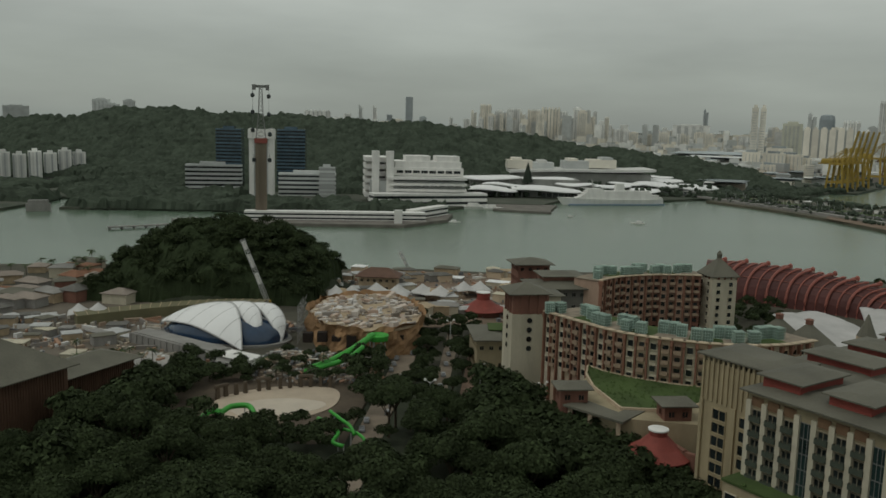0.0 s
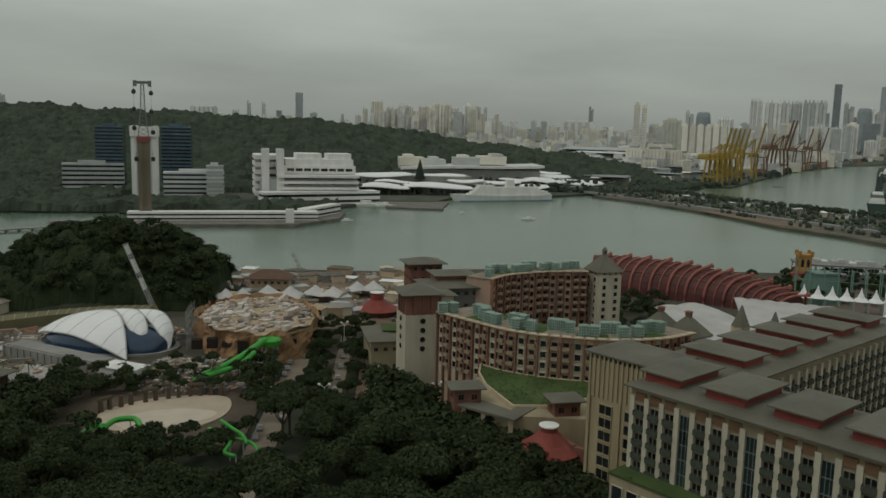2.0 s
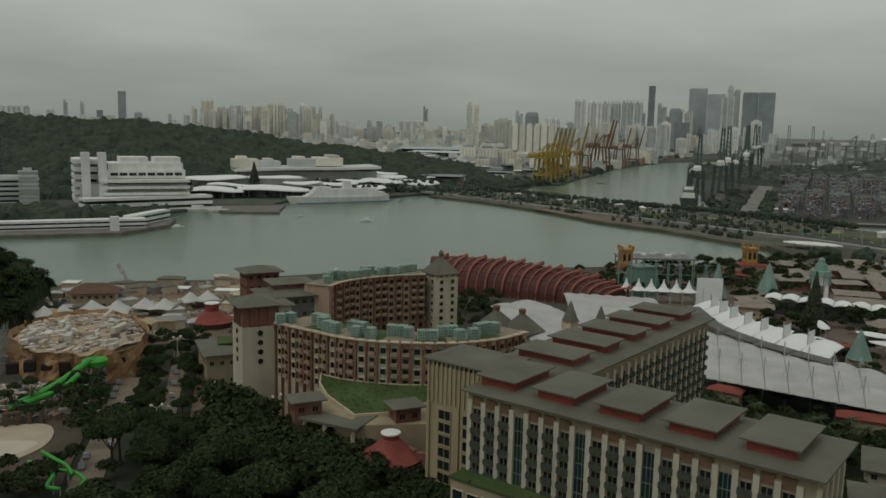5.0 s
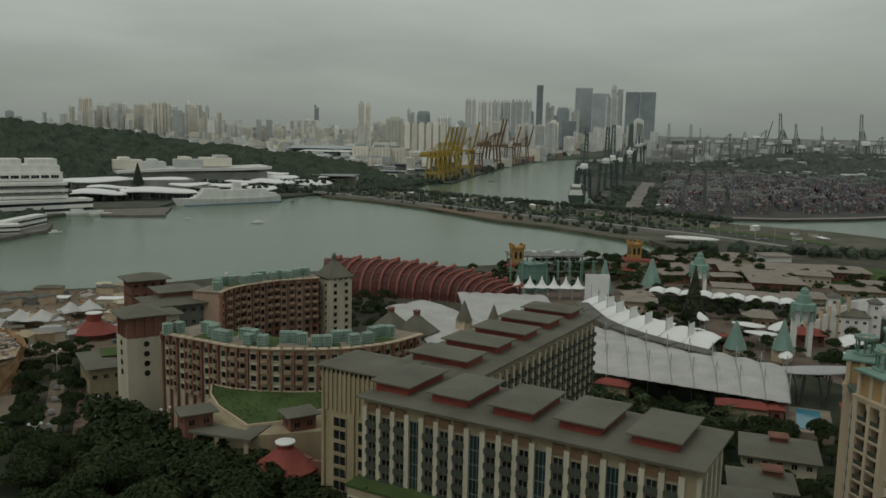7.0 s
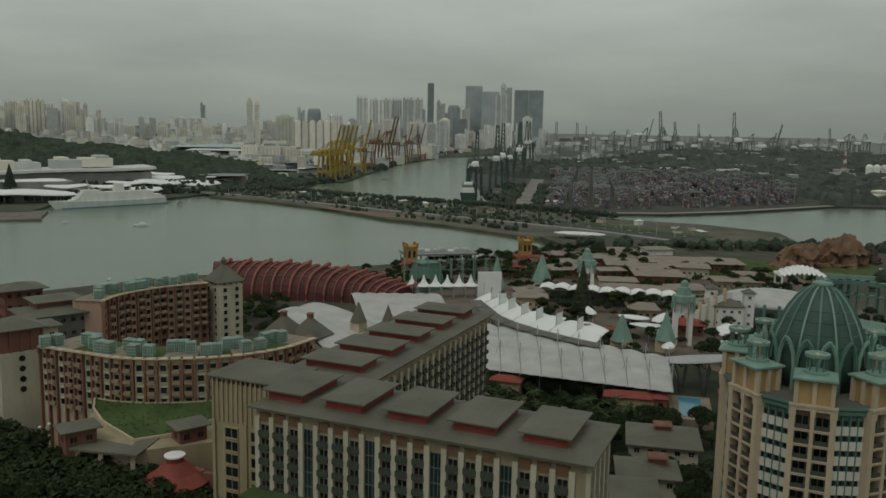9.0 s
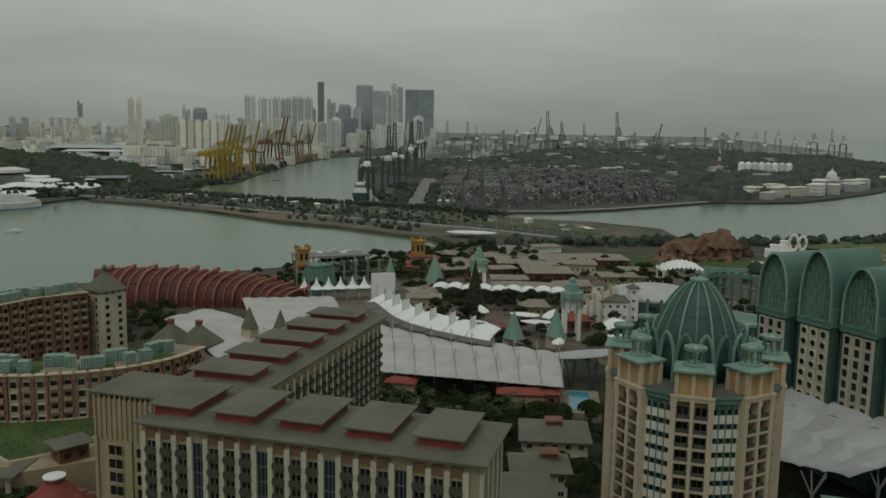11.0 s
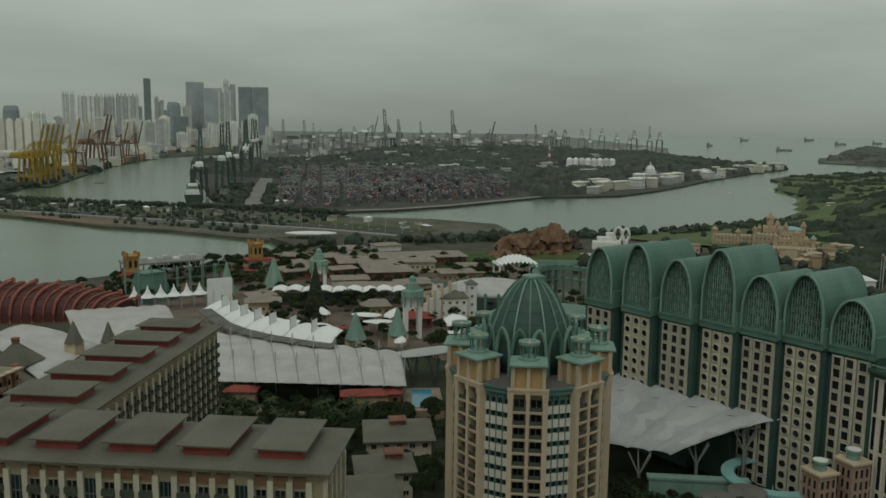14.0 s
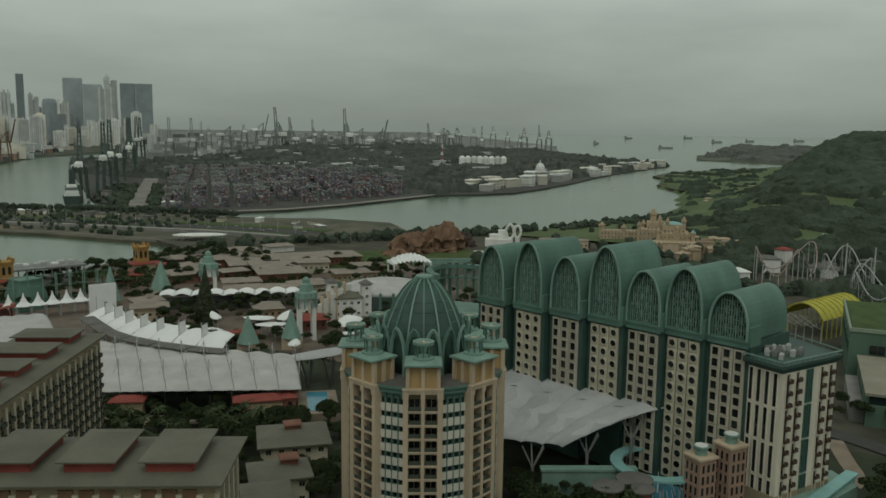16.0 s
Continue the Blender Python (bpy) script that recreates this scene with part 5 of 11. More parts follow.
def sail_row(points, h, label):
    """A row of white sail panels on masts: each rises towards the back, with an upright fin at its side."""
    for (x0, y0), (x1, y1) in zip(points, points[1:]):
        dx, dy = x1 - x0, y1 - y0
        L = math.hypot(dx, dy)
        z0 = mound(x0, y0) - 0.2
        t = root("sail_canopy", x0, y0, z0, math.degrees(math.atan2(dy, dx)), label, "canopy", "white sail canopies")
        D = 12.5
        bm = bmesh.new()
        grid_sheet(bm, lambda u, v: (L * (0.02 + 0.96 * u), D * v - 1.2 * math.sin(math.pi * u) * (1 - v), h - z0 + 4.4 * math.sin(1.45 * v) + 1.5 * math.sin(math.pi * u) * (0.3 + 0.7 * v)), 10, 10, 0, 0.1)
        part("sail", bm, SAILWHITE, t, "", True)
        bm = bmesh.new()
        grid_sheet(bm, lambda u, v: (0.1 + 0.7 * u, 6.8 + 3.6 * u, h - z0 + 2.6 + 0.8 * u + 6.2 * v), 4, 5, 0, 0.02)
        part("fin", bm, SAILWHITE, t, "upright white fin")
        for py, top in ((0.3, 1.0), (6.7, 10.2)):
            bm = bmesh.new()
            beam(bm, (0, py, 0), (0, py, h - z0 + top), 0.2, 6)
            part("mast", bm, PALESTEEL, t)


SAILWHITE = mat("bright_white_membrane", (0.82, 0.82, 0.81), 0.6, 0.08, 0.15, 1.5)
sail_row([(x, y) for x, y, _ in smooth_path([(264, 375), (253, 340), (249.5, 313), (250.5, 297), (253.5, 279), (258, 265)], 13.6)], 14.2, "white sail canopy on slim masts")
pts = [(254, 359), (247, 341), (240.5, 324), (238, 308), (238.5, 290), (241.5, 272), (246, 255)]
for (xa, ya), (xb, yb) in zip(pts, pts[1:]):
    ang = math.degrees(math.atan2(yb - ya, xb - xa))
    length = math.hypot(xb - xa, yb - ya)
    t = root("link_roof", xa, ya, 4.6, ang, "low grey link roof between canopy and sails", "roof", "link roofs")
    bm = bmesh.new()
    hip(bm, 1.2, length - 1.2, -2.9, 2.9, 13.6, 0.5, 0.8)
    part("roof", bm, DARKROOF, t)
    for px in (2.0, length - 2.0):
        for py in (-2.2, 2.2):
            bm = bmesh.new()
            beam(bm, (px, py, 0), (px, py, 13.7), 0.18, 5)
            part("post", bm, PALESTEEL, t)
bm = bmesh.new()
box(bm, -7.2, 7.2, -0.4, 0.4, 0, 18.5, m=pose(297, 404, 5, 0, 0, -25))
thing("screen_wall", bm, SAILWHITE, "tall plain white screen wall", "wall")
# waterfront row of pointed white tents with masts and green-netted frames
for k in range(8):
    x, y = 262 + 6.6 * k, 437 - 3.2 * k
    t = root("point_tent", x, y, 4.8, -26, "small pointed white tent in a waterfront row", "tent", "waterfront tents")
    bm = bmesh.new()
    lathe(bm, [(4.4, 7.5), (2.0, 9.6), (0.7, 12.4), (0.2, 14.6)], 8)
    part("cover", bm, SAILWHITE, t)
    for q, (px, py) in enumerate(((-3.4, -3.0), (3.4, -3.0), (3.4, 3.0), (-3.4, 3.0))):
        bm = bmesh.new()
        beam(bm, (px, py, 0), (px, py, 7.7), 0.15, 5)
        part("pole", bm, PALESTEEL, t)
for k in range(9):
    x, y = 268 + 7.0 * k, 456 - 3.0 * k
    bm = bmesh.new()
    beam(bm, (0, 0, 0), (0, 0, 21), 0.28, 6)
    beam(bm, (0, 5, 0), (0, 5, 21), 0.28, 6)
    for z in (7, 14, 20.5):
        beam(bm, (0, 0, z), (0, 5, z), 0.16, 4)
        beam(bm, (0, 0, z), (6.5, 0, z), 0.14, 4)
    thing("frame_mast", bm, COPPERPALE, "tall pale green steel frame on the waterfront", "mast", group="waterfront frames", m=pose(x, y, 4.8, 0, 0, -24))
bm = bmesh.new()
box(bm, -26, 26, -11, 11, 0, 4, m=pose(334, 520, 4.8, 0, 0, -18))
box(bm, -27, 27, -12, 12, 12, 13.2, m=pose(334, 520, 4.8, 0, 0, -18))
for k in range(11):
    box(bm, -26 + 5.1 * k, -25.4 + 5.1 * k, -11.5, -10.9, 4, 12, m=pose(334, 520, 4.8, 0, 0, -18))
    box(bm, -26 + 5.1 * k, -25.4 + 5.1 * k, 10.9, 11.5, 4, 12, m=pose(334, 520, 4.8, 0, 0, -18))
thing("waterfront_stage", bm, STEEL, "grey waterfront stage building with an open deck", "building")
for k in range(9):
    bm = bmesh.new()
    stepped(bm, [(2.2, 1.6, 0.0), (2.2, 1.6, 1.0 + 0.5 * (k % 3)), (1.6, 1.0, 1.5 + 0.5 * (k % 3))])
    thing("stage_vent", bm, PALESTEEL if k % 3 else WHITE, "weathered grey vent box on the stage roof", "vent box", group="stage vents", m=pose(312 + 5.2 * k, 528 - 1.9 * k + 3 * (k % 2), 18.0, 0, 0, -18))


def ochre_turret(x, y, z0=5.0):
    t = root("ochre_turret", x, y, z0 - 0.3, -15, "ochre square turret with arched openings on a red-roofed house", "turret", "ochre turrets")
    bm = bmesh.new()
    box(bm, -8, 8, -6, 6, 0, 9.5)
    part("house_wall", bm, PINKCREAM, t)
    bm = bmesh.new()
    hip(bm, -8, 8, -6, 6, 9.5, 2.6, 1.2)
    part("house_roof", bm, REDROOF, t)
    bm = bmesh.new()
    box(bm, -4, 4, -4, 4, 9, 21)
    part("turret_wall", bm, ORANGE, t)
    bm = bmesh.new()
    box(bm, -4.7, 4.7, -4.7, 4.7, 21, 22)
    for c in (-3.8, 3.8):
        for d in (-3.8, 3.8):
            box(bm, c - 0.9, c + 0.9, d - 0.9, d + 0.9, 22, 24.2)
    part("parapet", bm, ORANGE, t)
    bm = bmesh.new()
    for s, a in ((0, (0, -4.06)), (-90, (-4.06, 0))):
        for o in (-1.7, 1.7):
            m = pose(a[0] + (o if s == 0 else 0), a[1] + (o if s else 0), 14, 0, 0, s)
            box(bm, -0.9, 0.9, -0.05, 0.2, 0, 4.2, m=m)
            box(bm, -0.6, 0.6, -0.05, 0.2, 4.2, 4.9, m=m)
    part("opening", bm, GLASSDARK, t)


ochre_turret(300, 503)
ochre_turret(394, 492)
cone_spire(318, 425, 6.0, 21, 5, "slender pale green copper spire", 3)
cone_spire(341, 408, 8.5, 22, 5, "broad pale green copper spire", 4)
cone_spire(284, 280, 5.6, 13, 5, "pale green copper spire beside the canopy", 6)
cone_spire(303, 270, 5.2, 14, 5, "pale green copper spire in the plaza", 6)
cone_spire(177, 343, 4.0, 9.5, 5, "grey-green spire beside the tents", 14, GREYROOF)
cone_spire(190, 338, 3.4, 8.5, 5, "grey spire beside the tents", 13, GREYROOF)
bm = bmesh.new()
stepped(bm, [(9.5, 8, 0), (8.6, 7.2, 9), (6.6, 5.6, 17), (7.0, 6.0, 17), (7.0, 6.0, 18.2)])
thing("copper_rotunda", bm, COPPER, "green copper rotunda at the end of the red hall", "rotunda", m=pose(284, 456, 4.8))


# festive tree of lights frame
t = root("cone_tree", 318, 345, 4.8, 0, "tall dark green cone-shaped artificial fir tree", "tree")
bm = bmesh.new()
for k in range(22):
    z = 2 + k * 1.35
    r = 6.6 * (1 - k / 23)
    lathe(bm, [(r, z), (r * 0.98, z + 0.5), (r * 0.72, z + 1.7)], 14, turn=k * 0.3)
rr = random.Random(3)
for k in range(900):
    u = rr.random() ** 0.7
    z, r, a = 2 + 29 * (1 - u), 6.9 * u, rr.uniform(0, 6.28)
    c = Vector((r * math.cos(a), r * math.sin(a), z))
    s = 0.7
    o = Vector((math.cos(a), math.sin(a), 0.4))
    q = Vector((-math.sin(a), math.cos(a), 0))
    bm.faces.new([bm.verts.new(c + o * s), bm.verts.new(c + q * s * 0.5), bm.verts.new(c - o * 0.2 - Vector((0, 0, s))), bm.verts.new(c - q * s * 0.5)])
part("foliage", bm, mat("dark_fir", (0.055, 0.065, 0.035), 0.9, 0.4, 0.6, 3, pieces=0.4), t)
bm = bmesh.new()
lathe(bm, [(1.0, 0), (1.0, 3)], 8)
part("stand", bm, STEEL, t)


def arch_gate(x, y, rz):
    """Tall white gate tower with green copper top and sails."""
    t = root("gate_tower", x, y, 4.8, rz, "white gate tower with a green copper top in the plaza", "tower")
    bm = bmesh.new()
    box(bm, -4.5, -2.5, -3, 3, 0, 22)
    box(bm, 2.5, 4.5, -3, 3, 0, 22)
    box(bm, -4.5, 4.5, -3, 3, 17, 22)
    part("wall", bm, WHITE, t)
    bm = bmesh.new()
    lathe(bm, [(5.6, 22), (5.2, 25), (3.6, 25.4), (3.0, 29), (2.0, 29.4), (1.8, 31.5), (0.6, 32.5)], 10)
    part("copper_top", bm, COPPERPALE, t)
    for i in range(10):
        a = 2 * math.pi * i / 10
        bm = bmesh.new()
        beam(bm, (5.5 * math.cos(a), 5.5 * math.sin(a), 17), (5.3 * math.cos(a), 5.3 * math.sin(a), 25), 0.4, 5)
        part("copper_post", bm, COPPERPALE, t)


arch_gate(320, 275, -40)
arch_gate(355, 382, -40)


def wave_roofs(pts, label, w=9.0, h=9.5, depth=9.0):
    """White scalloped awnings along a line: each sheet swells upward and droops to a point at its free edge."""
    for k, (x, y, rz) in enumerate(smooth_path(pts, w)):
        t = root("awning", x, y, 4.8, rz, label, "awning", "scalloped awnings")
        bm = bmesh.new()
        grid_sheet(bm, lambda u, v: (w * (u - 0.5), depth * (v - 0.5) - 1.6 * math.sin(math.pi * u) * (1 - v), h + 0.5 * (k % 2) + 1.5 * math.sin(math.pi * u) + 0.8 * math.sin(math.pi * v) - 1.2 * (1 - v) ** 2), 8, 6, 0, 0.12)
        part("sheet", bm, SAILWHITE, t, "", True)
        for c in (-w / 2 + 0.25, w / 2 - 0.25):
            bm = bmesh.new()
            beam(bm, (c, depth * 0.42, 0), (c, depth * 0.42, h + 0.4), 0.15, 5)
            part("post", bm, PALESTEEL, t)


wave_roofs([(331, 390), (346, 370), (364, 350), (385, 330)], "white scalloped awning in the plaza")
wave_roofs([(334, 262), (352, 270)], "white scalloped awning over the street", 8, 6.5)
house("arcade_hall", 350, 372, -47, 62, 13, 8.2, mat("dark_arcade", (0.075, 0.08, 0.075), 0.7, 0.35, 0.3, 2), PARKROOF, "long dark-fronted arcade hall behind the awnings", 1.5, 0.6, 5, 1)


def sail_leaf(x, y, z, length, width, rz, lift, label):
    """A curved white leaf-shaped sail on a raking mast."""
    t = root("sail_leaf", x, y, 4.8, rz, label, "canopy", "white sail leaves")
    bm = bmesh.new()

    def fn(u, v):
        q = math.sin(math.pi * (0.06 + 0.9 * u)) ** 0.7
        return (length * (u - 0.5), width * (v - 0.5) * q, z - 4.8 + lift * u * u + 1.3 * math.sin(math.pi * v) * q)
    grid_sheet(bm, fn, 14, 6, 0, 0.12)
    part("sheet", bm, SAILWHITE, t, "", True)
    for px in (-length * 0.3, length * 0.3):
        bm = bmesh.new()
        beam(bm, (px, 0, 0), (px, 0, z - 4.5 + lift * (px / length + 0.5) ** 2), 0.18, 6)
        part("mast", bm, PALESTEEL, t)
    return t


for x, y, z, L, W, rz, up in ((309, 297, 15.0, 16, 9, 150, 1.5), (311, 291, 12.0, 17, 9, 160, 1.5), (313, 285, 9.5, 15, 8, 170, 1.2), (279, 328, 12.0, 9, 6, 130, 2.5), (287, 322, 10.5, 8, 5, 120, 2.0), (309, 328, 11.5, 7, 6, 80, 3.0), (296, 315, 9.0, 8, 5, 140, 1.5), (332, 300, 11.0, 14, 8, 20, 2.5), (296, 262, 10.0, 10, 6, 30, 1.0), (330, 255, 9.0, 12, 6, -40, 1.0)):
    sail_leaf(x, y, z, L, W, rz, up, "white leaf-shaped sail above the park street")
# dull membrane on a dark steel web at the end of the festival canopy
t = root("web_canopy", 268, 222, 4.8, -42, "dull grey-white membrane on a dark steel web", "canopy")
bm = bmesh.new()
grid_sheet(bm, lambda u, v: (30 * (u - 0.5), 13 * (v - 0.5) * (0.55 + 0.45 * math.sin(math.pi * u)), 11.5 + 3.0 * u + 1.2 * math.sin(math.pi * v)), 16, 8, 0, 0.12)
part("sheet", bm, MEMBRANEGREY, t, "", True)
for k in range(7):
    for a, b, z0, z1 in ((-7.5, -6, 0, 12), (-6, 6, 11, 12.4), (-7.5, -2, 4, 12)):
        bm = bmesh.new()
        px = -13.5 + 4.5 * k
        beam(bm, (px + (2 if k % 2 else -2), a, z0), (px, b, z1 + 0.1 * k - 0.8), 0.32, 5)
        part("strut", bm, mat("dark_web_steel", (0.06, 0.062, 0.06), 0.6, 0.3, 0.5, 3), t)
# white fan wall beside the gate tower: upright panels that climb in steps
t = root("fan_wall", 358, 290, 4.8, 0, "white fan of upright plaster panels climbing in steps", "wall")
for k in range(6):
    bm = bmesh.new()
    box(bm, -3.1, 3.1, -0.5, 0.5, 0, 9.5 + 1.9 * k, m=pose(-15 + 6.2 * k, 2.2 - 0.25 * (k - 3) ** 2, 0, 0, 0, -6 * (k - 3)))
    part("panel", bm, WHITE, t)
    bm = bmesh.new()
    box(bm, -0.5, 0.5, -0.9, 0.9, 0, 11.5 + 1.9 * k, m=pose(-18.1 + 6.2 * k, 2.0 - 0.25 * (k - 3) ** 2, 0, 0, 0, 0))
    part("fin", bm, PINKCREAM, t)
# twin white bell-towers with wing walls
for px, py, hh in ((366, 296, 21), (382, 284, 19), (352, 303, 16)):
    t = house("white_tower", px, py, -40, 5.5, 5.5, hh, WHITE, DARKROOF, "white plaster tower with a small grey cap", 2.2, 0.8, 5, 4, group="white plaster towers")
house("white_house", 372, 293, -40, 20, 12, 12, WHITE, GREYROOF, "white gabled house with grey roof between towers", 3.2, 1.0, 5, 2)
# dark round hall with white lid
t = root("round_hall", 412, 290, 4.8, 0, "round dark-walled hall with a white domed roof", "hall")
bm = bmesh.new()
lathe(bm, [(30, 0), (30, 11)], 40)
part("wall", bm, GREENSTEEL, t)
bm = bmesh.new()
lathe(bm, [(29, 11), (26, 12.6), (18, 14.6), (8, 15.6), (1, 15.8)], 40)
part("roof", bm, MEMBRANE, t, "white domed roof", True)
for k in range(26):
    bm = bmesh.new()
    a = 2 * math.pi * k / 26
    box(bm, -0.7, 0.7, -0.7, 0.7, 0, 13.5, m=pose(30.4 * math.cos(a), 30.4 * math.sin(a), 0, 0, 0, math.degrees(a)))
    part("pier", bm, COPPER, t)
# white shell beyond it
bm = bmesh.new()
grid_sheet(bm, lambda u, v: (28 * (u - 0.5), 18 * (v - 0.5), 15.5 + 6 * math.sin(math.pi * u) ** 0.6 * (0.4 + 0.6 * math.sin(math.pi * v)) + 0.7 * math.sin(u * 60)), 40, 12, 0, 0.3)
for c in (-13, 13):
    for d in (-8, 8):
        box(bm, c - 0.5, c + 0.5, d - 0.5, d + 0.5, 0, 15.6)
thing("shell_roof", bm, SAILWHITE, "white rippled shell roof on posts", "roof", m=pose(478, 318, 4.8, 0, 0, -40))
# green open ring gallery behind the dome
t = root("ring_gallery", 440, 258, 4.8, -35, "curved green copper gallery with open bays", "gallery")
bm = bmesh.new()
for k in range(14):
    a = math.radians(20 + 12 * k)
    m = pose(22 * math.cos(a), 34 * math.sin(a) - 20, 0, 0, 0, math.degrees(math.atan2(34 * math.cos(a), -22 * math.sin(a))))
    box(bm, -3.9, 3.9, -2, 2, 20.5, 23, m=m)
    box(bm, -3.6, -2.6, -1.8, 1.8, 0, 20.5, m=m)
    box(bm, -3.9, 3.9, -1.9, 1.9, 14.0, 15.2, m=m)
part("gallery_frame", bm, COPPER, t)
# hall that joins the arched hotel on its north end
house("north_hall", 262, 160, -82, 30, 26, 40, COPPERDARK, COPPER, "dark green hall at the end of the arched hotel", 1.2, 1.0, 6, 2)

# scattered low roofs of the theme park, by area
PARK = [(306, 376, 16, 10, 11, PINKCREAM, DARKROOF), (340, 405, 15, 9, 9, REDWALL, GREYROOF), (398, 452, 26, 18, 9, REDWALL, GREYROOF), (425, 470, 24, 16, 9, CREAM, GREYROOF), (452, 448, 30, 20, 10, REDWALL, GREYROOF), (440, 405, 48, 26, 12, REDWALL, GREYROOF), (505, 430, 66, 26, 10, REDWALL, GREYROOF), (452, 478, 24, 16, 10, REDWALL, GREYROOF), (314, 388, 13, 10, 12, REDWALL, GREYROOF), (478, 412, 30, 18, 11, CREAM, GREYROOF), (375, 362, 34, 16, 12, WHITE, GREYROOF), (408, 352, 26, 16, 11, CREAM, DARKROOF), (395, 395, 20, 14, 10, PINKCREAM, GREYROOF), (420, 428, 16, 12, 10, REDWALL, DARKROOF), (500, 442, 26, 16, 8, CREAM, GREYROOF), (530, 430, 18, 14, 8, PINKCREAM, GREYROOF), (475, 480, 20, 12, 8, CREAM, GREYROOF), (505, 505, 24, 14, 7, CREAM, GREYROOF), (440, 510, 18, 12, 8, REDWALL, GREYROOF), (545, 500, 20, 14, 7, WHITE, GREYROOF), (340, 290, 14, 10, 8, REDWALL, REDROOF), (330, 235, 18, 12, 9, REDWALL, DARKROOF), (352, 248, 16, 12, 8, REDWALL, REDROOF), (362, 230, 20, 12, 9, REDWALL, DARKROOF), (378, 255, 16, 12, 8, PINKCREAM, DARKROOF), (300, 300, 10, 8, 6, REDWALL, REDROOF), (470, 360, 26, 16, 9, SANDSTONE, DARKROOF), (500, 370, 18, 14, 9, REDWALL, DARKROOF), (372, 478, 16, 12, 9, REDWALL, REDROOF), (412, 500, 12, 10, 8, REDWALL, REDROOF), (350, 330, 16, 12, 8, SANDSTONE, DARKROOF), (392, 318, 22, 12, 9, SANDSTONE, GREYROOF)]
rr = random.Random(14)
NAMES = {WHITE.name: "white", CREAM.name: "cream", PINKCREAM.name: "warm cream", REDWALL.name: "terracotta", SANDSTONE.name: "sandstone"}
for x, y, w, d, h, a, b in PARK:
    house("park_house", x, y, rr.choice((-38, -30, -24, 52, -45)), w * 1.12, d * 1.2, h * 0.74, a, PARKROOF if b in (GREYROOF, DARKROOF) else b, "low %s park building with %s roof" % (NAMES[a.name], "a red" if b is REDROOF else "a white" if b is MEMBRANE else "a grey hipped"), rr.uniform(1.5, 3.0), 1.6, 5.0, 1, group="theme park buildings", win=y < 440)
# red-roofed kiosks and low service roofs beside the L-shaped hotel
house("kiosk", 220, 212, -44, 17, 6.5, 7.5, SANDSTONE, REDROOF, "long red-roofed kiosk beside the canopy", 1.6, 0.8, 6, 1)
house("kiosk", 193, 250, -52, 11, 6, 7.5, SANDSTONE, REDROOF, "small red-roofed kiosk beside the canopy", 1.6, 0.8, 6, 1)
house("gallery_house", 231.5, 207.5, 43, 17, 4.5, 8, REDWALL, REDROOF, "narrow terracotta gallery beside a pool", 0.8, 0.5, 6, 2)
house("gallery_house", 249, 192, 43, 14, 4.5, 8, REDWALL, REDROOF, "narrow terracotta gallery across the pool", 0.8, 0.5, 6, 2)
bm = bmesh.new()
box(bm, -11, 11, -4.0, 4.0, 0, 1.0, m=pose(239, 200, mound(239, 200) + 3.0, 0, 0, 43))
thing("pool", bm, POOL, "long blue swimming pool between the galleries", "pool")
bm = bmesh.new()
box(bm, -14, 13, -7.5, 7.5, -5, 0.8, m=pose(239, 200, mound(239, 200) + 3.0, 0, 0, 43))
thing("pool_deck", bm, PAVE, "pale paved deck round the pool", "deck")
house("low_house", 197, 175, -45, 20, 18, 7.5, CREAM, GREYROOF, "low cream service house with a grey roof", 1.4, 1.4, 7, 2, group="service houses")
house("low_house", 172, 158, -42, 15, 12, 8.5, CREAM, GREYROOF, "low cream service house with a small raised roof", 1.2, 1.4, 7, 2, group="service houses")
bm = bmesh.new()
prism(bm, [(181, 258), (226, 198), (231, 202), (187, 264)], 4.0, mound(205, 228) + 0.8)
thing("sand_walk", bm, SAND, "sandy walk below the canopy's edge", "path", "structure")
house("low_house", 150, 150, -42, 22, 15, 10.5, DARKROOF, GREYROOF, "low dark-walled service house with a grey roof", 1.2, 1.6, 7, 1, group="service houses")
for px, py in ((199, 177), (176, 158)):
    bm = bmesh.new()
    box(bm, -2.4, 2.4, -2, 2, 0, 1.8)
    box(bm, -3.0, 3.0, -2.6, 2.6, 1.8, 2.2, taper=0.4)
    thing("roof_monitor", bm, REDWALL, "small raised vent box on a grey roof", "roof vent", m=pose(px, py, 15.4 if px > 180 else 16.2, 0, 0, -42))
for px, py in ((152, 240), (160, 231), (168, 226), (178, 232)):
    t = root("gazebo", px, py, mound(px, py) - 0.2, 15, "small gazebo with a grey pyramid roof among palms", "gazebo", "garden gazebos")
    bm = bmesh.new()
    hip(bm, -3, 3, -3, 3, 4.0, 3.4, 0.6)
    part("roof", bm, GREYROOF, t)
    for q in ((-2.7, -2.7), (2.7, -2.7), (2.7, 2.7), (-2.7, 2.7)):
        bm = bmesh.new()
        box(bm, q[0] - 0.15, q[0] + 0.15, q[1] - 0.15, q[1] + 0.15, 0, 4.1)
        part("post", bm, BARK, t)


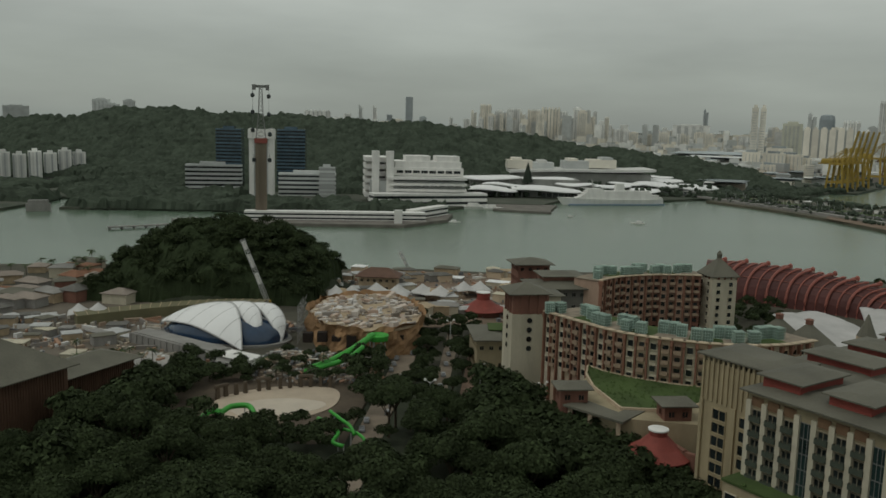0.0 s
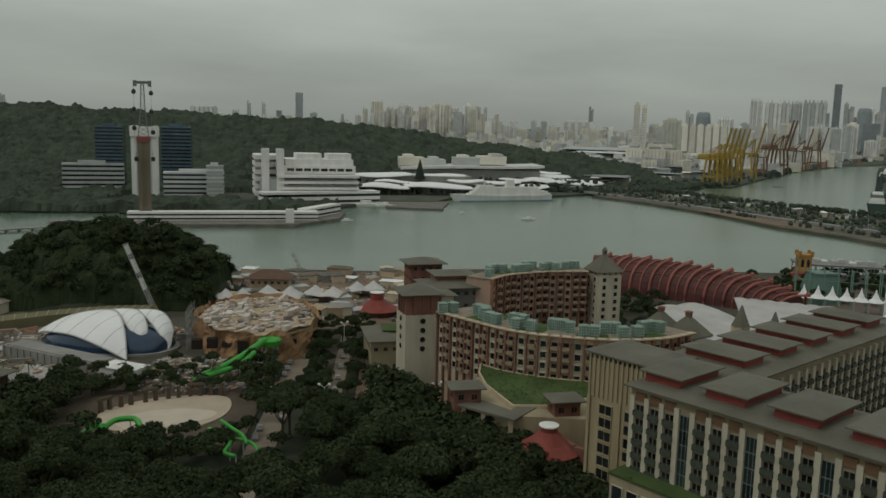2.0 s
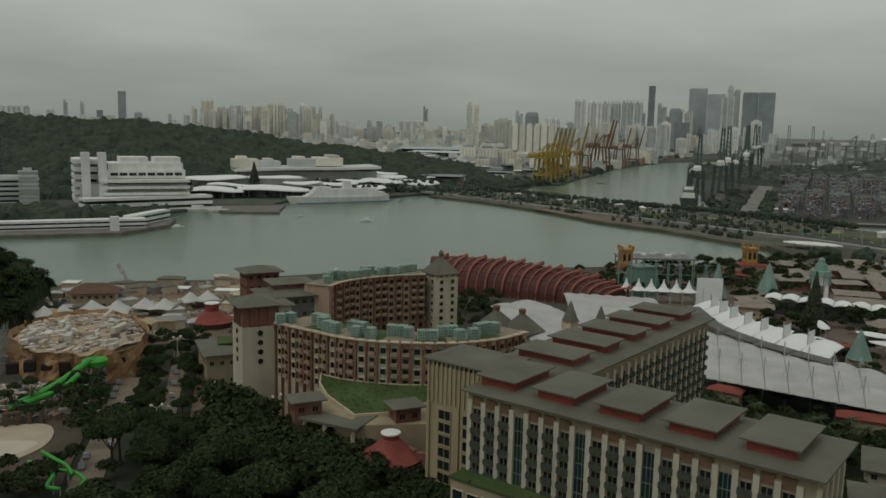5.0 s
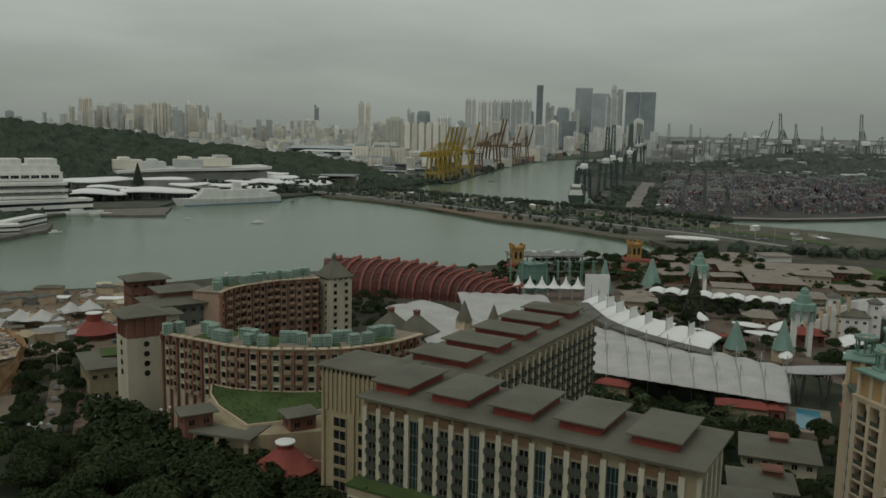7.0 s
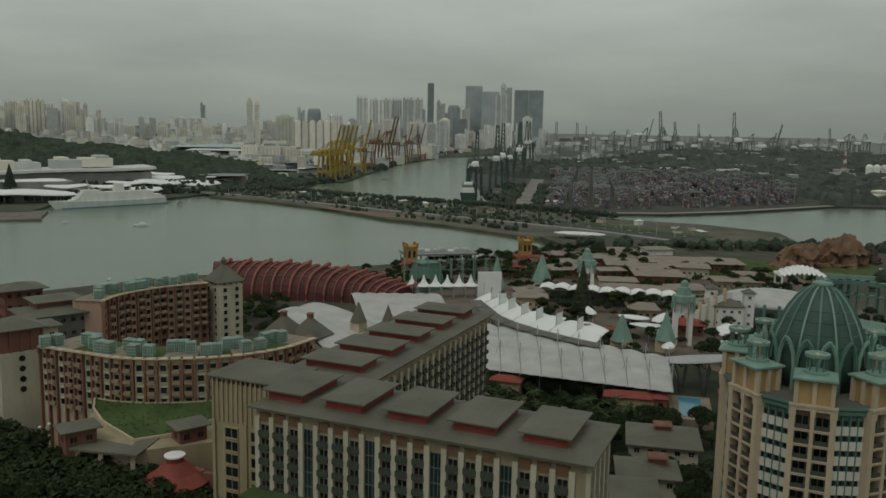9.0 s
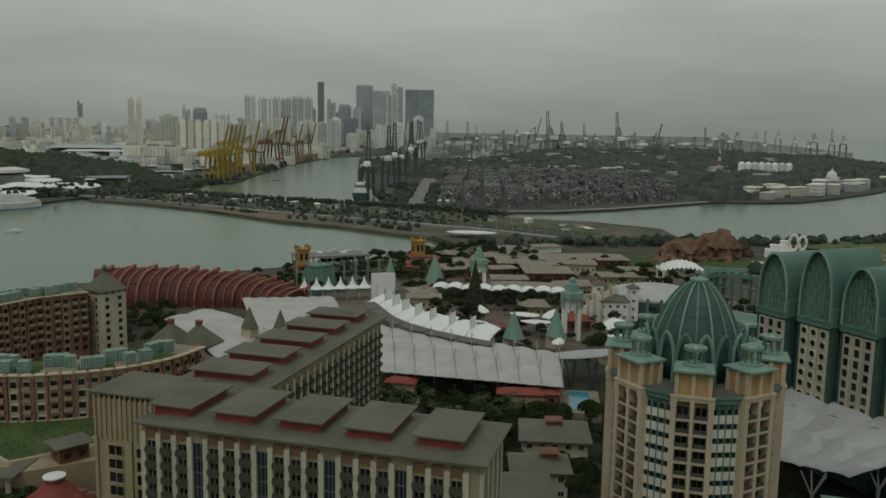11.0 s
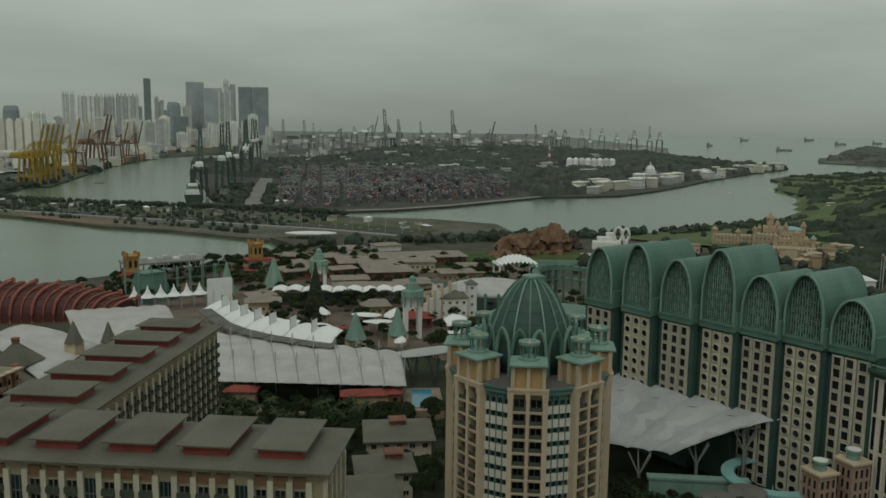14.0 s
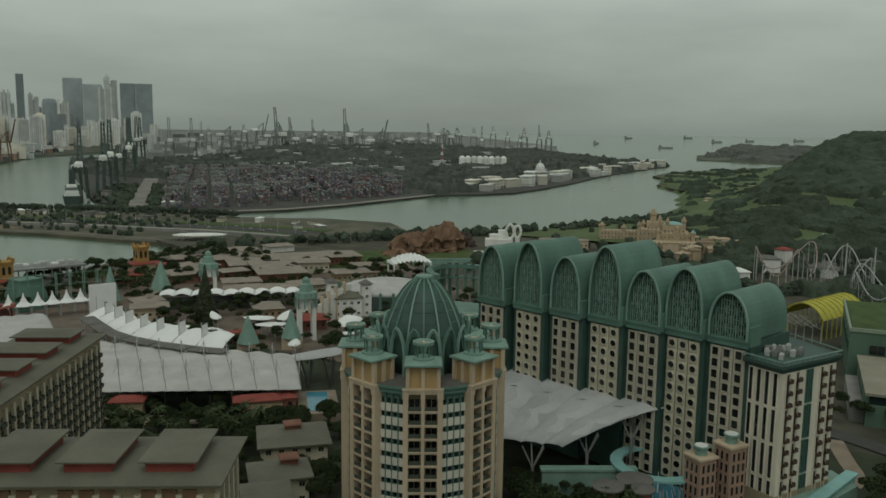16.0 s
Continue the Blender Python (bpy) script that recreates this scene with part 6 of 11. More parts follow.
# ---------------------------------------------------------------- forecourt of the arched hotel
def pink_tower(x, y, rz, w, top):
    z0 = mound(x, y) - 0.4
    t = root("forecourt_tower", x, y, z0, rz, "pink rendered square tower with slit windows and a green lantern", "tower", "forecourt towers")
    H = top - z0
    PINK = mat("pink_render", (0.40, 0.27, 0.205), 0.85, 0.25, 0.4, 3, streak=True)
    bm = bmesh.new()
    box(bm, -w / 2, w / 2, -w / 2, w / 2, 0, H)
    part("wall", bm, PINK, t)
    bm = bmesh.new()
    box(bm, -w / 2 - 0.5, w / 2 + 0.5, -w / 2 - 0.5, w / 2 + 0.5, H, H + 0.6)
    part("cornice", bm, PINKCREAM, t)
    bm = bmesh.new()
    lathe(bm, [(w * 0.27, H + 0.6), (w * 0.27, H + 2.6), (w * 0.36, H + 2.7), (w * 0.36, H + 3.2)], 16)
    part("lantern", bm, COPPERPALE, t)
    bm = bmesh.new()
    lathe(bm, [(w * 0.3, H + 3.2), (w * 0.3, H + 3.35)], 16)
    part("lantern_cap", bm, WHITE, t)
    slit = shared_window("slit_window", 0.9, 2.3, GLASSDARK, PINK, 0.15, 0, False)
    for f in range(5):
        for o in (-w * 0.3, 0, w * 0.3):
            piece("slit_window", slit, t, pose(o, -w / 2 - 0.03, H - 2.4 - 3.2 * f))
            piece("slit_window", slit, t, pose(-w / 2 - 0.03, o, H - 2.4 - 3.2 * f, 0, 0, -90))


pink_tower(227.0, 54.8, -32, 5.9, 23.6)
pink_tower(232.4, 48.2, -32, 5.9, 26.6)
# circular canopy round a fountain
t = root("ring_canopy", 235.0, 68.5, mound(240, 69.5) - 0.3, 0, "turquoise ring-shaped canopy round a fountain court", "canopy")
z0 = mound(240, 69.5) - 0.3
bm = bmesh.new()
k = 48
inner, outer = ring(10.5, k), ring(14.0, k)
vi = [[bm.verts.new((x, y, z)) for x, y in r] for r, z in ((outer, 10.3), (inner, 10.3), (inner, 9.6), (outer, 9.6))]
for p, q in zip(vi, vi[1:] + vi[:1]):
    for i in range(k):
        bm.faces.new((p[i], p[(i + 1) % k], q[(i + 1) % k], q[i]))
part("ring_roof", bm, TEALROOF, t)
for i in range(16):
    a = 2 * math.pi * i / 16
    bm = bmesh.new()
    beam(bm, (12.2 * math.cos(a), 12.2 * math.sin(a), 0), (12.2 * math.cos(a), 12.2 * math.sin(a), 9.7), 0.25, 6)
    part("post", bm, PALESTEEL, t)
bm = bmesh.new()
lathe(bm, [(8.5, 0), (8.5, 1.2), (8.0, 1.2), (8.0, 0.9)], 32)
f = thing("fountain", bm, PALESTEEL, "round fountain basin inside the ring canopy", "fountain", m=pose(235.0, 68.5, z0))
bm = bmesh.new()
lathe(bm, [(7.9, 0.9), (7.9, 1.0)], 32)
part("water", bm, POOL, f)
bm = bmesh.new()
for i in range(14):
    a = 2 * math.pi * i / 14
    beam(bm, (5 * math.cos(a), 5 * math.sin(a), 1), (4.4 * math.cos(a), 4.4 * math.sin(a), 3.2), 0.12, 4)
beam(bm, (0, 0, 1), (0, 0, 7.5), 0.3, 6, r2=0.08)
part("water_jet", bm, WHITE, f)
bm = bmesh.new()
box(bm, -14, 14, -1.6, 1.6, 8.5, 9.2, m=pose(222, 85, 6, 0, 0, -57))
box(bm, -13.5, 13.5, -1.2, 1.2, 0, 8.5, m=pose(222, 85, 6, 0, 0, -57))
thing("green_walkway", bm, COPPERPALE, "pale green covered walkway in front of the canopy", "walkway")
bm = bmesh.new()
box(bm, -20, 20, -1.8, 1.8, 7.5, 8.0, m=pose(245, 25, 6, 0, 0, -14))
box(bm, -19, 19, -1.2, 1.2, 0, 7.5, m=pose(245, 25, 6, 0, 0, -14))
thing("green_walkway", bm, TEALROOF, "turquoise covered walkway round the end of the hotel", "walkway")
for px, py, r in ((205, 73, 3.6), (213, 68.5, 4.2), (208, 65, 2.8)):
    t = root("round_pavilion", px, py, mound(px, py) - 0.3, 0, "round brown pavilion with a shallow grey roof", "pavilion", "round pavilions")
    hh = 19.0 - mound(px, py)
    bm = bmesh.new()
    lathe(bm, [(r, 0), (r, hh)], 20)
    part("wall", bm, REDWALL, t)
    bm = bmesh.new()
    lathe(bm, [(r + 0.8, hh), (r + 0.8, hh + 0.4), (0.5, hh + 1.4)], 24)
    part("roof", bm, DARKROOF, t)
# green-clad boxes at the south edge
t = root("green_hall", 400, 18, 4.6, 8, "large pale green clad hall with planted roof", "hall")
bm = bmesh.new()
box(bm, 0, 70, -60, 17, 0, 23)
part("wall", bm, PALEGREEN, t)
bm = bmesh.new()
box(bm, 1, 69, -59, 16, 23, 23.5)
part("planted_roof", bm, GRASS, t)
bm = bmesh.new()
box(bm, -0.5, 70.5, 16.4, 17.4, 22.4, 24.0)
box(bm, -0.5, 0.5, -60, 16.4, 22.4, 24.0)
part("parapet", bm, mat("sage_coping", (0.27, 0.32, 0.25), 0.8, 0.2, 0.3, 2), t)
win = shared_window("dark_opening", 6, 4, GLASSDARK, PALEGREEN, 0.3, 1, False)
for k in range(5):
    piece("dark_opening", win, t, pose(8 + 13 * k, 17.05, 15, 0, 0, 180))
for k in range(3):
    piece("dark_opening", win, t, pose(-0.05, 6 - 14 * k, 15, 0, 0, -90))
t = root("green_hall", 320, 0, 4.6, 8, "lower pale green clad wing with a beige band", "hall")
bm = bmesh.new()
box(bm, 20, 78, -60, 20, 0, 8.6)
part("wall", bm, PALEGREEN, t)
bm = bmesh.new()
box(bm, 21, 78, -59, 19, 8.6, 12.2)
part("glazed_band", bm, GLASSTEAL, t)
bm = bmesh.new()
box(bm, 19.4, 78, -60, 20.6, 12.2, 13.2)
part("flat_roof", bm, mat("beige_deck", (0.30, 0.275, 0.215), 0.85, 0.25, 0.1, 2), t)
bm = bmesh.new()
box(bm, 24, 70, 20.2, 25, 0, 6)
part("colonnade", bm, CONCRETE, t)
# yellow mesh roof and steel frame
t = root("yellow_canopy", 492, 56, 4.8, -20, "yellow mesh barrel canopy beside a white steel frame", "canopy")
bm = bmesh.new()
grid_sheet(bm, lambda u, v: (46 * (u - 0.5), 22 * (v - 0.5), 11 + 7.5 * math.sin(math.pi * v) ** 0.7), 18, 12, 0, 0.3)
part("mesh_roof", bm, YELLOWROOF, t)
bm = bmesh.new()
for k in range(10):
    x = -23 + 46 * k / 9
    pts = [(x, 22.4 * (j / 10 - 0.5), 11.2 + 7.6 * math.sin(math.pi * j / 10) ** 0.7) for j in range(11)]
    for a, b in zip(pts, pts[1:]):
        beam(bm, a, b, 0.3, 4)
    for y in (-11, 11):
        beam(bm, (x, y, 0), (x, y, 11.2), 0.3, 5)
part("hoop", bm, YELLOWROOF, t)
bm = bmesh.new()
for k in range(9):
    for j in range(4):
        p = (-30 - 5.0 * j, -14 + 4.5 * k, 8 + 2.5 * j)
        beam(bm, p, (p[0] - 5, p[1] + 2.2, p[2] + 2.5), 0.25, 4)
        beam(bm, p, (p[0] - 5, p[1] - 2.2, p[2] + 2.5), 0.25, 4)
        if j == 0:
            beam(bm, p, (p[0], p[1], 0), 0.25, 4)
part("space_frame", bm, PALESTEEL, t)


# ---------------------------------------------------------------- castle, crag and rides on the far shore of the park
PARKTILE = mat("dull_tile_roof", (0.27, 0.20, 0.14), 0.85, 0.3, 0.3, 2)
t = root("castle", 800, 250, 4.6, -70, "pale sandstone fairy-tale castle with a slim main tower", "castle")
rr = random.Random(9)
PALESTONE = mat("pale_sandstone", (0.50, 0.40, 0.28), 0.9, 0.35, 0.25, 1.5)


def castle_block(name, x0, x1, y0, y1, h, material=None):
    """A wall block with a row of merlons and slit windows on the side of the park."""
    bm = bmesh.new()
    box(bm, x0, x1, y0, y1, 0, h)
    w = part(name, bm, material or PALESTONE, t)
    n = max(2, int((x1 - x0) / 3.2))
    bm = bmesh.new()
    for k in range(n):
        a = x0 + (x1 - x0) * (k + 0.2) / n
        box(bm, a, a + 1.6, y0 - 0.1, y0 + 0.9, h, h + 1.3)
    part("battlement", bm, material or PALESTONE, w)
    bm = bmesh.new()
    for k in range(n):
        a = x0 + (x1 - x0) * (k + 0.4) / n
        for z in (h * 0.35, h * 0.7):
            box(bm, a, a + 0.9, y0 - 0.08, y0 + 0.2, z, z + 1.8)
    part("slit_windows", bm, DARKROOF, w)


castle_block("curtain_wall", -48, -6, -6, 10, 11)
castle_block("gatehouse", -12, 6, -22, -4, 15)
castle_block("keep", -4, 13, -10, 8, 21)
castle_block("great_hall", 6, 34, -40, -8, 14, SANDSTONE)
castle_block("upper_hall", 10, 30, -26, 0, 20)
castle_block("lower_court", 0, 40, -64, -40, 8)
for x, y, r, h, cone in ((2, 0, 3.0, 27, 5.5), (8, -6, 1.8, 22, 4), (-7, 2, 2.0, 17, 3.5), (-47, 4, 2.6, 14, 3), (-26, -4, 2.2, 13, 3), (14, -24, 1.8, 22, 3.5), (30, -10, 2.0, 22, 4), (22, -38, 2.2, 18, 3.5), (36, -42, 2.0, 14, 3), (-12, -22, 1.7, 18, 3), (5, -40, 1.8, 15, 3)):
    bm = bmesh.new()
    lathe(bm, [(r, 0), (r, h), (r * 1.3, h + 0.8), (r * 1.3, h + 2.2), (r * 0.95, h + 2.2)], 10, x, y)
    tw = part("turret", bm, PALESTONE, t)
    bm = bmesh.new()
    lathe(bm, [(r * 1.15, h + 2.0), (0.1, h + 2.2 + cone)], 10, x, y)
    part("spire", bm, TEALROOF if x == 36 else SANDSTONE, tw)
bm = bmesh.new()
hip(bm, 12, 28, -24, -2, 20.4, 2.2, 0.4)
part("copper_roof", bm, TEALROOF, t)
for k in range(30):
    x, y = 745 + rr.uniform(-40, 60), 190 + rr.uniform(-34, 26)
    house("village_house", x, y, rr.choice((-70, 20, -60, 32)), rr.uniform(8, 16), rr.uniform(7, 11), rr.uniform(5, 10), rr.choice((PALESTONE, SANDSTONE, PINKCREAM)), rr.choice((PALESTONE, PARKTILE, PARKROOF, SANDSTONE)), "sandstone village house beside the castle", 1.4, 0.5, 5, 2, group="castle village", win=False)
house("pink_wall_house", 704, 300, -70, 44, 10, 9, PINKCREAM, PARKROOF, "long pale pink house below the castle", 1.2, 0.6, 5, 1)


def crag(name, x, y, rx, ry, h, seed, material, label):
    """A rough rock mass with ledges."""
    bm = bmesh.new()
    n, m = 56, 22
    rows = []
    for j in range(m + 1):
        v = j / m
        row = []
        for i in range(n):
            a = 2 * math.pi * i / n
            k = (1 - v ** 2.6) ** 0.62 if v < 1 else 0.02
            q = 1 + 0.5 * noise.noise(Vector((math.cos(a) * 1.7 + seed, math.sin(a) * 1.7, v * 2.2))) + 0.28 * noise.noise(Vector((math.cos(a) * 5 + seed, math.sin(a) * 5, v * 7)))
            z = h * (v + 0.06 * math.sin(v * 19)) * (1 + 0.45 * noise.noise(Vector((math.cos(a) * 1.4 * k, math.sin(a) * 1.4 * k, seed))) + 0.22 * noise.noise(Vector((math.cos(a) * 5 * k, math.sin(a) * 5 * k, seed + 3))))
            row.append(bm.verts.new((rx * k * q * math.cos(a), ry * k * q * math.sin(a), z)))
        rows.append(row)
    for p, q in zip(rows, rows[1:]):
        for i in range(n):
            bm.faces.new((p[i], p[(i + 1) % n], q[(i + 1) % n], q[i]))
    bm.faces.new(rows[-1])
    return thing(name, bm, material, label, "rock", m=pose(x, y, 4.4))


crag("rock_mountain", 632, 384, 22, 17, 25, 2.0, ROCK, "red-brown artificial rock mountain in the park")
crag("rock_mountain", 604, 402, 20, 15, 18, 5.0, ROCK, "lower red-brown rock outcrop below the mountain")
crag("rock_mountain", 566, 392, 14, 11, 9, 6.0, ROCK, "low red-brown rock spur below the mountain")
crag("rock_outcrop", 668, 388, 15, 12, 13, 8.0, mat("dark_earth", (0.09, 0.065, 0.05), 0.95, 0.4, 0.1, 1), "dark brown rock outcrop beside the shore")
t = root("white_lodge", 690, 358, 4.6, -60, "white stepped building with two upright round arches", "building")
for x0, x1, y0, y1, h in ((-14, 12, -7, 7, 7), (-10, 8, -4, 7, 11), (-2, 6, -2, 6, 15)):
    bm = bmesh.new()
    box(bm, x0, x1, y0, y1, 0, h, taper=0.4)
    part("tier", bm, WHITE, t)
for x, r in ((9, 5.0), (16, 4.2)):
    bm = bmesh.new()
    tube(bm, [(x + 0.7 * r * math.sin(6.283 * k / 24), -3, 14 + r * 1.3 * -math.cos(6.283 * k / 24)) for k in range(25)], 1.3, 8)
    beam(bm, (x, -3, 0), (x, -3, 14 - r * 1.2), 2.2, 8)
    part("round_arch", bm, WHITE, t)
# grassy bank and lawn below the rocks
GRASSBANK = mat("park_grass", (0.085, 0.115, 0.035), 0.9, 0.45, 0.12, 1.5)
bm = bmesh.new()
prism(bm, [(478, 360), (498, 386), (560, 420), (606, 436), (590, 404), (540, 376), (496, 350)], 4.0, 7.0, top=[(484, 362), (500, 382), (562, 413), (596, 428), (588, 408), (540, 380), (498, 355)])
thing("grass_bank", bm, GRASSBANK, "green grassy bank below the rock mountain", "bank", "structure")
bm = bmesh.new()
prism(bm, [(548, 364), (586, 318), (650, 352), (622, 386)], 4.0, 6.2)
thing("park_lawn", bm, GRASSBANK, "green lawn in front of the rock mountain", "lawn", "structure")
bm = bmesh.new()
box(bm, -28, 28, -0.8, 0.8, 0, 5.5, m=pose(566, 340, 4.6, 0, 0, -50))
thing("lawn_wall", bm, COPPERPALE, "pale green retaining wall before the lawn", "wall")
house("pale_hall", 612, 318, -55, 40, 12, 7, CREAM, MEMBRANE, "long low hall with a pale flat roof", 0.6, 0.6, 5, 1)


def coaster(x, y, rz, span, h, seed, material):
    rr = random.Random(seed)
    t = root("roller_coaster", x, y, 4.7, rz, "pale steel roller coaster loops on trestles", "roller coaster", "roller coasters")
    bm = bmesh.new()
    pts = [(span * (0.9 * math.cos(6.283 * k / 60) + 0.25 * math.sin(12.566 * k / 60 + seed)), span * 0.45 * math.sin(6.283 * k / 60), h * (0.62 + 0.38 * math.sin(18.85 * k / 60 + seed))) for k in range(61)]
    tube(bm, pts, 0.42, 6)
    part("track", bm, material, t)
    for k in range(0, 60, 3):
        px, py, pz = pts[k]
        bm = bmesh.new()
        tube(bm, [(px - 1.5, py - 1.0, -0.2), (px, py, pz), (px + 1.5, py + 1.0, -0.2)], 0.2, 4)
        part("trestle", bm, PALESTEEL, t)


coaster(650, 100, -20, 34, 26, 1, mat("pinkish_track", (0.42, 0.33, 0.30), 0.6, 0.2, 0.5, 2))
coaster(655, 62, 10, 36, 24, 2, PALESTEEL)
coaster(600, 40, 30, 30, 20, 3, PALESTEEL)
for px, py in ((648, 62), (634, 43), (690, 30), (700, 12)):
    bm = bmesh.new()
    beam(bm, (0, 0, 0), (2.5, 0, 31), 0.7, 6, r2=0.4)
    beam(bm, (5, 0, 0), (2.5, 0, 31), 0.7, 6, r2=0.4)
    for z in (8, 16, 24):
        beam(bm, (2.5 * z / 31, 0, z), (5 - 2.5 * z / 31, 0, z), 0.3, 4)
    thing("ride_mast", bm, PALESTEEL, "tall grey ride mast with two legs", "mast", group="ride masts", m=pose(px, py, 4.6))
rr = random.Random(33)
for k in range(26):
    x, y = rr.uniform(580, 1020), rr.uniform(-60, 150)
    if (x - 760) ** 2 + (y - 240) ** 2 < 5600:
        continue
    house("ride_house", x, y, rr.uniform(0, 90), rr.uniform(9, 24), rr.uniform(8, 14), rr.uniform(5, 11), rr.choice((WHITE, CREAM, BLUEPAINT, SANDSTONE)), rr.choice((WHITE, TEALROOF, DARKROOF, MEMBRANE, REDROOF)), "small painted ride building with a bright roof", rr.uniform(1, 3.5), 0.8, 5, 1, group="ride buildings", win=False)
bm = bmesh.new()
box(bm, -55, 55, -6, 6, 0, 9, m=pose(1005, 75, 4.8, 0, 0, -28))
thing("long_hall", bm, TEALROOF, "long pale turquoise hall at the edge of the park", "hall")
bm = bmesh.new()
box(bm, -60, 60, -5, 5, 0, 6, m=pose(890, 190, 4.8, 0, 0, -30))
thing("long_hall", bm, WHITE, "long white shed beyond the castle", "hall")


# ---------------------------------------------------------------- trees
def leaf_crown(bm, lobes, count, size, seed, flat=0.75):
    """Leaf sprays scattered through the outer part of overlapping lobes."""
    rr = random.Random(seed)
    total = sum(r * r for *_, r in lobes)
    for cx, cy, cz, r in lobes:
        for _ in range(int(count * r * r / total)):
            th, u = rr.uniform(0, 2 * math.pi), rr.uniform(-0.45, 1.0)
            k = math.sqrt(max(0.0, 1 - u * u))
            rad = r * rr.uniform(0.72, 1.08)
            c = Vector((cx + rad * k * math.cos(th), cy + rad * k * math.sin(th), cz + rad * u * flat))
            nrm = Vector((k * math.cos(th), k * math.sin(th), u + 0.35)).normalized()
            nrm = (nrm + Vector((rr.uniform(-0.6, 0.6), rr.uniform(-0.6, 0.6), rr.uniform(-0.6, 0.6)))).normalized()
            a = nrm.orthogonal().normalized()
            a.rotate(Matrix.Rotation(rr.uniform(0, 6.28), 3, nrm))
            b = nrm.cross(a)
            s = size * rr.uniform(0.6, 1.35)
            vs = [bm.verts.new(c + a * s), bm.verts.new(c - a * s * 0.7 + b * s * 0.75), bm.verts.new(c - a * s * 0.6 - b * s * 0.7 + nrm * s * 0.15)]
            bm.faces.new(vs)


def tree_model(seed, height, spread, count, label):
    rr = random.Random(seed)
    t = root("tree", 0, -60 - 20 * seed, mound(0, -60 - 20 * seed), 0, label, "tree", "rainforest trees")
    bm = bmesh.new()
    fork = height * 0.45
    beam(bm, (0, 0, -0.8), (0.1, 0.1, fork), 0.42, 7, r2=0.3)
    lobes = []
    for i in range(6):
        a = 2 * math.pi * i / 6 + rr.uniform(-0.4, 0.4)
        d = spread * rr.uniform(0.35, 0.62)
        tip = (d * math.cos(a), d * math.sin(a), height * rr.uniform(0.62, 0.8))
        beam(bm, (0.1, 0.1, fork * rr.uniform(0.75, 1.0)), tip, 0.2, 5, r2=0.07)
        lobes.append((*tip, spread * rr.uniform(0.34, 0.52)))
    lobes.append((0.0, 0.0, height * 0.80, spread * 0.56))
    part("trunk", bm, BARK, t)
    bm = bmesh.new()
    leaf_crown(bm, lobes, int(count * 5.5), spread * 0.06, seed + 50)
    part("crown", bm, LEAF, t)
    return t


TREES = [tree_model(1, 15, 6.6, 1000, "broad dark green rainforest tree with dense crown"), tree_model(2, 12.5, 5.4, 800, "dark green rainforest tree with a rounded uneven crown"), tree_model(3, 17, 6.0, 950, "tall dark green rainforest tree with gaps in its crown"), tree_model(4, 10, 5.6, 700, "low spreading dark green tree")]

CLEAR = [[(-190, 206), (-112, 200), (-96, 290), (-128, 304), (-150, 285)], [(48, 198), (62, 198), (62, 208), (48, 208)], [(-92, 222), (-24, 222), (-24, 250), (-92, 250)], [(210, 80), (262, 60), (262, 150), (212, 130)], [(-86, 248), (-26, 248), (-26, 296), (-86, 296)], [(-28, 195), (-18, 195), (-8, 380), (-19, 380)], [(-4, 268), (3, 268), (6, 345), (-1, 345)], [(7, 268), (12, 268), (15, 318), (10, 318)], [(-168, 262), (-128, 262), (-128, 296), (-168, 296)],
         [(17, 284), (24, 262), (36, 236), (46, 213), (66, 209), (110, 230), (110, 300), (22, 310)], [(44, 160), (100, 90), (125, 110), (160, 235), (130, 260), (45, 190)], [(160, 95), (206, 95), (206, 140), (160, 140)], [(205, 18), (295, 18), (295, 165), (215, 165)], [(-48, 200), (-8, 200), (-8, 232), (-48, 232)], [(112, 118), (150, 140), (130, 165), (105, 140)], [(298, -14), (330, -14), (338, 62), (308, 62)], [(262, 14), (312, 14), (312, 34), (262, 30)], [(218, 186), (238, 172), (266, 204), (244, 224)], [(186, 256), (184, 244), (222, 200), (232, 208)], [(180, 176), (196, 154), (216, 174), (200, 196)], [(160, 158), (174, 144), (186, 160), (172, 172)]]


def scatter(kind, region, count, gap, seed, low=0.8, high=1.2):
    rr = random.Random(seed)
    xs, ys = [p[0] for p in region], [p[1] for p in region]
    put, tries = [], 0
    while len(put) < count and tries < count * 40:
        tries += 1
        x, y = rr.uniform(min(xs), max(xs)), rr.uniform(min(ys), max(ys))
        if not inside(x, y, region) or any(inside(x, y, c) for c in CLEAR) or any((x - a) ** 2 + (y - b) ** 2 < gap * gap for a, b in put):
            continue
        put.append((x, y))
        s = rr.uniform(low, high)
        src = rr.choice(kind)
        copy_thing(src, pose(x, y, mound(x, y) - 0.2, 0, 0, rr.uniform(0, 360)) @ Matrix.Diagonal((s, s, s * rr.uniform(0.9, 1.1), 1)))
    return put


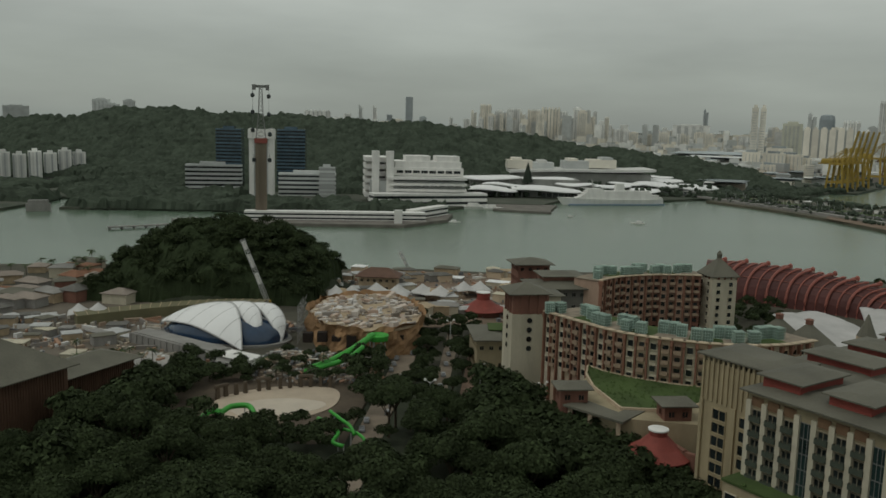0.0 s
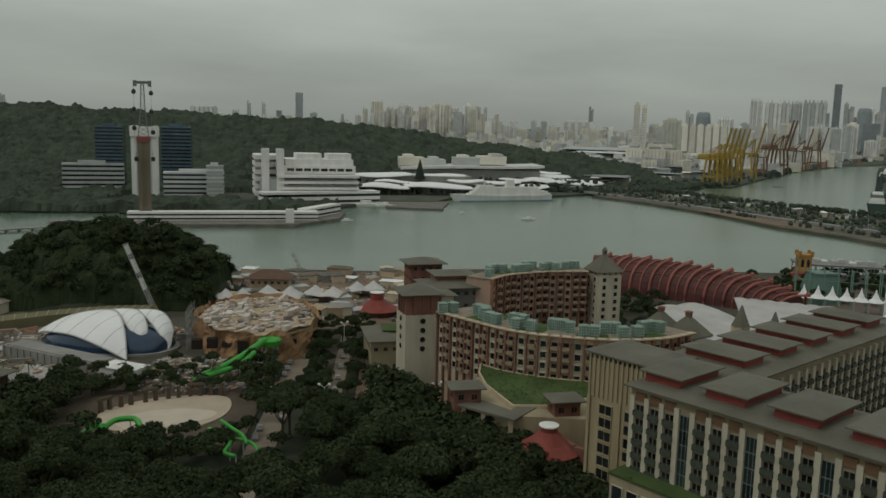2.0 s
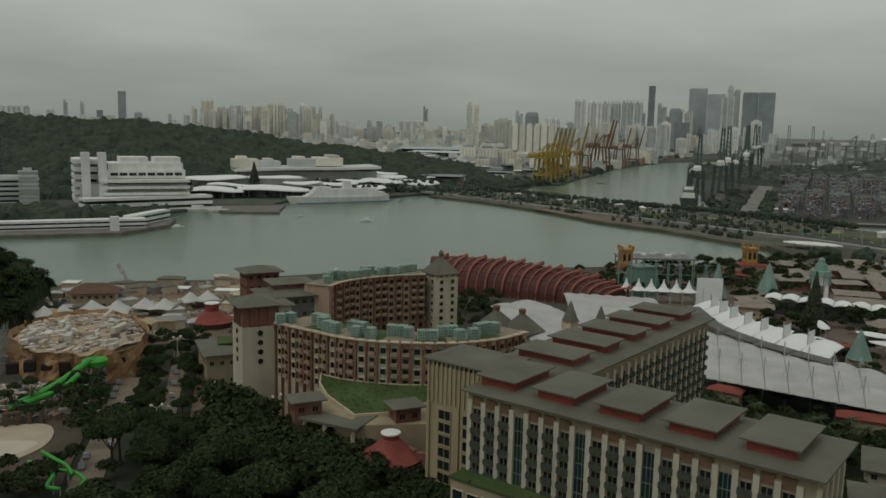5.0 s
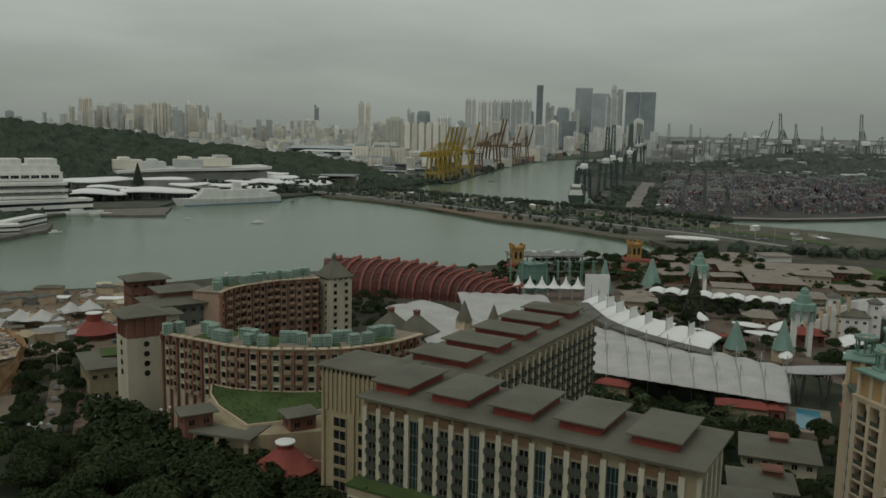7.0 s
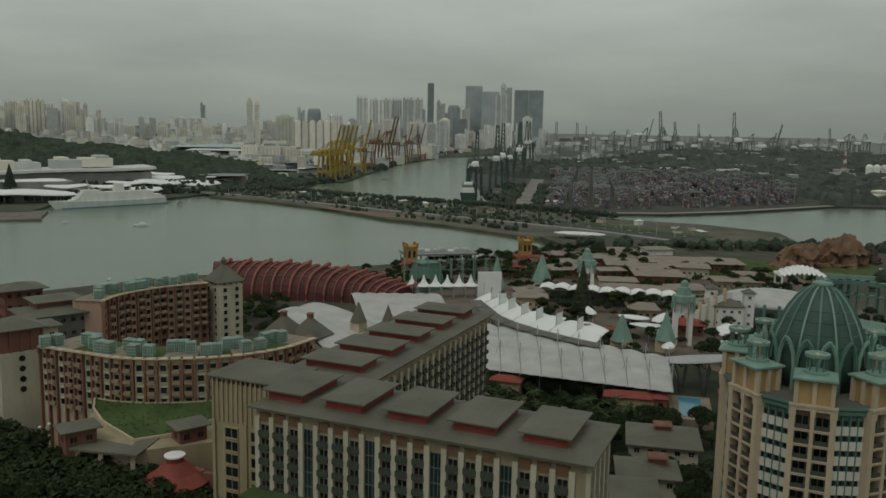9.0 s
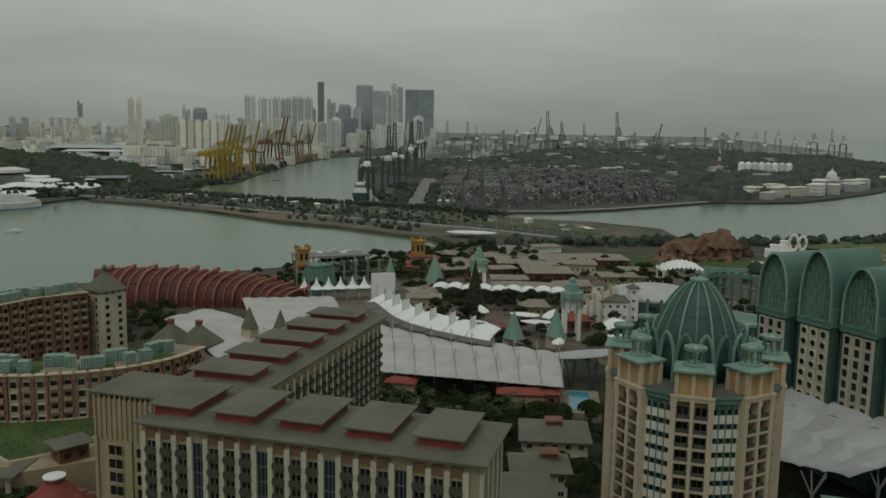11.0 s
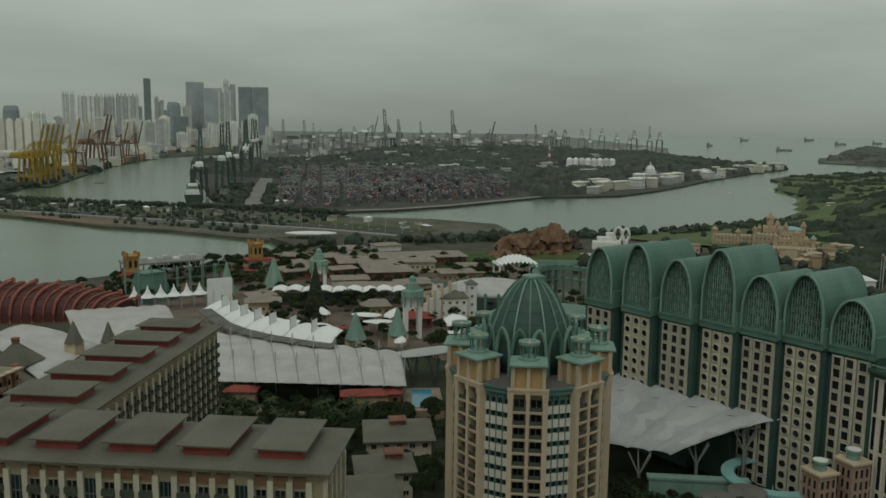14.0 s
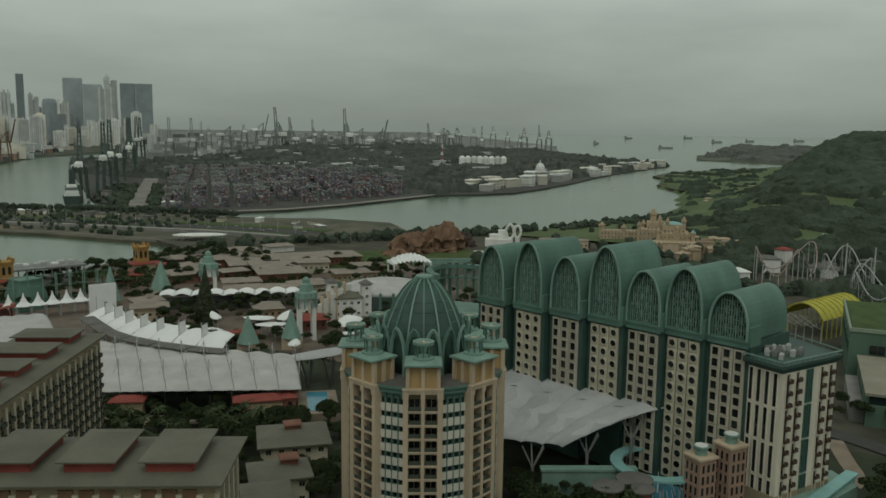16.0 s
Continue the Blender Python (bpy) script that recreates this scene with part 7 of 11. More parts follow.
def grove(name, region, count, gap, seed, label, low=0.7, high=1.1, lift=0.0, keep=CLEAR, thin=3):
    thin = int(thin * 2.75)
    """Trees too many to tell apart, as one mesh of leaf sprays."""
    rr = random.Random(seed)
    sources = []
    for t in TREES:
        me = [c for c in t.children if c.name.startswith("crown")][0].data
        co = np.empty(len(me.vertices) * 3)
        me.vertices.foreach_get("co", co)
        sources.append(co.reshape(-1, 3, 3))
    xs, ys = [p[0] for p in region], [p[1] for p in region]
    put, out, tries = [], [], 0
    while len(put) < count and tries < count * 30:
        tries += 1
        x, y = rr.uniform(min(xs), max(xs)), rr.uniform(min(ys), max(ys))
        if not inside(x, y, region) or any(inside(x, y, c) for c in keep) or any((x - a) ** 2 + (y - b) ** 2 < gap * gap for a, b in put[-60:]):
            continue
        put.append((x, y))
        s, a = rr.uniform(low, high), rr.uniform(0, 6.28)
        leaves = rr.choice(sources)[::thin]
        rot = np.array(((math.cos(a), math.sin(a), 0), (-math.sin(a), math.cos(a), 0), (0, 0, 1)))
        mid = leaves.mean(1, keepdims=True)
        out.append((mid + (leaves - mid) * 1.95) @ rot * s + np.array((x, y, mound(x, y) - 0.2 + lift)))
    quads = np.concatenate(out)
    n = len(quads)
    me = bpy.data.meshes.new(name)
    me.from_pydata(quads.reshape(-1, 3).tolist(), [], np.arange(3 * n).reshape(-1, 3).tolist())
    me.materials.append(LEAF)
    return tagged(new(name, me), label, "trees", "", "stuff")


scatter(TREES, [(-120, 118), (70, 112), (58, 165), (44, 206), (20, 258), (-120, 250)], 205, 6.0, 11, 0.95, 1.3)
scatter(TREES, [(-12, 255), (24, 240), (20, 300), (22, 380), (-14, 392)], 26, 6.0, 12, 0.5, 0.75)
scatter(TREES, [(100, 120), (170, 135), (240, 190), (190, 262), (160, 250), (150, 190)], 40, 6.0, 14, 0.55, 0.8)
grove("hillside_woods", [(-200, 120), (-95, 120), (-84, 262), (-96, 262), (-160, 195), (-200, 200)], 90, 5.5, 51, "dense dark green trees on the hillside", 0.9, 1.25)
grove("hillside_woods", [(-120, 118), (90, 80), (70, 130), (58, 160), (40, 215), (20, 258), (-120, 262)], 210, 4.5, 52, "dark green undergrowth and smaller trees on the hillside", 0.6, 0.95)
grove("hotel_foot_trees", [(14, 215), (38, 195), (60, 160), (66, 172), (66, 205), (46, 211), (36, 232), (22, 262), (12, 282)], 60, 4.5, 53, "dark green trees at the foot of the podium", 1.0, 1.35)
grove("round_house_trees", [(40, 184), (62, 172), (70, 186), (62, 197), (44, 199)], 34, 3.2, 68, "dark green trees in front of the red round house", 0.75, 1.0, 0.0, [])
grove("hall_trees", [(322, -20), (352, -20), (356, 62), (340, 62)], 34, 4.5, 69, "dark green trees below the green halls", 0.4, 0.6, 0.0, [])
grove("poolside_trees", [(-82, 294), (-30, 294), (-22, 322), (-60, 328), (-84, 316)], 40, 5.0, 54, "dark green trees behind the wave pool", 0.38, 0.58)
grove("poolside_trees", [(-40, 250), (-26, 250), (-20, 320), (-32, 330)], 22, 4.5, 55, "dark green trees between pool and road", 0.6, 0.9)
grove("avenue_trees", [(-8, 262), (14, 262), (20, 395), (-10, 400)], 60, 5.0, 56, "dark green trees along the resort road", 0.42, 0.66)
grove("courtyard_trees", [(105, 112), (170, 130), (205, 150), (245, 195), (195, 268), (160, 250), (150, 190)], 80, 5.0, 57, "dark green courtyard trees between the hotels", 0.45, 0.75)
grove("forecourt_trees", [(160, 60), (208, 40), (218, 112), (206, 95), (160, 95)], 40, 5.0, 58, "dark green trees in front of the arched hotel", 0.6, 0.85)
grove("south_trees", [(190, -60), (330, -60), (318, 18), (262, 15), (205, 45)], 70, 6.0, 59, "dark green trees beside the end of the arched hotel", 0.6, 0.9)


def far_crowns(name, places, material, label, size=1.0, seed=1, detail=14):
    """Many tree crowns in one mesh: rough domes with lumps."""
    rr = random.Random(seed)
    verts, faces = [], []
    for x, y, z, r in places:
        o = len(verts)
        k = 6
        hgt = r * rr.uniform(0.7, 1.15)
        prof = ((0.95, -1.1), (1.08, 0.0), (0.85, 0.5), (0.42, 0.86))
        for f, u in prof:
            for i in range(k):
                a = 2 * math.pi * (i + 0.5 * (u > 0.3)) / k + rr.uniform(-0.2, 0.2)
                q = f * rr.uniform(0.72, 1.28)
                verts.append((x + r * q * math.cos(a), y + r * q * math.sin(a), z + hgt * (u + rr.uniform(-0.12, 0.12))))
        verts.append((x, y, z + hgt * rr.uniform(0.95, 1.15)))
        for j in range(len(prof) - 1):
            for i in range(k):
                faces.append((o + j * k + i, o + j * k + (i + 1) % k, o + (j + 1) * k + (i + 1) % k, o + (j + 1) * k + i))
        for i in range(k):
            faces.append((o + (len(prof) - 1) * k + i, o + (len(prof) - 1) * k + (i + 1) % k, o + len(prof) * k))
    me = bpy.data.meshes.new(name)
    me.from_pydata(verts, [], faces)
    me.materials.append(material)
    return tagged(new(name, me), label, "trees", "", "stuff")


def within(x, y, poly):
    """inside() for arrays."""
    hit = np.zeros(x.shape, bool)
    for (x0, y0), (x1, y1) in zip(poly, poly[1:] + poly[:1]):
        if y0 != y1:
            hit ^= ((y0 > y) != (y1 > y)) & (x < (x1 - x0) * (y - y0) / (y1 - y0) + x0)
    return hit


def rough(x, y, size, seed):
    """Smooth noise over a plan, for arrays."""
    return np.array([noise.noise(Vector((a / size, b / size, seed))) for a, b in zip(x.ravel(), y.ravel())]).reshape(x.shape)


def canopy(name, x0, x1, y0, y1, step, ground, cover, crown, tall, material, label, seed):
    """A closed forest canopy: crowns of uneven height crowded over the ground, where cover (0 to 1) allows."""
    rng = np.random.default_rng(seed)
    nx, ny = int((x1 - x0) / step) + 1, int((y1 - y0) / step) + 1
    gx, gy = np.meshgrid(x0 + step * np.arange(nx), y0 + step * np.arange(ny), indexing="ij")
    gx, gy = gx + rng.uniform(-0.38, 0.38, gx.shape) * step, gy + rng.uniform(-0.38, 0.38, gx.shape) * step
    cx, cy = int((x1 - x0) / crown) + 4, int((y1 - y0) / crown) + 4
    jx, jy = rng.uniform(0, 1, (cx, cy)), rng.uniform(0, 1, (cx, cy))
    high, wide = rng.uniform(0.45, 1.0, (cx, cy)), rng.uniform(0.75, 1.15, (cx, cy))
    high = np.where(rng.random((cx, cy)) < 0.05, high + 0.45, high)
    ix, iy = ((gx - x0) / crown).astype(int) + 1, ((gy - y0) / crown).astype(int) + 1
    top = np.zeros(gx.shape)
    for dx in (-1, 0, 1):
        for dy in (-1, 0, 1):
            a, b = np.clip(ix + dx, 0, cx - 1), np.clip(iy + dy, 0, cy - 1)
            px, py = x0 + crown * (a - 1 + jx[a, b]), y0 + crown * (b - 1 + jy[a, b])
            d = np.hypot(gx - px, gy - py) / (crown * wide[a, b])
            top = np.maximum(top, high[a, b] * np.sqrt(np.clip(1 - d * d, 0, 1)))
    keep = np.array(cover(gx, gy))
    keep[:1], keep[-1:], keep[:, :1], keep[:, -1:] = 0, 0, 0, 0
    top = top * (1 + 0.55 * rough(gx, gy, crown * 4, seed)) + 0.25 * rough(gx, gy, crown * 2.2, seed + 9)
    z = ground(gx, gy) + tall * (top + rng.uniform(-0.09, 0.09, gx.shape)) * np.clip(keep * 2, 0, 1) - 1.5 * (keep <= 0)
    idx = np.arange(nx * ny).reshape(nx, ny)
    faces = np.stack((idx[:-1, :-1], idx[1:, :-1], idx[1:, 1:], idx[:-1, 1:]), -1)
    alive = (keep[:-1, :-1] > 0) | (keep[1:, :-1] > 0) | (keep[1:, 1:] > 0) | (keep[:-1, 1:] > 0)
    me = bpy.data.meshes.new(name)
    me.from_pydata(np.stack((gx, gy, z), -1).reshape(-1, 3).tolist(), [], faces[alive].tolist())
    me.materials.append(material)
    return tagged(new(name, me), label, "trees", "", "stuff")


each = np.vectorize
rr = random.Random(21)
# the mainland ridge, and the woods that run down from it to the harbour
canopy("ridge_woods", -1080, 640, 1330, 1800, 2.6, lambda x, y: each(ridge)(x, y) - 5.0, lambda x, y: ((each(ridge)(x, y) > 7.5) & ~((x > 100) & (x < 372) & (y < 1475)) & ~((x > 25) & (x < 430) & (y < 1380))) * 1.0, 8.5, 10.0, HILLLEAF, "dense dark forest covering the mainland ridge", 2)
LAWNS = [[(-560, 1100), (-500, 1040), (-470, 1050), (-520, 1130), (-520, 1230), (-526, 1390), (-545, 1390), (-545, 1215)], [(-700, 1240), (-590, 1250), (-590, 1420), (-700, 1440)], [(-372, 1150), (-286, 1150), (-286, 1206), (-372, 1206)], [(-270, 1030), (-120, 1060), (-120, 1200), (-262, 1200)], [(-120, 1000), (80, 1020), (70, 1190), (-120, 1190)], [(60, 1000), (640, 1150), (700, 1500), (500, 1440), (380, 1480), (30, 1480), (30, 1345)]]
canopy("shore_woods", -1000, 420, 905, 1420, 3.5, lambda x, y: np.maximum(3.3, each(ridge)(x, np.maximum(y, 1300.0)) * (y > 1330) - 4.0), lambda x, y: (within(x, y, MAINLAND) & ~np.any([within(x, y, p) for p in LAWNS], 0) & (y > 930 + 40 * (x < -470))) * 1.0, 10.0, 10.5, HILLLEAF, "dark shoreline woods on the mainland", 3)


# port island: a low wooded hill behind the container yards
def port_hill(x, y):
    return 3.4 + 46 * np.exp(-((x - 2370) ** 2 + (y - 1580) ** 2) / (2 * 210.0 ** 2)) + 26 * np.exp(-((x - 2600) ** 2 + (y - 1230) ** 2) / (2 * 170.0 ** 2)) + 34 * np.exp(-((x - 2090) ** 2 + (y - 1860) ** 2) / (2 * 140.0 ** 2))


land_sheet("ground_port_hill", 1750, 2830, 860, 2150, 30, lambda x, y: float(port_hill(x, y)) if inside(x, y, BRANI) else -12.0, SOIL, "low hill on the port island")
YARD = [(735, 884), (880, 822), (1150, 786), (1260, 850), (1480, 1030), (1700, 1330), (1620, 1620), (1480, 1720), (1000, 1180)]
# These leaves are made paler to carry the haze over the port island.
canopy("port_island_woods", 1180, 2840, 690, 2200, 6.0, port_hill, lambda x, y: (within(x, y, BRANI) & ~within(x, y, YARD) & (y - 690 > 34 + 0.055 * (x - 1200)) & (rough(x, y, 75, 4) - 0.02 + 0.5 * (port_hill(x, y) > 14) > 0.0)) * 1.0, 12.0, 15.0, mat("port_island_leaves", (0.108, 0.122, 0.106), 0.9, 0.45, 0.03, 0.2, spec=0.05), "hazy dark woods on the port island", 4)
spots = []
for k in range(640):
    t = rr.random() * (len(CAUSEWAY) // 2 - 3)
    i = int(t)
    near, far = CAUSEWAY[i], CAUSEWAY[-1 - i]
    v = rr.choice((0.12, 0.25, 0.42, 0.52, 0.62, 0.74, 0.86, 0.97, 0.97, 0.97, 0.97)) + rr.uniform(-0.015, 0.015)
    nx, fx = CAUSEWAY[i + 1], CAUSEWAY[-2 - i]
    f = t - i
    ax, ay = near[0] + (nx[0] - near[0]) * f, near[1] + (nx[1] - near[1]) * f
    bx, by = far[0] + (fx[0] - far[0]) * f, far[1] + (fx[1] - far[1]) * f
    spots.append((ax + (bx - ax) * v, ay + (by - ay) * v, 6.0 if v < 0.9 else 8.5, rr.uniform(1.6, 3.0) * (1.5 if v > 0.9 else 1)))
far_crowns("causeway_trees", spots, HILLLEAF, "rows of small street trees on the causeway", seed=5)
# wooded knoll
KNOLL = [(-188, 436), (-70, 436), (-60, 500), (-78, 532), (-166, 532), (-192, 490)]
canopy("knoll_woods", -200, -50, 425, 540, 1.3, lambda x, y: each(mound)(x, y), lambda x, y: within(x, y, KNOLL) * 1.0, 8.5, 10.5, mat("knoll_leaves", (0.042, 0.058, 0.028), 0.85, 0.5, 0.10, 1.0, spec=0.06), "dense dark green trees covering the knoll", 60)
grove("knoll_crowns", KNOLL, 560, 3.2, 60, "uneven crowns standing out of the knoll's canopy", 0.6, 0.95, 0.0, [], 5)
# golf hills: fairways between belts of trees
canopy("golf_woods", 880, 2640, -330, 640, 4.5, lambda x, y: each(mound)(x, y), lambda x, y: (within(x, y, SENTOSA) & (0.8 * rough(x, y, 80, 3) + 0.55 * rough(x, y, 24, 8) + np.where(each(mound)(x, y) > 48, 0.75, -0.06) + 0.2 * ((x < 1010) & (y < 200)) > 0.19)) * 1.0, 9.0, 7.0, HILLLEAF, "dark woods between the fairways of the golf course", 7)
for px, py, w in ((1240, 305, 10), (1300, 316, 14), (1420, 352, 12), (1500, 330, 16), (1620, 392, 16), (1700, 330, 18), (1150, 262, 18), (1850, 470, 20), (1380, 262, 12), (1560, 270, 14)):
    bm = bmesh.new()
    prism(bm, [(a * rr.uniform(0.8, 1.3), b * rr.uniform(0.35, 0.6)) for a, b in ring(w, 14)], -1.5, 0.9)
    thing("bunker", bm, SAND, "pale sand bunker beside a fairway", "bunker", group="golf bunkers", m=pose(px, py, mound(px, py), 0, 0, rr.uniform(-30, 30)))
hl = lambda x, y: each(swell)(x, y) + 4.0
# Haze over the headland is mixed into its pale leaf colour.
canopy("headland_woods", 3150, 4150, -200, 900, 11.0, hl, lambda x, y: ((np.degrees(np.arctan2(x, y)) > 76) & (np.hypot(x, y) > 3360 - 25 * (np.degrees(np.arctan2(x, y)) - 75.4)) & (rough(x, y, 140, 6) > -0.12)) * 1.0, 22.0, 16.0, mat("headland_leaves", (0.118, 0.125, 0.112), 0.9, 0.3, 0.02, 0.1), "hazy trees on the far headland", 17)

grove("poolside_shrubs", [(-92, 224), (-30, 224), (-30, 248), (-92, 250)], 60, 4.0, 61, "low dark green shrubs in front of the wave pool", 0.4, 0.6, 0.0, CLEAR[4:])
grove("west_trees", [(-200, 195), (-88, 200), (-84, 262), (-86, 292), (-100, 312), (-124, 300), (-124, 262), (-200, 258)], 130, 5.0, 62, "dark green trees round the lodges", 0.5, 0.75)
grove("lodge_shrubs", [(-190, 206), (-112, 200), (-100, 262), (-112, 262), (-130, 232), (-190, 222)], 70, 3.8, 67, "low dark green trees in front of the timber lodge", 0.4, 0.6, 0.0, [])
grove("west_trees", [(-100, 262), (-76, 250), (-70, 300), (-98, 322)], 26, 4.5, 63, "dark green trees beside the lodge wing", 0.6, 0.9)

grove("pool_front_trees", [(-86, 222), (-34, 226), (-32, 240), (-60, 243), (-84, 256)], 13, 5.5, 64, "dark trees overhanging the front of the wave pool", 0.6, 0.85, 0.0, [])
grove("canopy_shrubs", [(176, 246), (214, 192), (228, 206), (190, 260)], 46, 3.4, 68, "low dark trees between the red-roofed kiosks", 0.34, 0.5, 0.0, [[(211, 217), (226, 202), (233, 208), (219, 223)], [(186, 252), (195, 243), (201, 248), (192, 258)], [(180, 176), (196, 154), (216, 174), (200, 196)]])
grove("hall_trees", [(163, 460), (188, 454), (163, 400), (141, 402)], 30, 5.0, 69, "dark green trees beside the ribbed hall", 0.4, 0.65, 0.0, [])
grove("canopy_garden", [(208, 100), (216, 84), (234, 70), (240, 76), (228, 92), (216, 112)], 34, 3.6, 70, "low dark green trees under the edge of the arrival canopy", 0.3, 0.45, 0.0, [])
PARKKEEP = [[(225, 195), (262, 195), (268, 236), (236, 330), (262, 385), (185, 430), (150, 330), (190, 262)]]
grove("park_trees", [(262, 245), (330, 215), (420, 215), (520, 330), (520, 470), (420, 520), (330, 430), (285, 400), (270, 350)], 300, 5.5, 65, "dark green trees between the theme park houses", 0.42, 0.78, 0.0, PARKKEEP)
grove("waterfront_trees", [(250, 452), (300, 436), (345, 452), (420, 470), (500, 500), (500, 540), (380, 540), (270, 520)], 170, 4.5, 66, "dark green trees along the resort waterfront", 0.45, 0.8, 0.0, PARKKEEP)


# ---------------------------------------------------------------- palms
def palm_model(seed, h):
    rr = random.Random(seed)
    t = root("palm_tree", -200 + seed, -80, mound(-200, -80), 0, "slim palm tree with a drooping green crown", "palm tree", "palm trees")
    bm = bmesh.new()
    beam(bm, (0, 0, -0.5), (0.3, 0.1, h), 0.22, 6, r2=0.15)
    part("trunk", bm, BARK, t)
    bm = bmesh.new()
    for k in range(15):
        a = 2 * math.pi * k / 15 + rr.uniform(-0.2, 0.2)
        up = rr.uniform(-0.3, 0.9)
        L = rr.uniform(2.4, 3.3)
        d = Vector((math.cos(a), math.sin(a), 0))
        s = Vector((-math.sin(a), math.cos(a), 0))
        prev = None
        for j in range(5):
            u = j / 4
            c = Vector((0.3, 0.1, h)) + d * L * u + Vector((0, 0, up * L * u * 0.8 - 1.5 * u * u))
            w = 0.5 * (0.3 + u) * (1.15 - u)
            pair = (bm.verts.new(c + s * w - Vector((0, 0, w * 0.5))), bm.verts.new(c + Vector((0, 0, 0.05))), bm.verts.new(c - s * w - Vector((0, 0, w * 0.5))))
            if prev:
                bm.faces.new((prev[0], pair[0], pair[1], prev[1]))
                bm.faces.new((prev[1], pair[1], pair[2], prev[2]))
            prev = pair
    part("fronds", bm, PALM, t)
    return t


PALMS = [palm_model(1, 8.5), palm_model(2, 6.5)]
scatter(PALMS, [(-260, 490), (-150, 505), (-150, 545), (-260, 538)], 34, 4, 31, 0.9, 1.3)
scatter(PALMS, [(-150, 300), (-40, 292), (-30, 312), (-150, 330)], 26, 4, 32, 0.8, 1.1)
scatter(PALMS, [(330, 455), (380, 440), (392, 470), (345, 495)], 26, 3.5, 33, 0.9, 1.3)
scatter(PALMS, [(150, 222), (200, 200), (226, 196), (196, 240), (165, 255)], 34, 4.0, 34, 0.8, 1.2)
grove("park_trees", [(300, 360), (330, 330), (360, 345), (330, 400)], 22, 4.5, 87, "small dark green trees among the park buildings", 0.4, 0.7)
grove("park_trees", [(255, 300), (300, 270), (312, 330), (280, 350)], 22, 4.5, 78, "small dark green trees among the park buildings", 0.4, 0.7)
grove("park_trees", [(380, 470), (440, 440), (460, 520), (400, 530)], 22, 4.5, 85, "small dark green trees among the park buildings", 0.4, 0.7)
grove("park_trees", [(190, 20), (300, 0), (300, 18), (205, 60)], 22, 4.5, 89, "small dark green trees among the park buildings", 0.4, 0.7)
grove("park_trees", [(205, 75), (222, 70), (215, 112), (206, 112)], 22, 4.5, 83, "small dark green trees among the park buildings", 0.4, 0.7)
grove("park_trees", [(130, 395), (150, 360), (190, 410), (150, 470), (120, 420)], 22, 4.5, 85, "small dark green trees among the park buildings", 0.4, 0.7)
spots = []
rr = random.Random(41)
for _ in range(700):
    x, y = rr.uniform(540, 1010), rr.uniform(-60, 330)
    if inside(x, y, SENTOSA) and noise.noise(Vector((x / 45, y / 45, 1))) > -0.05:
        spots.append((x, y, 8 + rr.uniform(0, 3), rr.uniform(2.5, 5.5)))
for _ in range(260):
    x = rr.uniform(520, 1240)
    y = 585 - (x - 520) * 0.62 if x < 860 else 374 - (x - 860) * 0.35 if x < 1060 else 305
    spots.append((x + rr.uniform(-8, 8), y - rr.uniform(6, 40), 8 + rr.uniform(0, 2), rr.uniform(2.5, 5)))
far_crowns("park_woods", spots, HILLLEAF, "dark green trees among the rides and along the shore", seed=8)
canopy("ride_woods", 560, 1060, -120, 235, 2.6, lambda x, y: each(mound)(x, y), lambda x, y: (within(x, y, SENTOSA) & (rough(x, y, 42, 5) + 0.3 * (x > 760) * (y < 190) > 0.06) & (np.hypot(x - 755, y - 235) > 74) & (np.hypot(x - 650, y - 80) > 44)) * 1.0, 8.0, 8.0, HILLLEAF, "dark woods between the rides", 18)
bm = bmesh.new()
grid_sheet(bm, lambda u, v: (500 + 95 * u, 395 + 75 * v - 40 * u, 5.2 + 6 * math.sin(math.pi * u) * math.sin(math.pi * v)), 12, 12)
thing("grass_bank", bm, GRASS, "rough green bank below the rock mountain", "bank", "structure", smooth=True)


# ---------------------------------------------------------------- water park and building site
def flat(name, pts, z, h, material, label, cat):
    bm = bmesh.new()
    prism(bm, pts, z, z + h)
    return thing(name, bm, material, label, cat, "structure")


flat("wave_pool_beach", [(x, y) for x, y, _ in smooth_path([(-76, 268), (-75, 279), (-69, 286), (-60, 292), (-48, 294), (-38, 292.5), (-34.5, 284), (-36, 272), (-44, 262), (-56, 257), (-68, 258), (-76, 268)], 2.5)[:-1]], 5.0, 1.9, SAND, "pale sandy beach of the empty wave pool", "beach")
flat("wave_pool_basin", [(x, y) for x, y, _ in smooth_path([(-70, 268), (-64, 276), (-52, 280), (-39, 277), (-40, 270), (-50, 264), (-62, 261), (-70, 268)], 2.5)[:-1]], 6.9, 0.06, mat("pale_pool_floor", (0.56, 0.49, 0.40), 0.8, 0.15, 0.2, 2), "pale floor of the drained wave pool", "pool floor")
flat("pool_surround", [(-88, 250), (-28, 238), (-24, 300), (-30, 330), (-84, 316), (-96, 296)], 4.8, 1.7, mat("brown_dust", (0.135, 0.105, 0.075), 0.95, 0.45, 0.12, 1.5), "dusty brown ground round the wave pool", "ground")
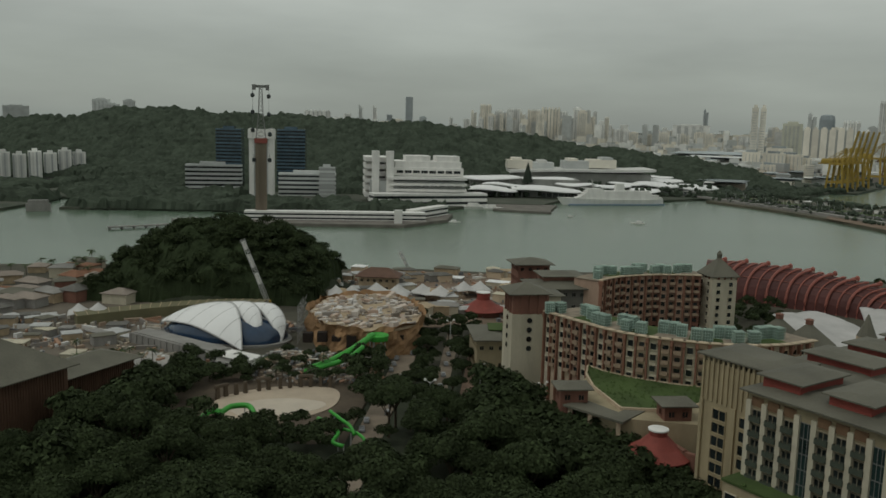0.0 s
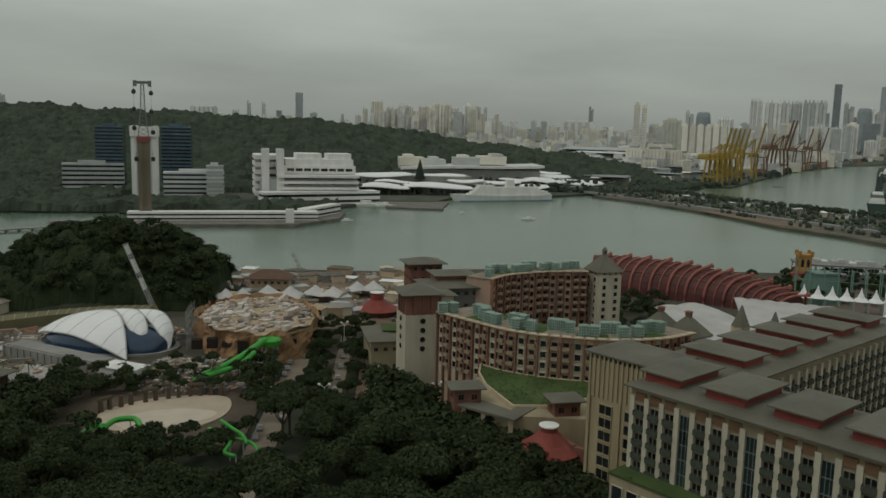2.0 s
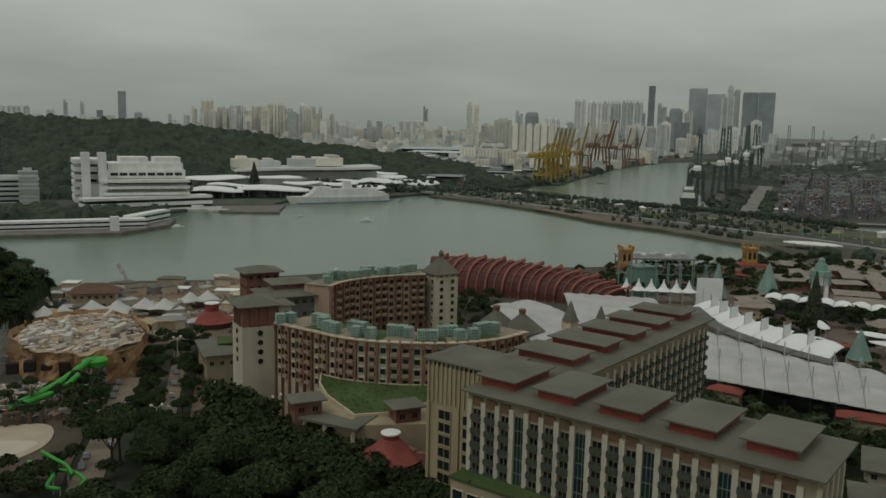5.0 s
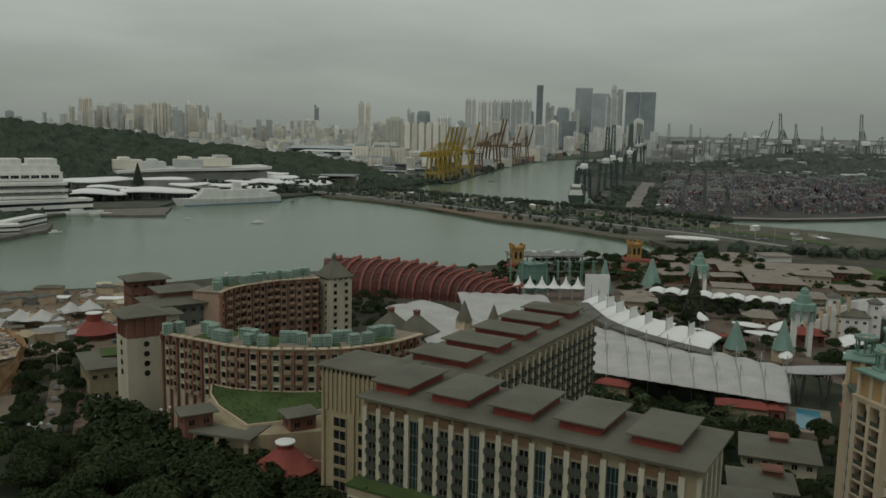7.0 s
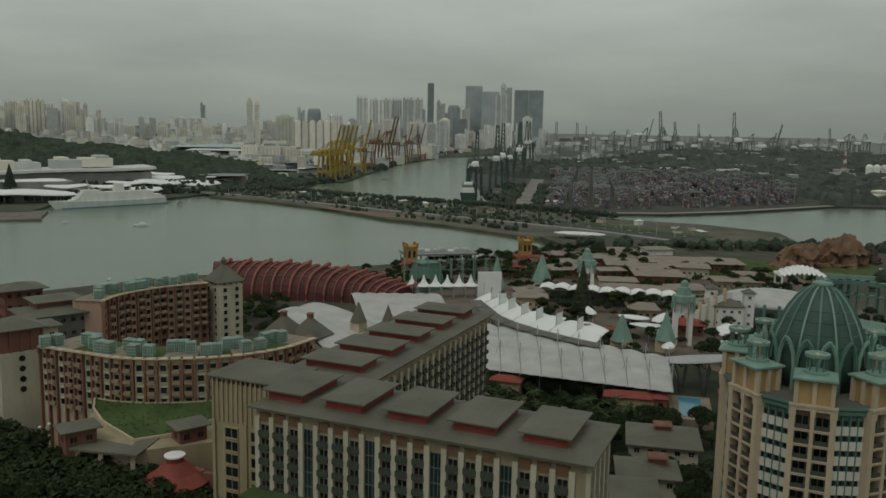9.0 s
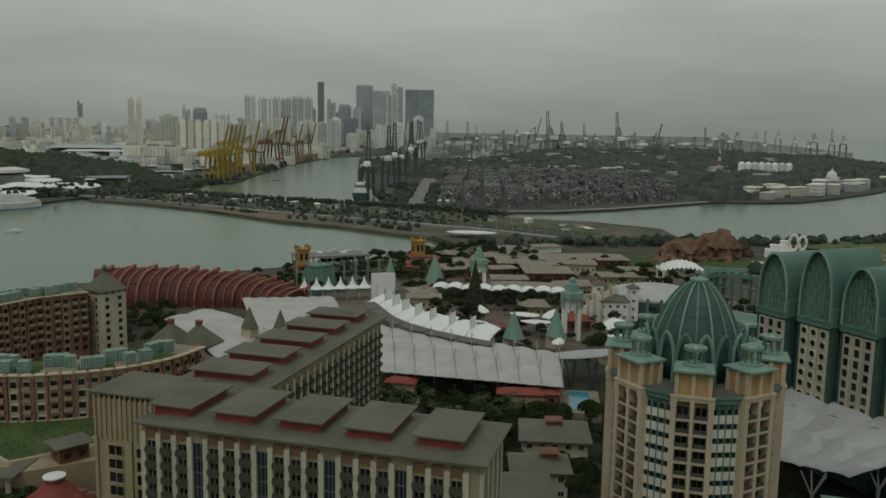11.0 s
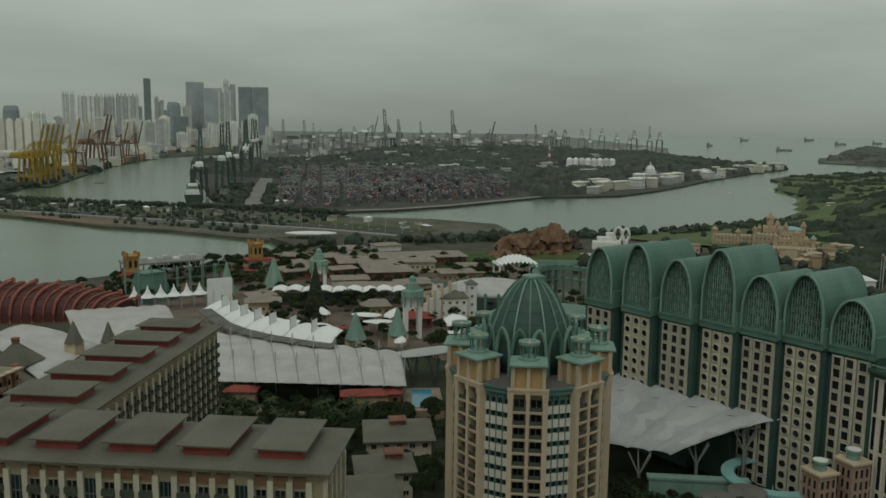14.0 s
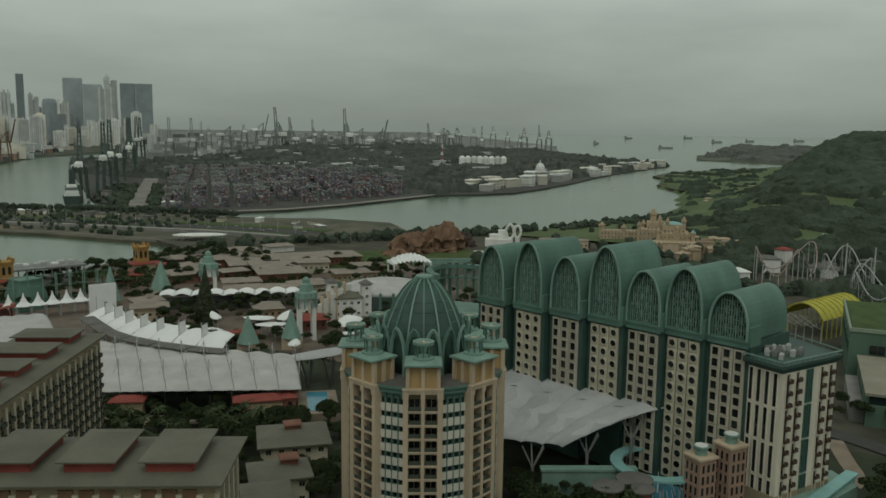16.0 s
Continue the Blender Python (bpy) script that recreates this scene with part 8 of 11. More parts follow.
# rustic gate frames along the back of the beach
for k, (x, y, rz) in enumerate(((-74.5, 279.5, 52), (-69, 284, 38), (-62, 288.5, 30), (-55, 291.5, 20), (-48, 293.5, 8), (-41, 294, -2))):
    t = root("beach_gate", x, y, 6.6, rz, "rough brown timber gate frame at the back of the beach", "gate", "beach gates")
    for px in (-1.7, 1.7):
        bm = bmesh.new()
        stepped(bm, [(0.75, 0.75, -1), (0.62, 0.62, 1.2), (0.5, 0.5, 4.3)], 0, px)
        part("post", bm, BARK, t)
    if k % 2 == 0:
        bm = bmesh.new()
        stepped(bm, [(2.7, 0.5, 3.9), (2.9, 0.6, 4.2), (2.5, 0.4, 4.9)])
        part("lintel", bm, BARK, t)
flat("pale_terrace", [(-124, 322), (-112, 313), (-103, 324), (-108, 332), (-121, 339)], 4.8, 1.2, mat("pale_site_slab", (0.42, 0.40, 0.37), 0.9, 0.3, 0.15, 1.5), "pale concrete terrace beside the lodge", "terrace")


def sloped_road(name, line, half, material, label):
    st = smooth_path(line, 6.0)
    bm = bmesh.new()

    def fn(u, v):
        x, y, r = st[min(len(st) - 1, int(u * (len(st) - 1) + 0.5))]
        px, py = x - math.sin(math.radians(r)) * half * (2 * v - 1), y + math.cos(math.radians(r)) * half * (2 * v - 1)
        return (px, py, mound(x, y) + 0.35)
    grid_sheet(bm, fn, len(st) - 1, 2, 0, 0.8)
    return thing(name, bm, material, label, "road", "structure")


sloped_road("service_road", [(-25, 190), (-21, 250), (-16, 320), (-13, 380), (-14, 410)], 4.2, PAVE, "pale dusty service road")
sloped_road("resort_road", [(-1, 285), (2.5, 330), (6, 385)], 2.7, PAVE, "paved resort road between tree rows")
sloped_road("resort_path", [(8.5, 280), (11.5, 315), (15, 358)], 2.3, mat("reddish_paving", (0.25, 0.17, 0.125), 0.9, 0.3, 0.2, 2), "reddish paved drive between trees")
flat("building_site", [(-62, 396), (60, 396), (60, 545), (-20, 552), (-62, 545)], 4.6, 0.6, EARTH, "bare earth of a building site", "site")
flat("park_paving", [(225, 190), (420, 200), (560, 380), (500, 540), (380, 545), (260, 480), (235, 330)], 4.6, 0.55, mat("plaza_paving", (0.19, 0.15, 0.12), 0.9, 0.4, 0.08, 1.5), "brownish paving of the theme park streets", "paving")
flat("west_paving", [(-250, 300), (-100, 300), (-70, 400), (-180, 480), (-260, 470)], 4.6, 0.5, mat("dusty_ground", (0.17, 0.145, 0.115), 0.95, 0.4, 0.08, 1), "dusty ground round the western halls", "ground")


def shell_dome(x, y, rz):
    """Three overlapping white leaf-shaped shells that fan out over a body of dark blue glass."""
    t = root("shell_dome", x, y, 5.0, rz, "white shell-roofed aquarium hall with dark blue glass between the petals", "hall")
    L, W, H = 30.0, 16.5, 11.6

    def surf(u, v):
        a, b = math.pi * u, math.pi * v
        lean = 1.5 if u < 0.5 else 0.65
        return (-L * math.cos(a), -W * math.cos(b) * math.sin(a) ** lean, 0.2 + H * (math.sin(b) ** 0.8) * math.sin(a) ** lean)
    bm = bmesh.new()
    grid_sheet(bm, lambda u, v: surf(0.01 + 0.98 * u, v), 40, 16)
    part("glass_skin", bm, mat("deep_blue_glass", (0.022, 0.048, 0.095), 0.15, 0.3, 0.2, 1, spec=0.6), t, "dark blue glazing", True)

    def along(pts, u):
        f = min(u * (len(pts) - 1), len(pts) - 1.0001)
        i = int(f)
        p = [Vector(q) for q in (pts[max(0, i - 1)], pts[i], pts[i + 1], pts[min(len(pts) - 1, i + 2)])]
        w = f - i
        return 0.5 * (2 * p[1] + (p[2] - p[0]) * w + (2 * p[0] - 5 * p[1] + 4 * p[2] - p[3]) * w * w + (3 * p[1] - p[0] - 3 * p[2] + p[3]) * w ** 3)
    shells = (([(-32, 0, 3.5), (-22, -8, 6.5), (-6, -14.5, 7.5), (9, -18, 4.5), (20.5, -19, 0.2)], [(-32, 0, 4.5), (-18, 4, 11.5), (2, 3, 15.0), (14, -9, 11.5), (20.9, -19, 0.4)]),
              ([(1, 3, 14.6), (10, -4, 12.5), (19, -9, 7.0), (24.0, -10.5, 0.2)], [(-4, 6, 14.0), (12, 4, 15.6), (21, -3, 11.5), (24.4, -10.5, 0.4)]),
              ([(12, 4, 15.2), (19, 1, 12.6), (26.5, -2.5, 7.0), (30.2, -2.5, 0.2)], [(4, 9, 13.5), (20, 9, 14.6), (29, 4, 9.0), (30.6, -2.5, 0.4)]))
    for low, high in shells:
        bm = bmesh.new()

        def petal(u, v):
            p = along(low, u) * (1 - v) + along(high, u) * v
            return p + Vector((0, -0.5, 1.5)) * math.sin(math.pi * v) * math.sin(math.pi * min(1.0, u * 1.02))
        grid_sheet(bm, petal, 20, 12, 0, 0.3)
        leaf = part("petal", bm, SAILWHITE, t, "white ribbed petal", True)
        for v in (0.0, 1.0):
            bm = bmesh.new()
            for j in range(20):
                beam(bm, petal(j / 20, v), petal((j + 1) / 20, v), 0.32, 4)
            part("petal_edge", bm, PALESTEEL, leaf)
        for j in range(3, 19, 3):
            bm = bmesh.new()
            for q in range(6):
                beam(bm, petal(j / 20, q / 6) + Vector((0, 0, 0.05)), petal(j / 20, (q + 1) / 6) + Vector((0, 0, 0.05)), 0.1, 4)
            part("petal_rib", bm, PALESTEEL, leaf)
    bm = bmesh.new()
    prism(bm, [(px * 33.0, py * 19.5) for px, py in ring(1, 28)], -0.4, 1.0)
    part("plinth", bm, CONCRETE, t)


shell_dome(-98, 370, -17)
bm = bmesh.new()
inner = [(-168 + 76 * k / 20, 380 + 36 * math.sin(1.7 * k / 20)) for k in range(21)]
outer = [(-174 + 84 * k / 20, 390 + 38 * math.sin(1.7 * k / 20)) for k in range(21)]
prism(bm, inner + outer[::-1], 4.6, 10.0)
SHED = thing("curved_shed", bm, mat("olive_roof", (0.17, 0.16, 0.09), 0.8, 0.25, 0.1, 1), "long curved olive-roofed shed behind the shell hall", "shed")
for (xa, ya), (xb, yb) in zip(inner, outer):
    bm = bmesh.new()
    beam(bm, (xa, ya, 10.05), (xb, yb, 10.05), 0.22, 4)
    part("roof_rib", bm, SANDSTONE, SHED)
bm = bmesh.new()
box(bm, -27, 27, -5, 5, 0, 4.6, m=pose(-109, 344, 4.8, 0, 0, -34))
box(bm, -26, 26, -4, 4, 4.6, 5.0, m=pose(-109, 344, 4.8, 0, 0, -34))
for k in range(14):
    box(bm, -27 + 4 * k, -26.2 + 4 * k, -5.4, -5, 0, 4.6, m=pose(-109, 344, 4.8, 0, 0, -34))
thing("long_gallery", bm, CONCRETE, "long low concrete gallery with piers", "building")
for x, y, rz, w, d, h, lab in ((-132.0, 229.5, 65, 44, 27, 21.0, "brown timber-slatted lodge with a big grey hipped roof"), (-121.5, 281.2, 65, 28, 16, 10.4, "lower lodge wing with a plain grey roof")):
    WOOD = mat("brown_timber", (0.125, 0.070, 0.045), 0.8, 0.35, 0.4, 4, streak=True)
    t = house("lodge", x, y, rz, w, d, h, WOOD, GREYROOF, lab, 9.5 if w > 30 else 3.2, 2.4, 7.0, 4, group="timber lodges", win=False)
    bm = bmesh.new()
    for k in range(int(w / 0.9)):
        box(bm, -w / 2 + 0.9 * k, -w / 2 + 0.9 * k + 0.3, -d / 2 - 0.35, -d / 2 - 0.05, 0, h)
    part("slats", bm, WOOD, t)
house("site_house", -78, 318, -30, 16, 9, 6, WHITE, WHITE, "white flat-roofed site building", 0.5, 0.4, 5, 1)


def rock_building():
    pts = [(-52, 352), (-44, 343), (-32, 337), (-20, 340), (-10, 352), (-8, 372), (-14, 398), (-26, 416), (-44, 414), (-58, 398), (-60, 372)]
    t = root("rockwork_hall", -32, 375, 4.8, 0, "unfinished hall clad in red-brown artificial rock with scaffolding", "hall")
    bm = bmesh.new()
    rr = random.Random(6)
    dense = []
    for (xa, ya), (xb, yb) in zip(pts, pts[1:] + pts[:1]):
        for k in range(7):
            dense.append((xa + (xb - xa) * k / 7 + 32, ya + (yb - ya) * k / 7 - 375))
    rows = []
    for j in range(9):
        z = 13.6 * j / 8
        row = []
        for i, (x, y) in enumerate(dense):
            q = 1 + 0.10 * noise.noise(Vector((x / 7, y / 7, z / 6))) + 0.05 * noise.noise(Vector((x / 2.5, y / 2.5, z / 2.5))) + 0.03 * (j == 8)
            row.append(bm.verts.new((x * q, y * q, z + (2.6 * noise.noise(Vector((x / 6, y / 6, 9))) if j == 8 else 0))))
        rows.append(row)
    n = len(dense)
    for p, q in zip(rows, rows[1:]):
        for i in range(n):
            bm.faces.new((p[i], p[(i + 1) % n], q[(i + 1) % n], q[i]))
    part("rock_wall", bm, mat("raw_rockwork", (0.42, 0.255, 0.135), 0.95, 0.45, 0.15, 1.5, 0.5), t)
    bm = bmesh.new()
    prism(bm, [(x * 0.97, y * 0.97) for x, y in dense], 11.0, 12.0)
    part("roof_slab", bm, SANDSTONE, t)
    bm = bmesh.new()
    poly = [(x * 0.93, y * 0.93) for x, y in dense]
    for k in range(520):
        x, y = rr.uniform(-28, 24), rr.uniform(-38, 40)
        if inside(x, y, poly):
            w, d = rr.uniform(0.3, 1.2) * rr.choice((1, 1, 2, 3.6)), rr.uniform(0.2, 1.3)
            tilt = rr.choice((3, 3, 22))
            box(bm, -w, w, -d, d, -0.5, rr.uniform(0.1, 1.0) + 1.4 * (rr.random() < 0.12), m=pose(x, y, 12.1, rr.uniform(-tilt, tilt), rr.uniform(-tilt, tilt), rr.uniform(0, 90)))
    part("roof_clutter", bm, palette_mat("site_clutter", [(0.52, 0.47, 0.42), (0.60, 0.58, 0.56), (0.44, 0.33, 0.26), (0.30, 0.27, 0.24), (0.56, 0.47, 0.40), (0.20, 0.17, 0.14), (0.50, 0.42, 0.33)], 0.9), t, "pale sheets, crates and plant on the roof")
    # Openings are solid near-black blocks; the colour stands for shade within.
    for k in range(7):
        bm = bmesh.new()
        x = -26 + 8 * k * 0.8
        box(bm, x, x + 4.0, -36.5 + abs(k - 3) * 2.4, -33 + abs(k - 3) * 2.4, 4.5 + (k % 3), 8.5 + (k % 2))
        part("cave_opening", bm, mat("dark_void", (0.03, 0.022, 0.018), 0.95, 0.3, 0.5, 2), t)
    bm = bmesh.new()
    for k in range(6):
        for j in range(5):
            beam(bm, (-30.5 - 0.2 * k, -16 + 4 * k, 3.5 * j), (-30.5 - 0.2 * k, -16 + 4 * k, 3.5 * j + 3.5), 0.12, 4)
            beam(bm, (-30.5, -16 + 4 * k, 3.5 * j), (-30.5, -12 + 4 * k, 3.5 * j), 0.12, 4)
            beam(bm, (-30.5, -16 + 4 * k, 3.5 * j), (-30.5, -12 + 4 * k, 3.5 * j + 3.5), 0.08, 4)
    part("scaffold", bm, STEEL, t)


rock_building()


def slide(name, pts, r, label):
    bm = bmesh.new()
    dense = smooth_path([(p[0], p[1]) for p in pts], 1.2)
    m = len(dense)
    zs = [p[2] for p in pts]
    path = []
    for i, (x, y, _) in enumerate(dense):
        f = i / (m - 1) * (len(zs) - 1)
        k = min(int(f), len(zs) - 2)
        path.append((x, y, zs[k] + (zs[k + 1] - zs[k]) * (f - k)))
    t = root(name, path[0][0], path[0][1], 5.5, 0, label, "water slide", "green water slides")
    at = Vector((path[0][0], path[0][1], 5.5))
    tube(bm, [Vector(p) - at for p in path], r, 10)
    part("slide_tube", bm, LIME, t, "", True)
    for p in path[2::7]:
        bm = bmesh.new()
        beam(bm, Vector((p[0], p[1], 5.5)) - at, Vector(p) - at, 0.18, 5)
        part("post", bm, PALESTEEL, t)
    return t


slide("water_slide", [(-48, 306, 10), (-42, 312, 11), (-36, 318, 13), (-31, 325, 15), (-27, 331, 17)], 1.3, "bright green water slide tube beside the rock hall")
slide("water_slide", [(-50, 303, 9.5), (-43, 308, 10.5), (-35, 313, 12), (-30, 320, 15)], 1.0, "second bright green slide tube on posts")
slide("water_slide", [(-68, 250, 11), (-65, 256, 12), (-60, 257, 12), (-57, 252, 11)], 0.9, "bright green hoop slide beside the pool")
slide("water_slide", [(-72, 246, 11), (-70, 252, 12), (-66, 251, 11.5)], 1.0, "short bright green slide beside the pool")
slide("water_slide", [(-36, 243, 13.5), (-32, 240, 13), (-29, 236, 12), (-30, 231, 11), (-26, 229, 10.5)], 0.6, "bright green slide winding between trees")
slide("water_slide", [(-33, 247, 14.5), (-29, 243, 13.5), (-26, 240, 12.5), (-24, 235, 11.5)], 0.55, "narrow bright green slide beside another")
slide("water_slide", [(-28, 240, 11.5), (-24, 238, 11.2), (-21, 233, 10.8), (-23, 229, 10.2)], 0.5, "short bright green slide above the splash pool")
bm = bmesh.new()
lathe(bm, [(4.2, 0), (4.6, 2.0), (4.3, 2.2), (3.0, 1.0)], 20)
bowl = thing("splash_bowl", bm, LIME, "bright green splash bowl on steel legs above a slide", "slide bowl", m=pose(-25.5, 333, 14.6))
for a in range(6):
    bm = bmesh.new()
    beam(bm, (3 * math.cos(a * 1.047), 3 * math.sin(a * 1.047), -10), (3 * math.cos(a * 1.047), 3 * math.sin(a * 1.047), 0.6), 0.25, 5)
    part("leg", bm, PALESTEEL, bowl)
flat("splash_pool", [(-26, 224), (-14, 222), (-12, 230), (-20, 234), (-27, 231)], 6.0, 1.2, mat("dark_pool_lining", (0.045, 0.085, 0.11), 0.4, 0.3, 0.4, 2), "small blue-lined splash pool among trees", "pool")


# low clutter of the building site
rr = random.Random(17)
for k in range(60):
    x, y = rr.uniform(-60, 56), rr.uniform(408, 545)
    if inside(x, y, [(-62, 350), (-8, 350), (-8, 420), (-62, 420)]):
        continue
    house("site_shed", x, y, rr.uniform(-30, 30), rr.uniform(6, 16), rr.uniform(5, 9), rr.uniform(2.5, 5.5), rr.choice((SANDSTONE, CREAM, PINKCREAM, CONCRETE)), rr.choice((DARKROOF, CONCRETE, PALESTEEL, SANDSTONE, CREAM, GREYROOF, SAILWHITE)), "low building-site shed with a flat roof", rr.uniform(0.3, 1.5), 0.4, 5.0, 1, group="building-site sheds", win=False)
for k in range(34):
    x, y = rr.uniform(-215, -118), rr.uniform(330, 392)
    if (x + 95) ** 2 / 36 ** 2 + (y - 360) ** 2 / 26 ** 2 < 1 or inside(x, y, [(-140, 336), (-80, 315), (-80, 345), (-128, 372)]):
        continue
    house("site_shed", x, y, rr.uniform(-40, 40), rr.uniform(5, 14), rr.uniform(4, 8), rr.uniform(2.2, 4.5), rr.choice((CREAM, CONCRETE, SANDSTONE)), rr.choice((CONCRETE, DARKROOF, CREAM, GREYROOF, PALESTEEL)), "low pale site cabin with a flat roof", rr.uniform(0.2, 0.8), 0.3, 5.0, 1, group="building-site sheds", win=False)
for k in range(90):
    x, y = rr.uniform(-255, -125), rr.uniform(385, 530)
    if y < 432 and x > -205:
        continue
    if (x + 122) ** 2 / 70 ** 2 + (y - 476) ** 2 / 48 ** 2 < 1:
        continue
    house("waterfront_house", x, y, rr.uniform(-30, 30), rr.uniform(8, 18), rr.uniform(7, 12), rr.uniform(3.5, 7), rr.choice((SANDSTONE, CREAM, REDWALL, CONCRETE)), rr.choice((mat("orange_tile_roof", (0.25, 0.125, 0.075), 0.85, 0.3, 0.3, 3), DARKROOF, GREYROOF, PARKROOF, CONCRETE)), "low waterfront house with a hipped roof", rr.uniform(1, 3), 0.8, 5.0, 1, group="waterfront houses", win=False)
t = house("boat_house", -37, 486, -5, 22, 12, 9, SANDSTONE, mat("brown_shingle", (0.16, 0.095, 0.07), 0.9, 0.3, 0.4, 3), "brown-roofed waterside pavilion with a small lantern", 4.5, 2.0, 5, 2)


def peaked_tent(x, y, rz, w, d, eaves, rise, label):
    """A fabric tent drawn up to two masts, with poles at the corners."""
    t = root("site_tent", x, y, 4.8, rz, label, "tent", "site tents")

    def cloth(u, v):
        px, py = w * (u - 0.5), d * (v - 0.5)
        peak = max(max(0.0, 1 - math.hypot((px - m) / (w * 0.36), py / (d * 0.62))) for m in (-w * 0.24, w * 0.24))
        return (px, py, eaves + rise * peak ** 1.5)
    bm = bmesh.new()
    grid_sheet(bm, cloth, 20, 12, 0, 0.1)
    part("cloth", bm, mat("dull_white_cloth", (0.56, 0.55, 0.53), 0.7, 0.25, 0.1, 1), t, "", True)
    for px, py, h in ((-w / 2, -d / 2, eaves), (w / 2, -d / 2, eaves), (w / 2, d / 2, eaves), (-w / 2, d / 2, eaves), (-w * 0.24, 0, eaves + rise), (w * 0.24, 0, eaves + rise)):
        bm = bmesh.new()
        beam(bm, (px, py, 0), (px, py, h), 0.16, 6)
        part("pole", bm, PALESTEEL, t)


for x, y, rz, w, d, e, r in ((-30, 455, -12, 26, 18, 4.5, 6.0), (-6, 462, -20, 22, 16, 4.0, 5.0), (-54, 456, 10, 18, 14, 4.0, 4.5), (17, 474, 14, 20, 14, 4.5, 5.0), (-169, 395, 20, 18, 13, 4.0, 4.5)):
    peaked_tent(x, y, rz, w, d, e, r, "dull white peaked fabric tent on the building site")
bm = bmesh.new()
for k in range(1500):
    x, y = (rr.uniform(-215, -64), rr.uniform(322, 396)) if k % 3 == 0 else (rr.uniform(-62, 58), rr.uniform(408, 545)) if k % 3 == 1 else (rr.uniform(-70, -22), rr.uniform(300, 345))
    if (x + 95) ** 2 / 34 ** 2 + (y - 360) ** 2 / 25 ** 2 < 1:
        continue
    w, d = rr.uniform(0.3, 1.0) * rr.choice((1, 1, 2, 5)), rr.uniform(0.2, 0.9)
    box(bm, -w, w, -d, d, -0.5, rr.uniform(0.2, 1.8), m=pose(x, y, mound(x, y) + 0.4, rr.uniform(-5, 5), rr.uniform(-5, 5), rr.uniform(0, 180)))
thing("building_materials", bm, palette_mat("loose_material_tones", [(0.46, 0.42, 0.36), (0.58, 0.57, 0.55), (0.30, 0.22, 0.16), (0.22, 0.20, 0.18), (0.40, 0.33, 0.25), (0.16, 0.17, 0.18), (0.34, 0.20, 0.13)], 0.9), "pallets, pipes and sheets lying about the building site", "materials", "stuff")


def boom_crane(x, y, z, tip, label):
    t = root("boom_crane", x, y, z, 0, label, "crane", "mobile cranes")
    bm = bmesh.new()
    box(bm, -1.6, 1.6, -3.2, 3.2, 0.7, 2.6)
    box(bm, -1.2, 1.2, 0.4, 2.6, 2.6, 4.2)
    for a in (-2.2, 0, 2.2):
        for s in (-1.5, 1.5):
            lathe(bm, [(0.7, 0.05), (0.7, 1.3)], 10, s, a)
    part("carrier", bm, YELLOW, t)
    tip = Vector(tip) - Vector((x, y, z))
    foot = Vector((0, 0, 3.2))
    axis = (tip - foot).normalized()
    side = axis.cross(Vector((0.3, 1, 0))).normalized()
    up = axis.cross(side)
    L = (tip - foot).length
    bm = bmesh.new()
    n = 18
    chord = [[foot + axis * L * k / n + (side * sx + up * sy) * 0.85 for k in range(n + 1)] for sx, sy in ((1, 1), (1, -1), (-1, -1), (-1, 1))]
    for c in chord:
        beam(bm, c[0], c[-1], 0.16, 4)
    for k in range(n):
        for a, b in zip(chord, chord[1:] + chord[:1]):
            beam(bm, a[k], b[k + 1], 0.09, 4)
    part("boom", bm, PALESTEEL, t)
    for u0, u1 in ((0.30, 0.47), (0.56, 0.76), (0.84, 0.97)):
        bm = bmesh.new()
        a, b = foot + axis * L * u0, foot + axis * L * u1
        beam(bm, a, b, 1.05, 4)
        part("boom_panel", bm, WHITE, t, "pale panel on the boom")


boom_crane(-90, 428, 5.0, (-103, 428, 41), "mobile crane with a raised lattice boom and pale panels")
boom_crane(-22, 540, 5.0, (-28, 541, 20), "small mobile crane with a raised boom on the shore")


# cars on the roads
def car_model():
    c = root("car", -20.3, 300, mound(-18, 300) + 0.37, 0, "small parked car on the service road", "car", "parked cars")
    bm = bmesh.new()
    box(bm, -0.88, 0.88, -2.1, 2.1, 0.35, 0.95)
    box(bm, -0.8, 0.8, -1.3, 1.0, 0.95, 1.5, taper=0.22)
    part("body", bm, CARS, c)
    for x in (-0.8, 0.8):
        for y in (-1.3, 1.3):
            bm = bmesh.new()
            lathe(bm, [(0.34, -0.1), (0.34, 0.1)], 10)
            w = part("wheel", bm, ROAD, c)
            w.matrix_basis = pose(x, y, 0.34, 0, 90, 0)
    return c


CAR = car_model()
rr = random.Random(19)
for k in range(14):
    y = 252 + 8.5 * k
    copy_thing(CAR, pose(-21 + (y - 250) * 0.068 + rr.choice((-2.8, 2.8)), y, mound(-18, y) + 0.37, 0, 0, 4 + rr.uniform(-6, 6)))
for k in range(5):
    copy_thing(CAR, pose(0.3 + 0.07 * (300 + 15 * k - 300), 300 + 15 * k, mound(2, 300 + 15 * k) + 0.37, 0, 0, 4))


# street lamps among the trees
def lamp_model():
    c = root("street_lamp", -3, 262, mound(-3, 262), 0, "white two-armed street lamp among trees", "street lamp", "resort street lamps")
    bm = bmesh.new()
    beam(bm, (0, 0, -0.3), (0, 0, 13.5), 0.14, 6)
    part("pole", bm, PALESTEEL, c)
    for s in (-1, 1):
        bm = bmesh.new()
        beam(bm, (0, 0, 13.4), (1.4 * s, 0, 14.3), 0.09, 5)
        lathe(bm, [(0.15, 14.0), (0.5, 14.3), (0.4, 14.7), (0.1, 14.8)], 8, 1.6 * s)
        part("lamp_head", bm, WHITE, c)
    return c


